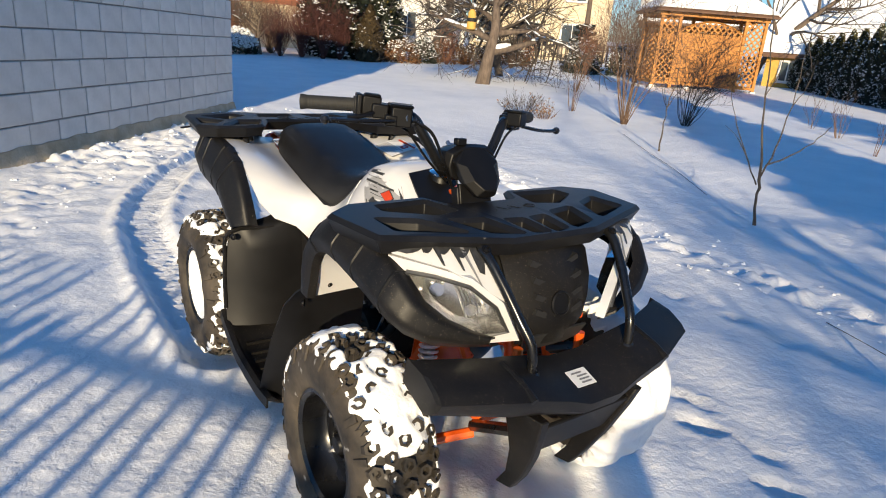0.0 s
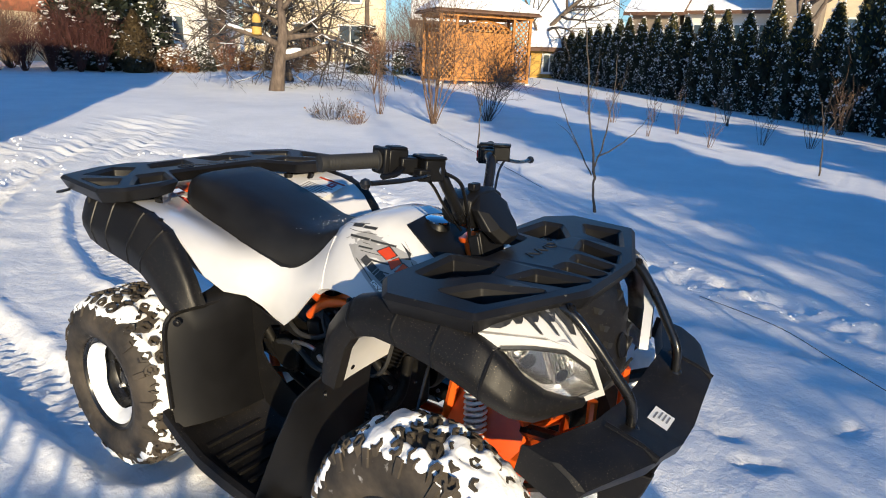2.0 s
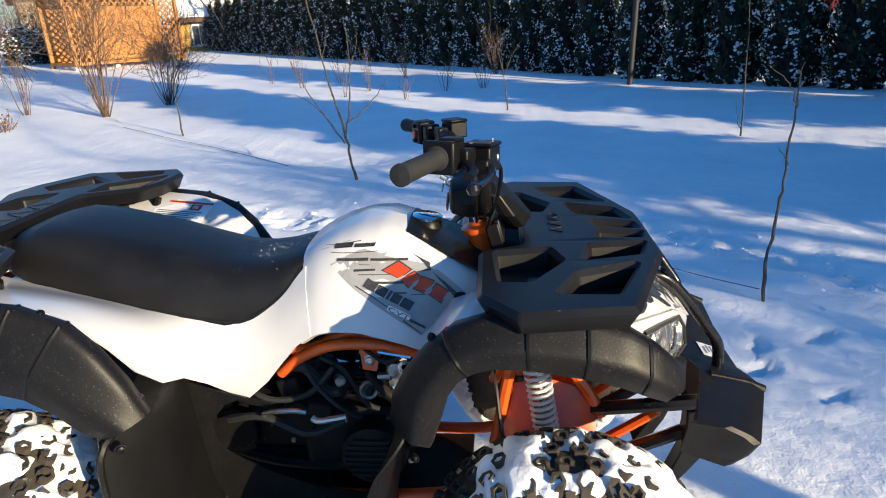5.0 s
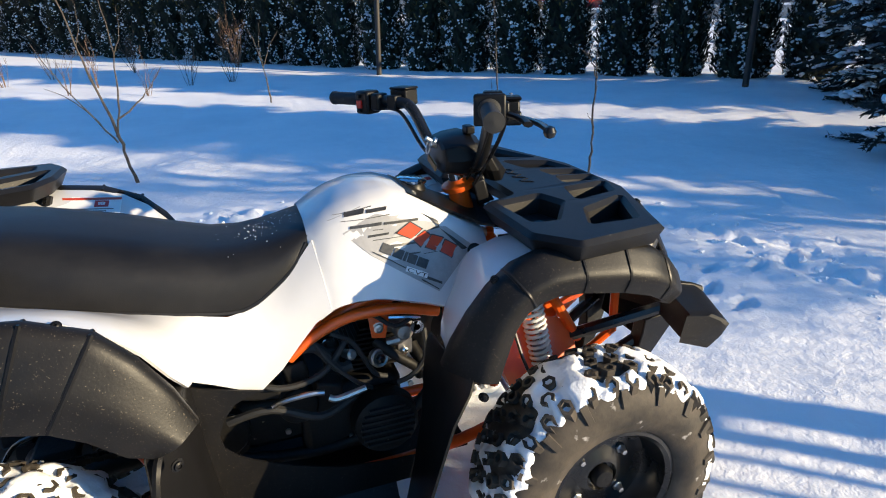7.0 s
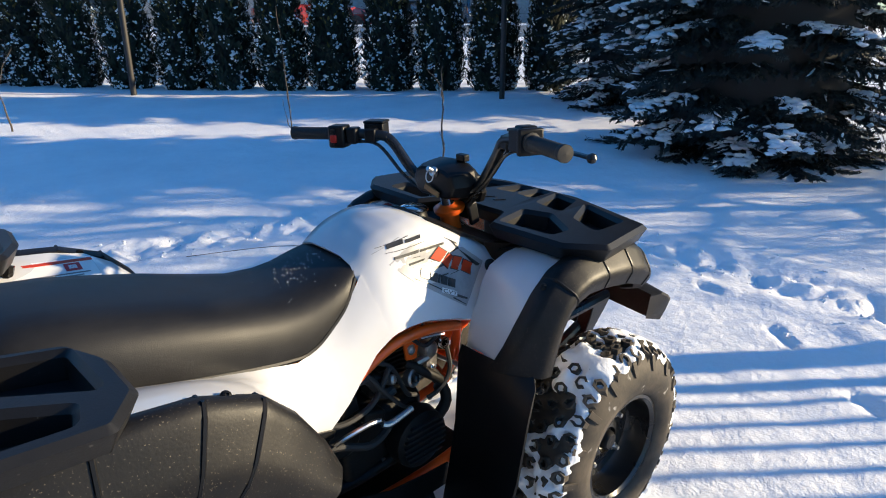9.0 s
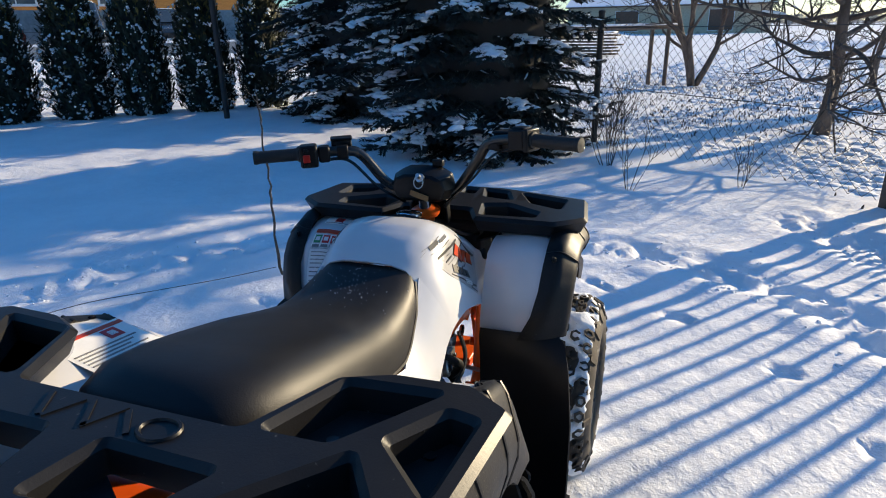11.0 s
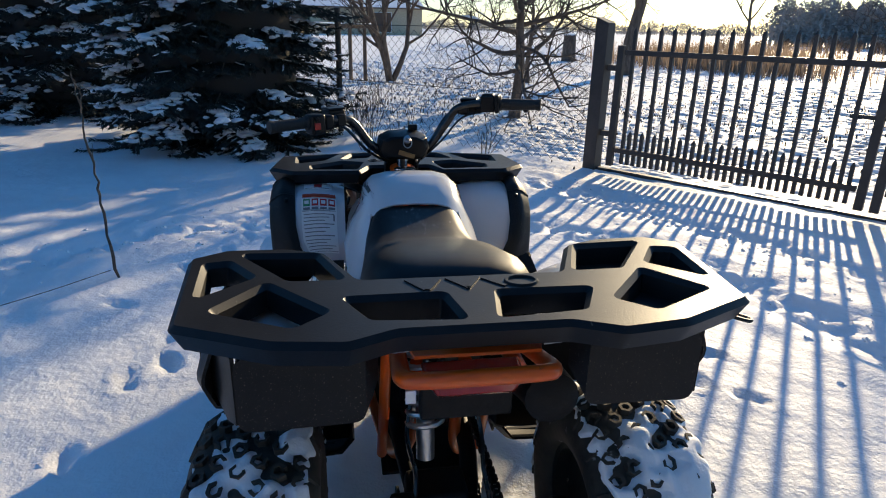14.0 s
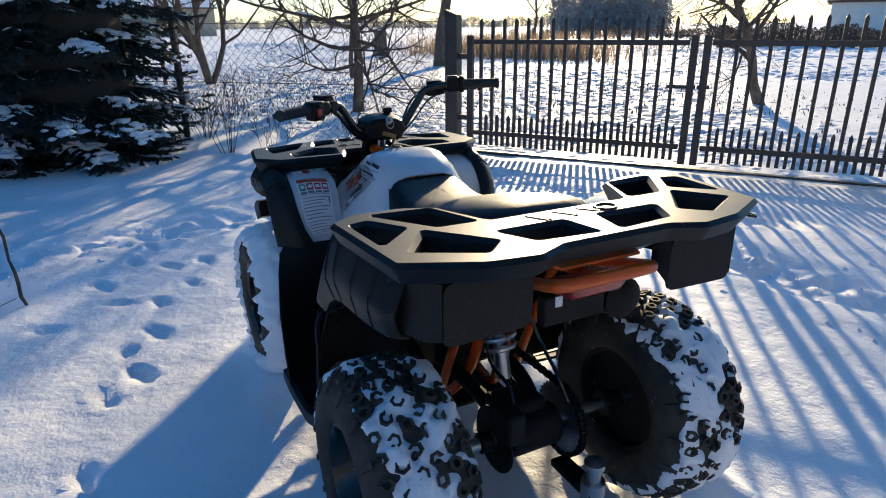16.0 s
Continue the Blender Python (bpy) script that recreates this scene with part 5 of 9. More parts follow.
house("neighbour_house", "large cream house glimpsed through bare branches", (-31.8, 23.8), (-26.4, 30.6), 9.0, 6.0, 3.0, "cream", None,
      ((1.2, 0.9, 1.3, 1.3, "window"), (3.6, 0.9, 1.3, 1.3, "window"), (6.4, 0.9, 1.3, 1.3, "window"), (1.2, 3.6, 1.3, 1.3, "window"), (3.6, 3.6, 1.3, 1.3, "window"), (6.4, 3.6, 1.3, 1.3, "window")), chimney=5)
house("neighbour_house", "small cream house with a snow-covered roof", (-27.0, 34.5), (-22.0, 38.5), 6.0, 2.9, 2.2, "cream", None, ((1.6, 1.0, 1.1, 1.1, "window"), (4.4, 1.0, 1.1, 1.1, "window")))
house("garden_shed", "ochre boarded shed under a steep snowy roof", (-13.7, 26.6), (-10.4, 28.15), 4.6, 1.55, 2.3, "ochre", None,
      ((0.9, 0.25, 0.6, 0.8, "window"), (2.4, 0.25, 0.8, 0.8, "window")), overhang=0.35)
house("neighbour_house", "brown and cream brick house with white windows", (-4.2, 34.9), (2.6, 34.4), 8.0, 5.4, 2.6, "cream", ("brick_red", 0.5),
      ((0.9, 1.6, 1.3, 1.3, "window"), (3.0, 1.6, 1.3, 1.3, "window"), (5.5, 1.3, 1.6, 2.0, "window"), (0.9, 3.9, 1.3, 1.1, "window"), (3.0, 3.9, 1.3, 1.1, "window")), base=0.9)
house("old_barn", "weathered grey-brown barn beside the white house", (-11.4, 33.4), (-9.1, 33.6), 6.0, 3.2, 1.6, "plaster_brown", base=0.9)
house("neighbour_house", "low white house with a snowy roof behind the hedge", (-8.9, 34.2), (-4.5, 34.2), 6.5, 3.3, 1.7, "white_wall", None,
      ((0.9, 1.5, 0.7, 1.1, "window"), (2.5, 1.5, 0.9, 1.1, "window"), (3.7, 1.5, 0.6, 1.1, "window")), base=0.9)
house("garage", "plain brown plastered garage beside the cream house", (-4.55, 32.6), (-2.5, 32.6), 1.6, 5.2, 0.5, "plaster_brown", base=0.9, overhang=0.1)
house("long_shed", "long low grey building under a snowy roof", (4.5, 39.0), (15.5, 36.0), 7.0, 2.7, 1.8, "plinth", None,
      ((2.0, 0.9, 1.4, 1.1, "window"), (5.5, 0.9, 1.4, 1.1, "window"), (9.0, 0.9, 1.4, 1.1, "window")), base=0.9)
house("neighbour_house", "orange rendered building behind the parked cars", (15.0, 31.5), (27.5, 20.0), 8.0, 5.5, 2.0, "gazebo", None,
      ((3.0, 2.0, 1.5, 1.4, "window"), (7.0, 2.0, 1.5, 1.4, "window"), (11.0, 2.0, 1.5, 1.4, "window")), base=0.6)
house("neighbour_house", "distant farmhouse at the field's edge", (31.0, -61.5), (36.5, -58.0), 7.0, 3.0, 2.8, "white_wall", None, ((1.5, 1.0, 1.2, 1.2, "window"), (4.5, 1.0, 1.2, 1.2, "window")))
wl = MB()
for a, b in (((8.0, 28.0), (22.5, 16.0)), ((22.5, 16.0), (28.0, 8.0))):
    a, b = Vector((*a, 0)), Vector((*b, 0))
    d = (b - a).normalized()
    rot = Matrix((d, Vector((-d.y, d.x, 0)), Vector((0, 0, 1)))).transposed()
    wl.box((a + b) / 2 + Vector((0, 0, 1.35)), ((b - a).length, 0.25, 1.6), rot)
tagged(new("wall_street", wl.mesh("wall_street", M["mortar"], False)), "plain grey street wall behind the parked cars", "wall", kind="structure")
a, b = Vector((8.5, 20.0, 0)), Vector((23.0, 7.0, 0))
d = (b - a).normalized()
rot = Matrix((d, Vector((-d.y, d.x, 0)), Vector((0, 0, 1)))).transposed()
curb = thing("low_wall", "low concrete wall with a lip of snow", "wall")
part("wall_body", MB().box((a + b) / 2 + Vector((0, 0, 0.72)), ((b - a).length, 0.18, 0.56), rot), M["mortar"], curb, smooth=False)
part("snow_lip", MB().tube([a + Vector((0, 0, 1.01)), (a + b) / 2 + Vector((0, 0, 1.02)), b + Vector((0, 0, 1.01))], 0.09, 8, flat=0.5), M["snow_soft"], curb)


# ---- parked cars ----
def car(label, at, heading, paint, tall=1.0):
    ob = thing("parked_car", label, "car", "cars parked in the street", at=Matrix.Translation((*at, land(*at))) @ Matrix.Rotation(heading, 4, "Z"))
    def shell(prof, inset):
        mb = MB()
        rings = []
        for y, k in ((-0.83, 0.0), (-0.78, 1.0), (0, 1.06), (0.78, 1.0), (0.83, 0.0)):
            rings.append([(x, y * (1 - inset * max(0, (z - 0.85)) / 0.6), lerp(0.55, z * tall, 1.0) if k else lerp(z * tall, 0.62, 0.25)) for x, z in prof])
        mb.loft(rings)
        return mb
    part("body", shell([(2.05, 0.30), (2.10, 0.55), (2.02, 0.78), (1.15, 0.95), (-1.80, 0.98), (-2.05, 0.90), (-2.10, 0.50), (-2.03, 0.30)], 0.0), M[paint], ob, bevel=0.03)
    cab = MB()
    rings = []
    for y in (-0.74, 0.74):
        rings.append([(1.10, y, 0.94 * tall), (0.35, y * 0.86, 1.42 * tall), (-1.25, y * 0.86, 1.44 * tall), (-1.85, y, 0.96 * tall)])
    cab.loft(rings)
    part("roof", cab, M[paint], ob, bevel=0.04)
    for nm, q in (("windscreen", [(1.06, -0.66, 0.985), (1.06, 0.66, 0.985), (0.42, 0.58, 1.39), (0.42, -0.58, 1.39)]), ("rear_window", [(-1.83, 0.62, 1.0), (-1.83, -0.62, 1.0), (-1.31, -0.56, 1.40), (-1.31, 0.56, 1.40)])):
        off = Vector((0.03 if nm == "windscreen" else -0.03, 0, 0.02))
        vs = [Vector((x, y, z * tall)) + off for x, y, z in q]
        part(nm, MB().add(vs + [v - off * 0.4 for v in vs], [(0, 1, 2, 3), (7, 6, 5, 4), (0, 4, 5, 1), (1, 5, 6, 2), (2, 6, 7, 3), (3, 7, 4, 0)]), M["pane"], ob, smooth=False)
    for s in (1, -1):
        vs = [(0.90, 0.75 * s, 1.0), (0.30, 0.665 * s, 1.37), (-1.20, 0.665 * s, 1.38), (-1.60, 0.75 * s, 1.0)]
        vs = [Vector((x, y + 0.012 * s, z * tall)) for x, y, z in vs]
        part("side_window", MB().add(vs + [v - Vector((0, 0.02 * s, 0)) for v in vs], [(0, 1, 2, 3), (7, 6, 5, 4), (0, 4, 5, 1), (1, 5, 6, 2), (2, 6, 7, 3), (3, 7, 4, 0)]), M["pane"], ob, smooth=False)
        part("headlight", MB().box((2.02, 0.60 * s, 0.72 * tall), (0.10, 0.34, 0.13)), M["chrome"], ob, bevel=0.02)
        part("tail_lamp", MB().box((-2.04, 0.64 * s, 0.78 * tall), (0.08, 0.24, 0.22)), M["tail"], ob, bevel=0.02)
        part("mirror", MB().box((0.75, 0.90 * s, 1.02 * tall), (0.10, 0.18, 0.12)), M[paint], ob, bevel=0.02)
        for x in (1.30, -1.32):
            w = part("wheel", MB().lathe([(0.18, -0.09), (0.30, -0.095), (0.315, -0.05), (0.315, 0.05), (0.30, 0.095), (0.18, 0.09)], (x, 0.76 * s, 0.315), (0, 1, 0), 20), M["rubber"], ob)
            part("rim", MB().lathe([(0.19, 0.06), (0.17, 0.075), (0.05, 0.06), (0, 0.065)], (x, 0.76 * s, 0.315), (0, s, 0), 16), M["steel"], w)
    part("grille", MB().box((2.085, 0, 0.56 * tall), (0.05, 1.0, 0.20)), M["dark"], ob, smooth=False)
    part("plate", MB().box((2.115, 0, 0.44 * tall), (0.02, 0.46, 0.10)), M["label"], ob, "white number plate", smooth=False)
    part("roof_snow", MB().box((-0.45, 0, 1.455 * tall), (1.5, 1.1, 0.03)), M["snow_soft"], ob, bevel=0.012)


TOWARD = math.atan2(-16, -16)
car("red hatchback parked behind the hedge, tail lamp lit by sun", (12.3, 20.2), TOWARD + 2.2, "car_red")
car("dark tall car parked nose towards the hedge", (15.7, 18.4), TOWARD, "car_paint", 1.15)
car("dark blue car parked nose towards the hedge", (17.7, 16.7), TOWARD + 0.1, "car_paint")
car("silver car parked at the end of the row", (20.6, 13.4), TOWARD + 0.25, "car_silver")

# ---- garden clutter behind the gazebo ----
fence = thing("picket_fence", "weathered grey picket fence at the back of the garden", "fence")
pick = MB().box((0, 0, 0.55), (0.085, 0.022, 1.1)).mesh("fence_picket", M["bark"], False)
a, b = Vector((-27.5, 22.0, 0)), Vector((-16.0, 30.0, 0))
d = (b - a).normalized()
n = 64
for k in range(n):
    p = a.lerp(b, k / (n - 1))
    o = new("picket", pick)
    o.parent = fence
    o.matrix_basis = turned((p.x, p.y, land(p.x, p.y) + 0.05 + 0.03 * math.sin(k * 2.3)), d)
for z in (0.35, 0.9):
    part("rail", MB().tube([(p.x, p.y, land(p.x, p.y) + z) for p in (a, (a + b) / 2, b)], 0.03, 5), M["bark"], fence)
feeder = thing("bird_feeder", "yellow plastic bird feeder hung in the walnut tree", "bird feeder")
fb_ = part("feeder_body", MB().lathe([(0.05, -0.28), (0.13, -0.25), (0.13, -0.02), (0.11, 0.0), (0.11, 0.18), (0.06, 0.26), (0.0, 0.28)], (-13.0, 9.94, 1.95), (0, 0, 1), 14), M["ochre"], feeder)
part("band", MB().lathe([(0.133, -0.06), (0.14, -0.04), (0.14, 0.02), (0.133, 0.04)], (-13.0, 9.94, 1.95), (0, 0, 1), 14), M["dark"], fb_)
part("hanger", MB().tube([(-13.0, 9.94, 2.22), (-12.95, 10.0, 2.75)], 0.006, 5), M["tube"], feeder)
spruce("small dark fir tree beside the picket fence", 9, (-19.6, 21.4), 0.95, 2.9, 0.0)
for k, (x, y) in enumerate(((-16.6, 20.9), (-15.6, 21.6), (-17.6, 19.4))):
    snow_bush(20 + k, (x, y), 0.8, 1.3, "thuja", "dark rounded evergreen beside the gazebo")

# ---- the field beyond the gate: dry grass, a stump, woods on the skyline ----
def tufts(name, label, seed, spots, count, height, mat="grass", width=0.012):
    r = random.Random(seed)
    vs, fs = [], []
    for _ in range(count):
        (cx, cy, rad) = r.choice(spots)
        x, y = cx + r.gauss(0, rad), cy + r.gauss(0, rad * 0.5)
        h = height * r.uniform(0.4, 1.1)
        a = r.uniform(0, 6.28)
        lean = Vector((r.uniform(-.25, .25), r.uniform(-.25, .25), 1)) * h
        w = Vector((math.cos(a), math.sin(a), 0)) * width
        p = Vector((x, y, -0.02))
        o = len(vs)
        vs += [tuple(p - w), tuple(p + w), tuple(p + lean * 0.6 + w * 0.8), tuple(p + lean), tuple(p + lean * 0.6 - w * 0.8)]
        fs.append((o, o + 1, o + 2, o + 3, o + 4))
    tagged(new(name, raw_mesh(name, vs, fs, M[mat])), label, "grass", kind="stuff")


tufts("dry_grass", "tall straw-coloured dry grass standing in the snowy field", 4,
      [(21, -13.5, 2.2), (19.5, -14.3, 1.8), (23, -14.5, 2.8), (26, -16.8, 3.2), (22.5, -12.3, 2.2), (30, -22, 4), (36, -27, 5), (18.2, -13.9, 1.6)], 5200, 0.95)
tufts("field_stubble", "sparse dry stalks poking through the field snow", 6,
      [(13, -4, 3), (18, -6, 4), (26, -8, 6), (20, 1, 4), (10, -9, 3), (14, -14, 5), (30, -14, 7), (8, -6, 2), (6, -9, 2.5), (16, -9, 4), (22, -12, 5), (34, -18, 8), (9.5, -1.5, 1.5), (11.5, 0.5, 1.8), (13, -2.5, 2.5), (10.5, -4, 2.0), (15, 2, 3)], 12000, 0.065, "twig_dark", 0.010)


def tussocks(seed, count):
    """Low snowed-over tufts that break the field beyond the gate into lit and shaded sides."""
    r = random.Random(seed)
    vs, fs = [], []
    for _ in range(count):
        d = 0.15 + 34 * r.uniform(0, 1) ** 1.6
        p = GATE_A + GATE_DIR * r.uniform(-8 - 0.8 * d, 5 + 0.45 * d) + GATE_OUT * (TUSSOCK_SIDE * d)
        # keep to the field's side of the wire fences
        if (p.x - 4.21) * 0.74 - (p.y + 2.17) * 0.68 < 0.25 and p.x > 4.2 or (p.x - 6.4) * 0.877 - (p.y - 0.22) * 0.48 < 0.3 and p.y > 0.2:
            continue
        q = r.uniform(0.03, 0.11) * (0.75 + 0.05 * d)
        h = q * r.uniform(0.12, 0.36)
        o = len(vs)
        z = land(p.x, p.y) - 0.012
        for rad, zz in ((1.0, 0.0), (0.62, 0.72)):
            for k in range(7):
                a = 2 * math.pi * k / 7
                rr = q * rad * r.uniform(0.75, 1.25)
                vs.append((p.x + rr * math.cos(a), p.y + rr * math.sin(a), z + zz * h))
        vs.append((p.x, p.y, z + h))
        fs += [(o + k, o + (k + 1) % 7, o + 7 + (k + 1) % 7, o + 7 + k) for k in range(7)] + [(o + 7 + k, o + 7 + (k + 1) % 7, o + 14) for k in range(7)]
    tagged(new("snow_tussocks", raw_mesh("snow_tussocks", vs, fs, M["snow_soft"], True)), "snow-covered grass tussocks in the field beyond the gate", "snow", kind="stuff")


TUSSOCK_SIDE = 1.0 if GATE_OUT.dot(Vector((1, -1, 0))) > 0 else -1.0
tussocks(77, 15000)
st_ = thing("tree_stump", "weathered stump standing in the field", "stump")
part("trunk", MB().tube([(24.6, -9.4, -0.1), (24.6, -9.4, 0.5), (24.62, -9.4, 1.05)], [0.32, 0.28, 0.26], 10), M["bark"], st_)
part("snow_cap", MB().lathe([(0.27, 0), (0.24, 0.06), (0, 0.10)], (24.62, -9.4, 1.05), (0, 0, 1), 10), M["snow_soft"], st_)


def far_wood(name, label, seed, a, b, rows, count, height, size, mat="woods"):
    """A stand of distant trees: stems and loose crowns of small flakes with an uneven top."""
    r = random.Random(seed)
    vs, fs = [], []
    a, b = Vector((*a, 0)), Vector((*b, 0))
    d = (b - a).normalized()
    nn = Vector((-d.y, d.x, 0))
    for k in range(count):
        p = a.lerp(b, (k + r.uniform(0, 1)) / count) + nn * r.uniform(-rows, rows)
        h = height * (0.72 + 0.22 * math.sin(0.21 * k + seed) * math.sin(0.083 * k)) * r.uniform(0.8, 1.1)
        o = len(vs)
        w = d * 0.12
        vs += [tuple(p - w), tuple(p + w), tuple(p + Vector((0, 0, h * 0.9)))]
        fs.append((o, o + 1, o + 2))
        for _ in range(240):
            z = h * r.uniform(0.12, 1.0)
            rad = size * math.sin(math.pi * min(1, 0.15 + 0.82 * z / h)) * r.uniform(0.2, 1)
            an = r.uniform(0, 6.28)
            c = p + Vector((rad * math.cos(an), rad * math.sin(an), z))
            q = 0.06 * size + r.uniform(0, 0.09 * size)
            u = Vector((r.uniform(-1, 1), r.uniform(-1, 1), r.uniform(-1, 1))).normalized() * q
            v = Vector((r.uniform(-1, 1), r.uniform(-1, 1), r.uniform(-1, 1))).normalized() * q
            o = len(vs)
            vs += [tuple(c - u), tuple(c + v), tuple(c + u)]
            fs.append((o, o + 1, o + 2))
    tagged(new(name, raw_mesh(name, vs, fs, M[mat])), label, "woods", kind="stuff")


# the three farthest stands wear the haze-paled colour
far_wood("far_woods", "leafless wood paled by haze at the end of the field", 31, (68.5, -51), (59, -60.5), 6, 150, 6.3, 1.6)
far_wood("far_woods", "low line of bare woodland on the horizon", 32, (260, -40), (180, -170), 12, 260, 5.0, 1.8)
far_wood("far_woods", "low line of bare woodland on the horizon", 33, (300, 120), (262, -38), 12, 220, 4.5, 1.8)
far_wood("far_woods", "brown brushwood behind the field gate", 35, (24.5, -29.5), (13.5, -37.0), 2.0, 90, 1.5, 0.55, "twig")
far_wood("far_woods", "brushwood along the field track", 34, (46, -30), (40, -50), 3, 70, 1.3, 0.5, "twig")


house("far_barn", "long grey barn far across the field under snow", (93.0, 14.0), (93.5, -12.0), 12.0, 3.4, 1.2, "plinth", None, ((8.0, 0.2, 3.0, 2.6, "door"), (20.0, 0.2, 3.0, 2.6, "door")), base=0.2)
pile = thing("plank_pile", "pile of weathered planks dusted with snow", "wood pile", at=turned((28.6, 5.0, 0.0), (-0.8, -2.8)))
r = random.Random(51)
for k in range(7):
    for j in range(3):
        part("plank", MB().box((1.6 + r.uniform(-.15, .15), j * 0.3, 0.10 + k * 0.13), (3.0 + r.uniform(-.4, .4), 0.26, 0.07), Matrix.Rotation(r.uniform(-.03, .03), 3, "Z")), M["bark"], pile, smooth=False)
part("lying_snow", MB().box((1.6, 0.3, 1.00), (3.1, 0.9, 0.07)), M["snow_soft"], pile, bevel=0.03)


# ================= the quad bike =================
# x forward, y to its left, z up; its middle stands at the origin
quad = thing("quad_bike", "white and black utility quad bike with orange frame parked in snow", "quad bike")


def qpart(name, mb, material, label="", parent=None, **kw):
    return part(name, mb, M[material], parent or quad, label, **kw)


def both(name, mb, material, label="", parent=None, **kw):
    """A part and its mirror image on the other side."""
    return qpart(name, mb, material, label, parent, **kw), qpart(name, mb.flipped(), material, label, parent, **kw)


def bolt(p, axis, r=0.009, parent=None, material="plastic"):
    a = Vector(axis).normalized()
    mb = MB().lathe([(r * 1.4, 0), (r * 1.4, 0.002), (r, 0.0025), (r * 0.95, 0.006), (r * 0.5, 0.0075), (r * 0.45, 0.005), (0, 0.005)], p, a, 12)
    return qpart("bolt", mb, material, "", parent)


# ---- load racks: thick moulded plates with slanted openings ----
def rounded(poly, rad, n=3):
    """The outline with its corners rounded off."""
    out, m = [], len(poly)
    for i in range(m):
        p0, p1, p2 = (Vector(poly[(i + k) % m]) for k in (-1, 0, 1))
        a, b = p0 - p1, p2 - p1
        q = min(rad, 0.42 * a.length, 0.42 * b.length)
        s0, s1 = p1 + a.normalized() * q, p1 + b.normalized() * q
        for k in range(n + 1):
            t = k / n
            out.append(tuple(s0 * (1 - t) ** 2 + p1 * (2 * t * (1 - t)) + s1 * t * t))
    return out


def mirrored(poly):
    return [(x, -y) for x, y in reversed(poly)]


half = [(0.415, 0.135), (0.418, 0.355), (0.485, 0.435), (0.680, 0.410), (0.782, 0.130)]
outline = [(0.50, 0.10)] + half + [(x, -y) for x, y in reversed(half)] + [(0.50, -0.10)]
holes = []
for h in ([(0.452, 0.150), (0.555, 0.130), (0.575, 0.195), (0.508, 0.295), (0.462, 0.292)],
          [(0.560, 0.345), (0.600, 0.262), (0.712, 0.212), (0.655, 0.348)],
          [(0.622, 0.190), (0.642, 0.108), (0.752, 0.082), (0.728, 0.155)],
          [(0.665, 0.060), (0.672, 0.014), (0.760, 0.012), (0.752, 0.050)]):
    holes += [h, mirrored(h)]
fr = qpart("front_rack", MB().plate(rounded(outline, 0.010), [rounded(h, 0.006) for h in holes], 0.782, 0.825, 0.010, zf=lambda x, y: -0.10 * max(0, x - 0.70), draft=0.012), "rack",
           "black moulded plastic front load rack", angle=33, merge=1e-4)
half = [(-0.637, 0.172), (-0.505, 0.228), (-0.474, 0.300), (-0.470, 0.408), (-0.512, 0.470), (-0.785, 0.442), (-0.852, 0.300), (-0.866, 0.195), (-0.834, 0.125)]
outline = half + [(x, -y) for x, y in reversed(half)]
holes = []
for h in ([(-0.548, 0.432), (-0.540, 0.398), (-0.612, 0.350), (-0.680, 0.420)],
          [(-0.506, 0.372), (-0.514, 0.250), (-0.632, 0.205), (-0.630, 0.285)],
          [(-0.648, 0.322), (-0.758, 0.228), (-0.800, 0.272), (-0.738, 0.388)],
          [(-0.716, 0.194), (-0.714, 0.046), (-0.800, 0.030), (-0.788, 0.158)]):
    holes += [h, mirrored(h)]
rr = qpart("rear_rack", MB().plate(rounded(outline, 0.010), [rounded(h, 0.006) for h in holes], 0.838, 0.880, 0.009, draft=0.012), "rack", "black moulded plastic rear load rack", angle=33, merge=1e-4)
# raised maker's mark on the racks, as plain bars
for ox, oy, sx, par, z, flip in ((-0.678, 0.0, 1.0, rr, 0.8805, 1), (0.580, 0.03, 0.62, fr, 0.8255, -1)):
    mark = MB()
    for k, (dy, w, ang) in enumerate(((0.085, 0.05, 0.55), (0.055, 0.05, -0.5), (0.015, 0.055, 0.6), (-0.01, 0.055, -0.5), (-0.045, 0.05, 0.7))):
        rot = Matrix.Rotation(ang * flip, 3, "Z")
        mark.box((ox, oy + dy * sx * flip, z), (w * sx, 0.007 * sx, 0.003), rot)
    ring = [(ox + 0.020 * sx * math.cos(a), oy - 0.092 * sx * flip + 0.026 * sx * math.sin(a), z) for a in [k * math.pi / 8 for k in range(17)]]
    mark.tube(ring, 0.0035 * sx, 6, cap=False)
    qpart("embossed_mark", mark, "rack", "raised plain bar mark", par)
# rack supports
for s in (1, -1):
    for p, q, rad in (((-0.50, 0.30 * s, 0.835), (-0.52, 0.29 * s, 0.775), 0.011), ((-0.74, 0.26 * s, 0.835), (-0.72, 0.24 * s, 0.76), 0.011),
                      ((0.52, 0.20 * s, 0.785), (0.53, 0.19 * s, 0.66), 0.011), ((0.70, 0.14 * s, 0.775), (0.70, 0.13 * s, 0.60), 0.012)):
        qpart("rack_stay", MB().tube([p, q], rad, 8), "tube")
    for x, y, z in ((-0.585, 0.262, 0.823), (-0.575, 0.385, 0.823), (0.50, 0.25, 0.770)):
        qpart("rack_mount", MB().lathe([(0.016, 0), (0.016, 0.014), (0.008, 0.016), (0.008, 0.03)], (x, y * s, z - 0.012), (0, 0, 1), 10), "tube")

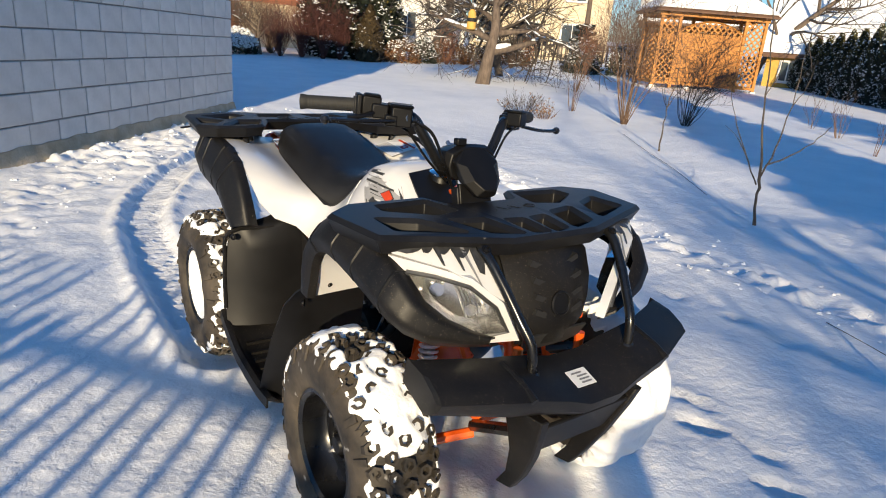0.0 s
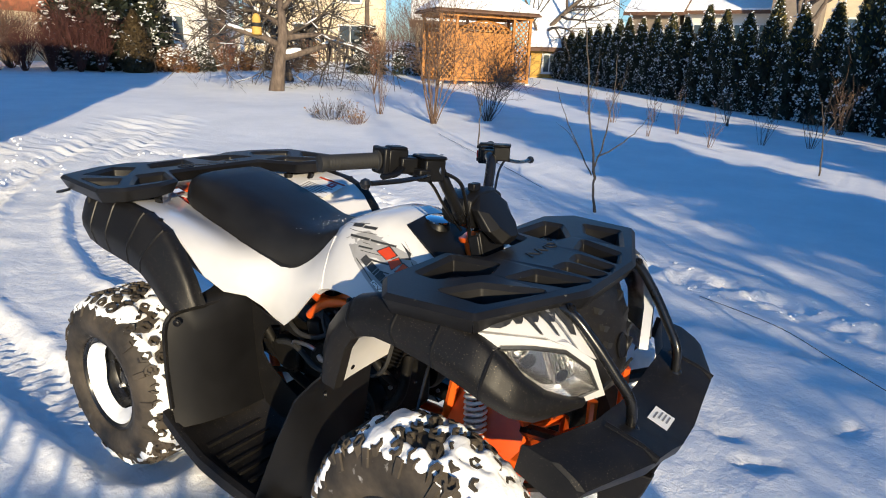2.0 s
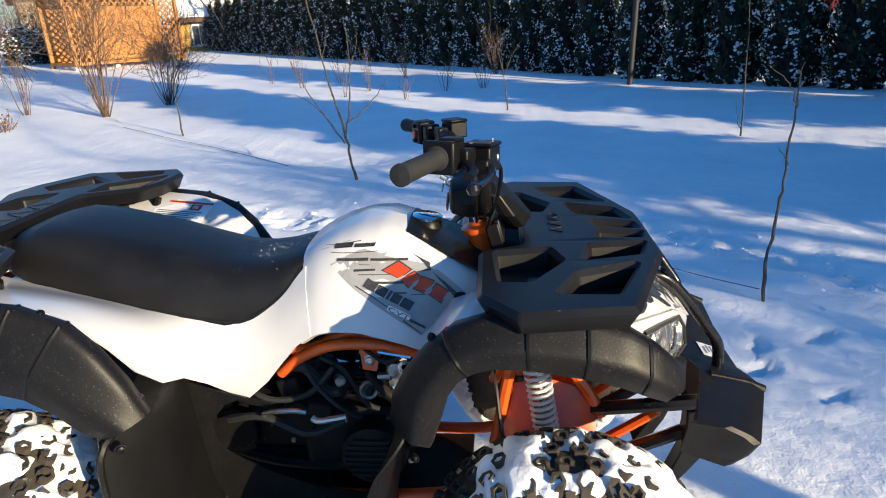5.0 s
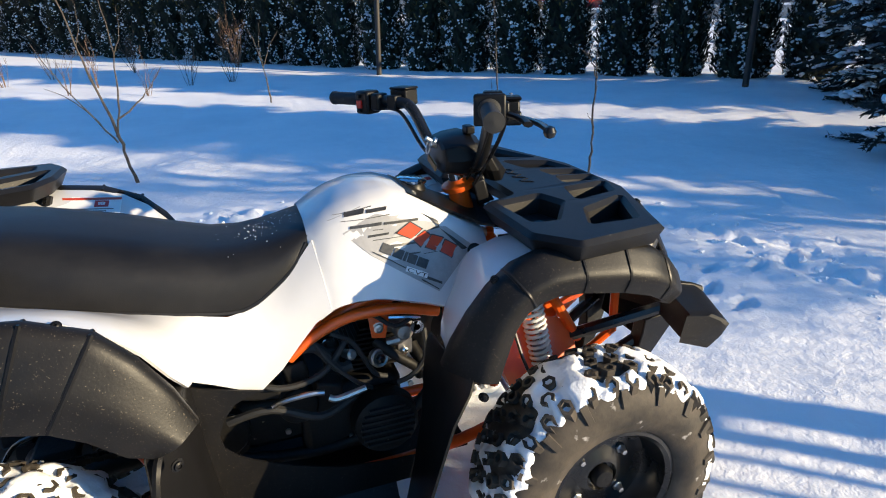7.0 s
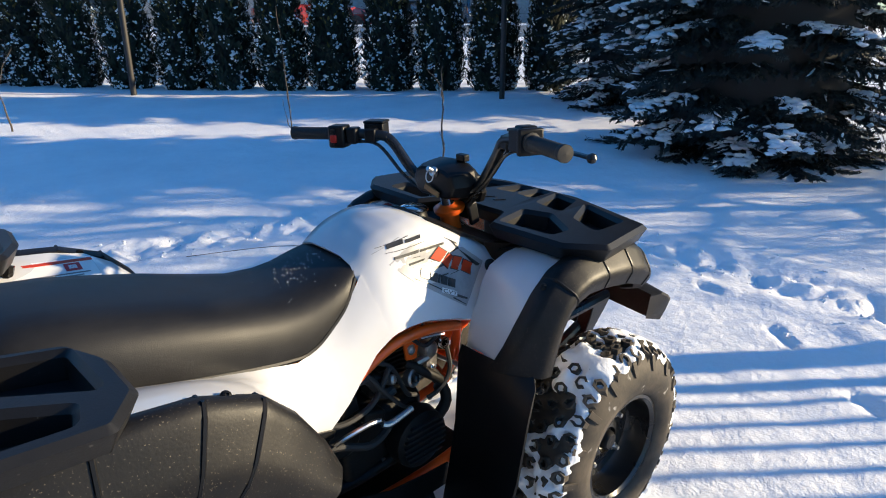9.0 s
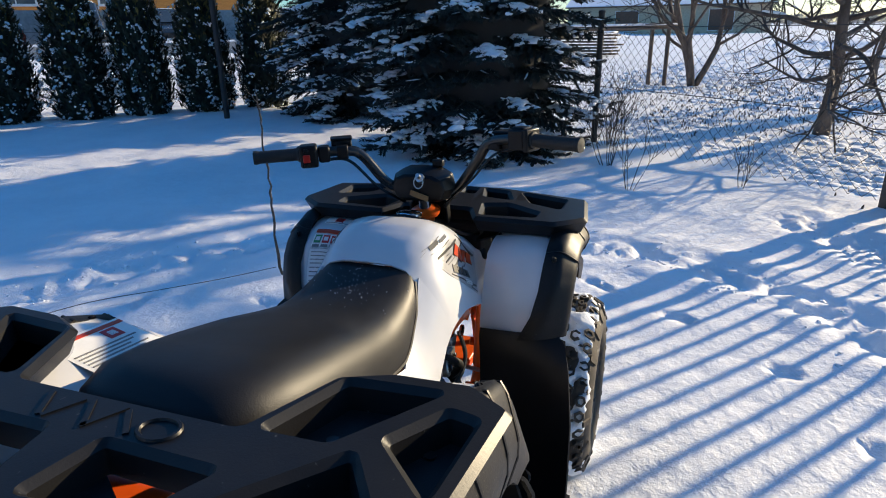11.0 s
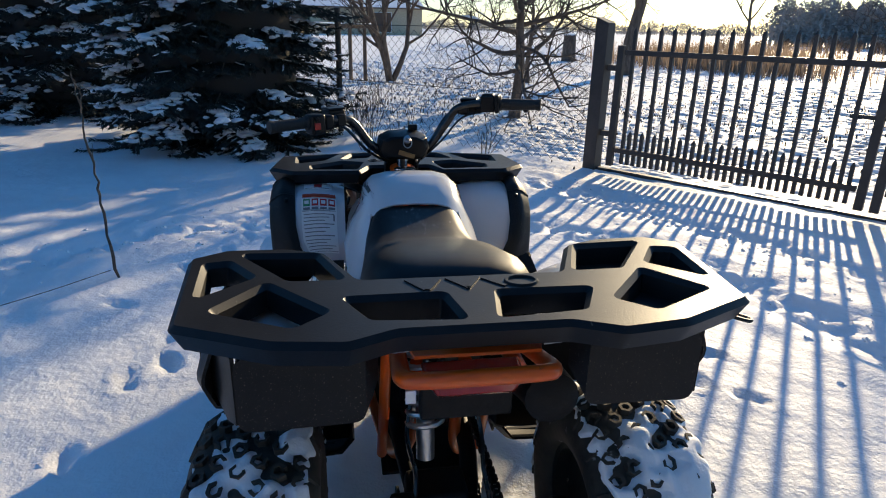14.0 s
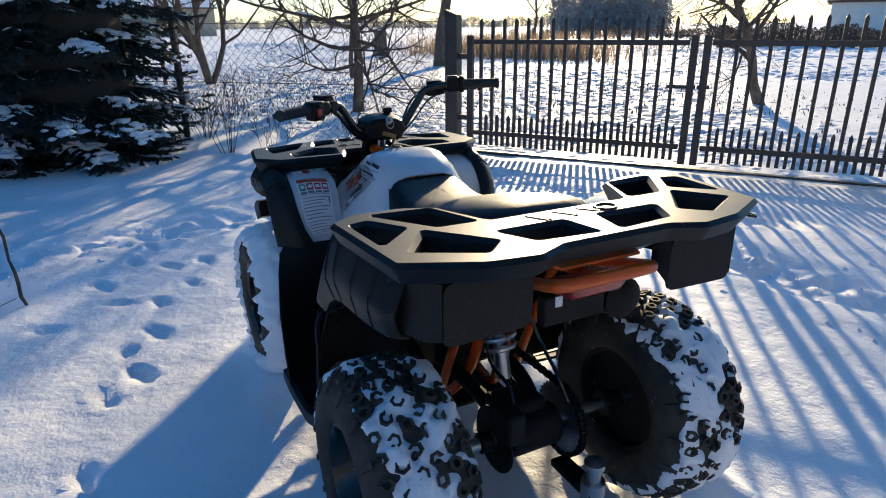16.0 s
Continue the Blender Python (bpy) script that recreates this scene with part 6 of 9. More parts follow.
# ---- seat ----
rings = []
for x, zt, w, zb in ((-0.625, 0.845, 0.11, 0.795), (-0.605, 0.868, 0.142, 0.782), (-0.55, 0.879, 0.162, 0.768), (-0.48, 0.870, 0.170, 0.750), (-0.42, 0.857, 0.170, 0.734),
                     (-0.32, 0.834, 0.167, 0.706), (-0.225, 0.806, 0.162, 0.684), (-0.15, 0.787, 0.156, 0.667), (-0.09, 0.784, 0.150, 0.668),
                     (-0.04, 0.790, 0.142, 0.696), (0.0, 0.799, 0.134, 0.728), (0.030, 0.806, 0.122, 0.760), (0.046, 0.808, 0.106, 0.790)):
    ring = []
    for a, b in ((0, 1.0), (0.40, 0.985), (0.66, 0.93), (0.84, 0.80), (0.95, 0.55), (1.0, 0.22), (0.995, 0.0)):
        ring.append((x, w * a, zb + (zt - zb) * b))
    full = ring + [(px, -py, pz) for px, py, pz in reversed(ring[1:])]
    rings.append(full)
seat = qpart("seat", MB().loft(rings), "seat", "black textured vinyl seat with specks of snow", angle=60)
for s in (1, -1):
    pts = [(x, s * (w - 0.002), zb + 0.007) for x, zt, w, zb in ((-0.605, 0, 0.142, 0.782), (-0.48, 0, 0.170, 0.750), (-0.32, 0, 0.167, 0.706), (-0.15, 0, 0.156, 0.667),
                                                            (-0.09, 0, 0.150, 0.668), (-0.04, 0, 0.142, 0.696), (0.0, 0, 0.134, 0.728), (0.036, 0, 0.118, 0.775))]
    qpart("piping", MB().tube(smooth_path(pts, 4), 0.005, 6), "seat", "", seat)

# ---- white bodywork ----
TANK = [  # x, top z, y of the shoulder, z and y of the lower edge
    (0.040, 0.815, 0.118, 0.640, 0.188), (0.075, 0.836, 0.130, 0.664, 0.192), (0.115, 0.853, 0.136, 0.670, 0.194), (0.165, 0.866, 0.138, 0.668, 0.194),
    (0.215, 0.868, 0.136, 0.654, 0.194), (0.260, 0.855, 0.132, 0.640, 0.193), (0.305, 0.832, 0.132, 0.622, 0.192), (0.355, 0.802, 0.136, 0.628, 0.188), (0.425, 0.764, 0.142, 0.672, 0.178)]


def tank_section(x):
    zt, ys, zl, yl = curve_at(TANK, x)
    k = max(0.0, min(1.0, (0.165 - x) / 0.125))
    pts = [(0.0, zt), (0.5 * ys, zt - 0.002), (0.80 * ys, zt - 0.012), (0.97 * ys, zt - 0.035), (lerp(1.05 * ys, lerp(0.97 * ys, yl, 0.46), k), lerp(zt, zl, 0.42)),
           (lerp(lerp(1.08 * ys, yl, 0.55), lerp(0.97 * ys, yl, 0.77), k), lerp(zt, zl, 0.70)), (yl, zl), (yl - 0.012, zl - 0.006)]
    return pts


def tank_y(x, z):
    """How far out the tank cover reaches at x and height z."""
    pts = tank_section(x)
    for (ya, za), (yb, zb) in zip(pts, pts[1:]):
        if zb <= z <= za:
            return lerp(ya, yb, (za - z) / max(1e-6, za - zb))
    return pts[-1][0]


rows = []
for k in range(27):
    x = lerp(0.040, 0.425, k / 26)
    sec = tank_section(x)
    rows.append([(x, -y, z) for y, z in reversed(sec)] + [(x, y, z) for y, z in sec[1:]])
tank = qpart("tank_cover", MB().sheet(rows, 0.005), "white", "white gloss tank cover with sports decals", angle=50)

SIDE = [  # seat edge (x, y, z) and outer edge (x, y, z)
    ((-0.735, 0.120, 0.792), (-0.735, 0.355, 0.812)), ((-0.62, 0.150, 0.780), (-0.62, 0.374, 0.822)),
    ((-0.50, 0.160, 0.758), (-0.50, 0.376, 0.828)), ((-0.42, 0.163, 0.738), (-0.42, 0.376, 0.818)), ((-0.36, 0.163, 0.722), (-0.355, 0.374, 0.800)),
    ((-0.305, 0.163, 0.706), (-0.305, 0.370, 0.768)), ((-0.265, 0.162, 0.697), (-0.262, 0.362, 0.722)), ((-0.230, 0.161, 0.688), (-0.232, 0.345, 0.665)),
    ((-0.200, 0.160, 0.681), (-0.215, 0.300, 0.612)), ((-0.170, 0.160, 0.674), (-0.215, 0.225, 0.578)), ((-0.135, 0.160, 0.667), (-0.180, 0.196, 0.546)),
    ((-0.105, 0.150, 0.668), (-0.135, 0.192, 0.522)), ((-0.075, 0.146, 0.678), (-0.092, 0.190, 0.508)), ((-0.045, 0.141, 0.697), (-0.045, 0.190, 0.548)),
    ((-0.015, 0.135, 0.722), (-0.005, 0.190, 0.596)), ((0.015, 0.129, 0.750), (0.030, 0.190, 0.635)), ((0.047, 0.1205, 0.787), (0.064, 0.1925, 0.660))]
rows = []
for a, b in SIDE:
    a, b = Vector(a), Vector(b)
    d = (b - a)
    n = Vector((0.0, -d.z, d.y)).normalized()
    if n.y < 0 and n.z < 0:
        n = -n
    bul = 0.10 * d.length if abs(d.y) < 0.12 else 0.02
    if a.x > -0.06:
        bul = lerp(0.012, 0.008, (a.x + 0.06) / 0.105)
    sag = -0.10 * abs(d.y) if abs(d.y) > 0.12 else 0.0
    row = []
    for k in range(9):
        t = k / 8
        p = a.lerp(b, t) + n * (bul * math.sin(math.pi * t)) + Vector((0, 0, sag * math.sin(math.pi * t) * (1 - t)))
        row.append(p)
    rows.append(row)
sm = MB().sheet(rows, 0.005)
side_l = both("side_cover", sm, "white", "white gloss side cover sweeping up to the rear fender", angle=60)[0]
# rear deck between the two sides, under the seat and rack
deck = MB().sheet([[(x, -0.12, 0.784), (x, 0, 0.790), (x, 0.12, 0.784)] for x in (-0.72, -0.66, -0.60)], 0.005)
qpart("tail_deck", deck, "white", "white panel behind the seat")

# ---- front fenders: white shoulder panels ----
FENDER = []
for x, z in ((0.258, 0.560), (0.260, 0.592), (0.270, 0.632), (0.292, 0.678), (0.325, 0.718), (0.366, 0.750), (0.420, 0.768), (0.500, 0.773), (0.600, 0.766), (0.680, 0.750)):
    lean = 0.036 * max(0.0, min(1.0, (0.745 - z) / 0.06))
    FENDER.append([(x + lean * (1 - t) + 0.012 * t * (z < 0.70), lerp(0.192, 0.352 - 0.55 * max(0.0, 0.640 - z), t), z + 0.010 * math.sin(math.pi * t) - 0.008 * (1 - t)) for t in (0, 0.08, 0.3, 0.55, 0.8, 1.0)])
fsh_l = both("fender_panel", MB().sheet(FENDER, 0.004), "white", "white gloss front fender panel", angle=60)[0]


def arch_round(t):
    """Share of the bulge across a flare, from its inner edge (0) to the lip (1)."""
    return max(0.0, 1.0 - abs(2 * t - 0.92) ** 6) if t > 0.46 else 1.0 - abs((0.46 - t) / 0.46) ** 5


def flare(stations, n=13, bulge=0.030, lip=0.020, up=0.70, out=0.9):
    """A fender flare: a rounded band from its inner edge over to the wheel arch, with a turned-in lip."""
    rows = []
    for (xa, za, ya), (xb, zb, yb) in stations:
        a, b = Vector((xa, ya, za)), Vector((xb, yb, zb))
        d = b - a
        outw = Vector((a.x - ARCH[0], 0, a.z - ARCH[1])).normalized()
        row = []
        for k in range(n):
            t = k / (n - 1)
            row.append(a + d * t + (outw * up + Vector((0, out, 0))) * (bulge * arch_round(t)))
        row.append(b + Vector((0, -lip, 0)) - outw * 0.004)
        rows.append(row)
    return MB().sheet(rows, 0.005)


def densify(st, m=3):
    out = []
    for (a, b), (c, d) in zip(st, st[1:]):
        for k in range(m):
            t = k / m
            out.append((tuple(lerp(p, q, t) for p, q in zip(a, c)), tuple(lerp(p, q, t) for p, q in zip(b, d))))
    out.append(st[-1])
    return out


ARCH = (0.56, 0.40)
st = [((0.256, 0.556, 0.300), (0.330, 0.556, 0.412)), ((0.266, 0.622, 0.332), (0.345, 0.602, 0.412)), ((0.294, 0.680, 0.344), (0.364, 0.662, 0.414)), ((0.334, 0.730, 0.346), (0.386, 0.694, 0.415)),
      ((0.382, 0.770, 0.348), (0.412, 0.710, 0.415)), ((0.435, 0.788, 0.350), (0.449, 0.719, 0.415)), ((0.505, 0.792, 0.352), (0.505, 0.716, 0.415)), ((0.600, 0.786, 0.352), (0.596, 0.700, 0.414)),
      ((0.665, 0.768, 0.350), (0.665, 0.678, 0.408)), ((0.712, 0.733, 0.344), (0.708, 0.654, 0.396)), ((0.745, 0.695, 0.330), (0.742, 0.630, 0.372)), ((0.770, 0.655, 0.285), (0.766, 0.603, 0.318)),
      ((0.790, 0.622, 0.225), (0.785, 0.590, 0.240)), ((0.805, 0.605, 0.175), (0.800, 0.586, 0.180))]
ff_l, ff_r = both("front_flare", flare(densify(st)), "plastic_dirty", "dusty black plastic front fender flare", angle=50)
# shallow bands moulded across the flare
for par, s in ((ff_l, 1), (ff_r, -1)):
    for i in (11, 18, 21, 26):
        (xa, za, ya), (xb, zb, yb) = densify(st)[i]
        pts = []
        for k in range(8):
            t = k / 7
            ow = Vector((xa - ARCH[0], 0, za - ARCH[1])).normalized()
            p = Vector((xa, ya, za)).lerp(Vector((xb, yb, zb)), t) + (ow * 0.70 + Vector((0, 0.9, 0))) * (0.030 * arch_round(t) + 0.0015)
            pts.append((p.x, p.y * s, p.z))
        qpart("rib", MB().tube(pts, 0.0042, 6), "plastic", "", par)
ARCH = (-0.55, 0.40)
st = [((-0.212, 0.592, 0.360), (-0.262, 0.572, 0.425)), ((-0.234, 0.662, 0.366), (-0.300, 0.590, 0.430)), ((-0.272, 0.730, 0.370), (-0.345, 0.632, 0.432)),
      ((-0.318, 0.782, 0.372), (-0.392, 0.660, 0.432)), ((-0.400, 0.816, 0.374), (-0.450, 0.674, 0.432)), ((-0.500, 0.828, 0.375), (-0.520, 0.682, 0.432)),
      ((-0.600, 0.824, 0.374), (-0.600, 0.690, 0.430)), ((-0.685, 0.812, 0.370), (-0.685, 0.698, 0.420)), ((-0.715, 0.808, 0.366), (-0.712, 0.700, 0.405))]
rf_l, rf_r = both("rear_flare", flare(densify(st), bulge=0.032, up=0.95, out=0.75), "plastic_dirty", "dusty black plastic rear fender flare", angle=50)
for par, s in ((rf_l, 1), (rf_r, -1)):
    for i in (9, 12, 16, 19):
        (xa, za, ya), (xb, zb, yb) = densify(st)[i]
        pts = []
        for k in range(8):
            t = k / 7
            ow = Vector((xa - ARCH[0], 0, za - ARCH[1])).normalized()
            p = Vector((xa, ya, za)).lerp(Vector((xb, yb, zb)), t) + (ow * 0.95 + Vector((0, 0.75, 0))) * (0.032 * arch_round(t) + 0.0015)
            pts.append((p.x, p.y * s, p.z))
        qpart("rib", MB().tube(pts, 0.0042, 6), "plastic", "", par)
# rear mud panels behind the wheels
plate = rounded([(0.172, 0.832), (0.172, 0.712), (0.358, 0.708), (0.358, 0.832)], 0.022, 4)
back = MB().loft([[(-0.800 + dx + 0.012 * (0.83 - z), y, z) for y, z in plate] for dx in (0.0, 0.006)])
back.sheet([[(x, 0.358 + 0.018 * k, z) for z in (0.832, 0.78, 0.722 if k == 0 else 0.712)] for k, x in enumerate((-0.797, -0.765, -0.72, -0.68))], 0.006)
back.sheet([[(x, 0.174 - 0.010 * k, z) for z in (0.825, 0.78, 0.728 + 0.02 * k)] for k, x in enumerate((-0.797, -0.785, -0.765))], 0.005)
both("mud_panel", back, "plastic_dirty", "black plastic panel closing the rear fender")
for s in (1, -1):
    for (x, y, z), ax in (((0.341, 0.371, 0.752), (-0.5, 1, 0.5)), ((0.718, 0.380, 0.712), (0.5, 1, 0.2)), ((-0.285, 0.384, 0.745), (0.4, 1, 0.4)),
                          ((-0.217, 0.372, 0.626), (0.6, 1, 0.1)), ((-0.36, 0.380, 0.803), (0.1, 0.8, 0.8)), ((-0.55, 0.380, 0.829), (0, 0.8, 0.8))):
        bolt((x, y * s, z), (ax[0], ax[1] * s, ax[2]), 0.0062)
    qpart("plug", MB().lathe([(0.0155, 0), (0.0155, 0.003), (0.012, 0.005), (0, 0.005)], (0.379, 0.178 * s, 0.735), (-0.15, s, 0.35), 16), "plastic")

# ---- footwells and splash guards ----
rows = []
for z, x, xo, yi, yo in ((0.572, 0.268, 0.290, 0.200, 0.398), (0.550, 0.258, 0.272, 0.200, 0.420), (0.500, 0.250, 0.232, 0.205, 0.438), (0.38, 0.238, 0.182, 0.21, 0.456),
                         (0.25, 0.215, 0.128, 0.21, 0.462), (0.16, 0.195, 0.088, 0.21, 0.462), (0.13, 0.18, 0.075, 0.22, 0.455)):
    rows.append([(lerp(x, xo, t ** 3), lerp(yi, yo, t), z) for t in (0, 0.25, 0.5, 0.75, 0.92, 1.0)])
both("front_splash_guard", MB().sheet(rows, 0.005), "plastic", "black plastic splash guard behind the front wheel", angle=50)
rows = []
for z, x, yi, yo in ((0.640, -0.228, 0.175, 0.20), (0.600, -0.226, 0.182, 0.300), (0.572, -0.225, 0.186, 0.425), (0.50, -0.222, 0.19, 0.445), (0.40, -0.215, 0.192, 0.452), (0.30, -0.205, 0.195, 0.455), (0.24, -0.19, 0.20, 0.455)):
    rows.append([(x - 0.055 * t ** 3, lerp(yi, yo, t), z) for t in (0, 0.25, 0.5, 0.75, 0.92, 1.0)])
both("rear_splash_guard", MB().sheet(rows, 0.005), "plastic", "black plastic guard before the rear wheel", angle=50)
for s in (1, -1):
    qpart("guard_rib", MB().tube(smooth_path([(-0.222, 0.19 * s, 0.655), (-0.228, 0.192 * s, 0.60), (-0.238, 0.30 * s, 0.575), (-0.262, 0.435 * s, 0.565), (-0.272, 0.452 * s, 0.46), (-0.255, 0.458 * s, 0.30)], 4), 0.007, 6), "plastic_dirty")
    bolt((-0.235, 0.432 * s, 0.575 - 0.02), (0.6, 0.8 * s, 0), 0.008)
    bolt((0.303, 0.408 * s, 0.530), (-0.6, 0.8 * s, 0), 0.0075)
# side skirt under the white cover, cut away round the engine
skirt = [(-0.238, 0.560), (-0.205, 0.545), (-0.150, 0.528), (-0.090, 0.512), (-0.118, 0.507), (-0.148, 0.494), (-0.172, 0.465), (-0.186, 0.428), (-0.181, 0.396), (-0.160, 0.372),
         (-0.130, 0.352), (-0.05, 0.312), (0.042, 0.278), (0.15, 0.264), (0.22, 0.260), (0.22, 0.200), (-0.16, 0.200), (-0.225, 0.330)]
both("side_skirt", MB().loft([[(x, 0.1975 + dy, z) for x, z in skirt] for dy in (0.0, 0.005)]), "plastic_dirty", "black plastic skirt cut away round the engine", smooth=False)
# white lining of the front wheel arch
rows = []
for z, x in ((0.553, 0.306), (0.600, 0.320), (0.650, 0.343), (0.690, 0.372), (0.715, 0.405)):
    rows.append([(x + 0.012 * t * t, lerp(0.205, 0.388, t), z) for t in (0, 0.25, 0.5, 0.75, 1.0)])
both("arch_lining", MB().sheet(rows, 0.004), "white", "white plastic lining inside the front wheel arch", angle=50)
for s in (1, -1):
    bolt((0.318, 0.345 * s, 0.580), (1, 0, -0.3), 0.007)
# the footboard dips towards the front guard, with a thick outer lip
BOARD = [(-0.290, 0.262), (-0.225, 0.222), (-0.13, 0.180), (-0.03, 0.166), (0.08, 0.158), (0.17, 0.165)]
rows = [[(x, y, zb + dz) for y, dz in ((0.19, 0.045), (0.22, 0.006), (0.34, 0.0), (0.43, 0.0), (0.452, 0.020), (0.464, 0.018), (0.466, -0.012))] for x, zb in BOARD]
fb = both("footboard", MB().sheet(rows, 0.006), "plastic_dirty", "black plastic footboard", angle=50)
for par, s in zip(fb, (1, -1)):
    for k in range(6):
        x = -0.16 + 0.045 * k
        qpart("tread_bar", MB().box((x, 0.33 * s, curve_at(BOARD, x)[0] + 0.006), (0.010, 0.18, 0.010)), "plastic_dirty", "", par)

# ---- tubular frame ----
for s in (1, -1):
    y = 0.105 * s
    qpart("frame_tube", MB().tube(smooth_path([(-0.66, y, 0.70), (-0.40, y, 0.690), (-0.18, y, 0.66), (0.02, y * 1.35, 0.600), (0.14, y * 1.25, 0.640), (0.30, y * 1.1, 0.640), (0.42, y * 0.7, 0.70)], 6), 0.016, 10), "orange", "orange painted frame tube")
    qpart("frame_tube", MB().tube(smooth_path([(0.44, y * 0.8, 0.69), (0.52, y * 1.0, 0.52), (0.54, y * 1.1, 0.32), (0.44, y * 1.1, 0.22), (0.15, y * 1.3, 0.20), (-0.20, y * 0.9, 0.20), (-0.34, y * 0.5, 0.34), (-0.44, y * 0.5, 0.60)], 6), 0.015, 10), "orange", "orange painted frame tube")
    qpart("frame_tube", MB().tube([(-0.62, 0.116 * s, 0.735), (-0.50, 0.118 * s, 0.695), (-0.465, 0.118 * s, 0.640), (-0.30, 0.122 * s, 0.265)], 0.0125, 10), "orange", "orange painted tail strut")
    qpart("engine_bracket", MB().sheet([[(0.145, y * 1.2, 0.62), (0.205, y * 1.2, 0.63)], [(0.152, y * 1.25, 0.545), (0.182, y * 1.25, 0.54)]], 0.006), "orange")
    bolt((0.168, 0.130 * s, 0.565), (0, s, 0), 0.011, material="steel")
head = MB().tube([(0.408, 0, 0.825), (0.470, 0, 0.56)], 0.024, 14)
head.lathe([(0.022, -0.075), (0.022, -0.012), (0.038, -0.008), (0.041, -0.002), (0.041, 0.004), (0.030, 0.008), (0.018, 0.016)], (0.412, 0, 0.832), (-0.23, 0, 0.97), 24)
qpart("steering_head", head, "orange", "orange painted steering head")
qpart("steering_stem", MB().tube([(0.408, 0, 0.84), (0.398, 0, 0.893)], 0.018, 12), "chrome")
qpart("front_subframe", MB().box((0.585, 0, 0.52), (0.10, 0.20, 0.07)), "orange", "orange painted upper front subframe", bevel=0.006)
qpart("front_subframe", MB().box((0.60, 0, 0.30), (0.16, 0.18, 0.035)), "orange", "orange painted lower front subframe", bevel=0.006)
for s in (1, -1):
    tower = MB().sheet([[(0.50, 0.10 * s, 0.53), (0.515, 0.12 * s, 0.60), (0.515, 0.140 * s, 0.665)], [(0.60, 0.10 * s, 0.50), (0.575, 0.12 * s, 0.57), (0.555, 0.140 * s, 0.660)]], 0.008)
    qpart("tower_plate", tower, "orange", "orange gusset plate of the shock tower")
    qpart("tower_brace", MB().tube([(0.545, 0.142 * s, 0.650), (0.68, 0.125 * s, 0.43)], 0.013, 8), "orange")
    plate = MB().sheet([[(0.47, 0.115 * s, 0.50), (0.46, 0.15 * s, 0.40), (0.47, 0.20 * s, 0.36)], [(0.56, 0.125 * s, 0.52), (0.56, 0.17 * s, 0.43), (0.56, 0.23 * s, 0.385)], [(0.66, 0.115 * s, 0.48), (0.66, 0.15 * s, 0.40), (0.64, 0.20 * s, 0.37)]], 0.010)
    qpart("arm_mount", plate, "orange", "orange pressed suspension mount")
    bolt((0.60, 0.215 * s, 0.420), (0.3, s, 0.5), 0.012, material="steel")
    clevis = MB().box((0.585, 0.215 * s, 0.355), (0.075, 0.020, 0.075), Matrix.Rotation(0.4, 3, "Y"))
    clevis.box((0.585, 0.170 * s, 0.355), (0.075, 0.020, 0.075), Matrix.Rotation(0.4, 3, "Y"))
    clevis.tube([(0.622, 0.235 * s, 0.372), (0.622, 0.155 * s, 0.372)], 0.024, 14)
    qpart("shock_clevis", clevis, "orange", "orange cast clevis at the foot of the shock absorber", bevel=0.005)
    bolt((0.622, 0.236 * s, 0.372), (0, s, 0), 0.012, material="steel")
    qpart("tower_brace", MB().tube([(0.495, 0.142 * s, 0.650), (0.44, 0.14 * s, 0.36)], 0.013, 8), "orange")
for s in (1, -1):
    qpart("subframe_stay", MB().tube([(0.64, 0.10 * s, 0.52), (0.78, 0.11 * s, 0.60)], 0.012, 8), "orange")
    qpart("subframe_stay", MB().tube([(0.64, 0.09 * s, 0.30), (0.80, 0.10 * s, 0.42), (0.80, 0.10 * s, 0.56)], 0.012, 8), "orange")

for s in (1, -1):
    qpart("frame_tube", MB().tube(smooth_path([(-0.03, 0.150 * s, 0.545), (0.02, 0.160 * s, 0.588), (0.085, 0.163 * s, 0.618), (0.145, 0.163 * s, 0.625), (0.215, 0.160 * s, 0.619), (0.30, 0.150 * s, 0.592)], 5), 0.0125, 10), "orange", "orange painted frame tube")

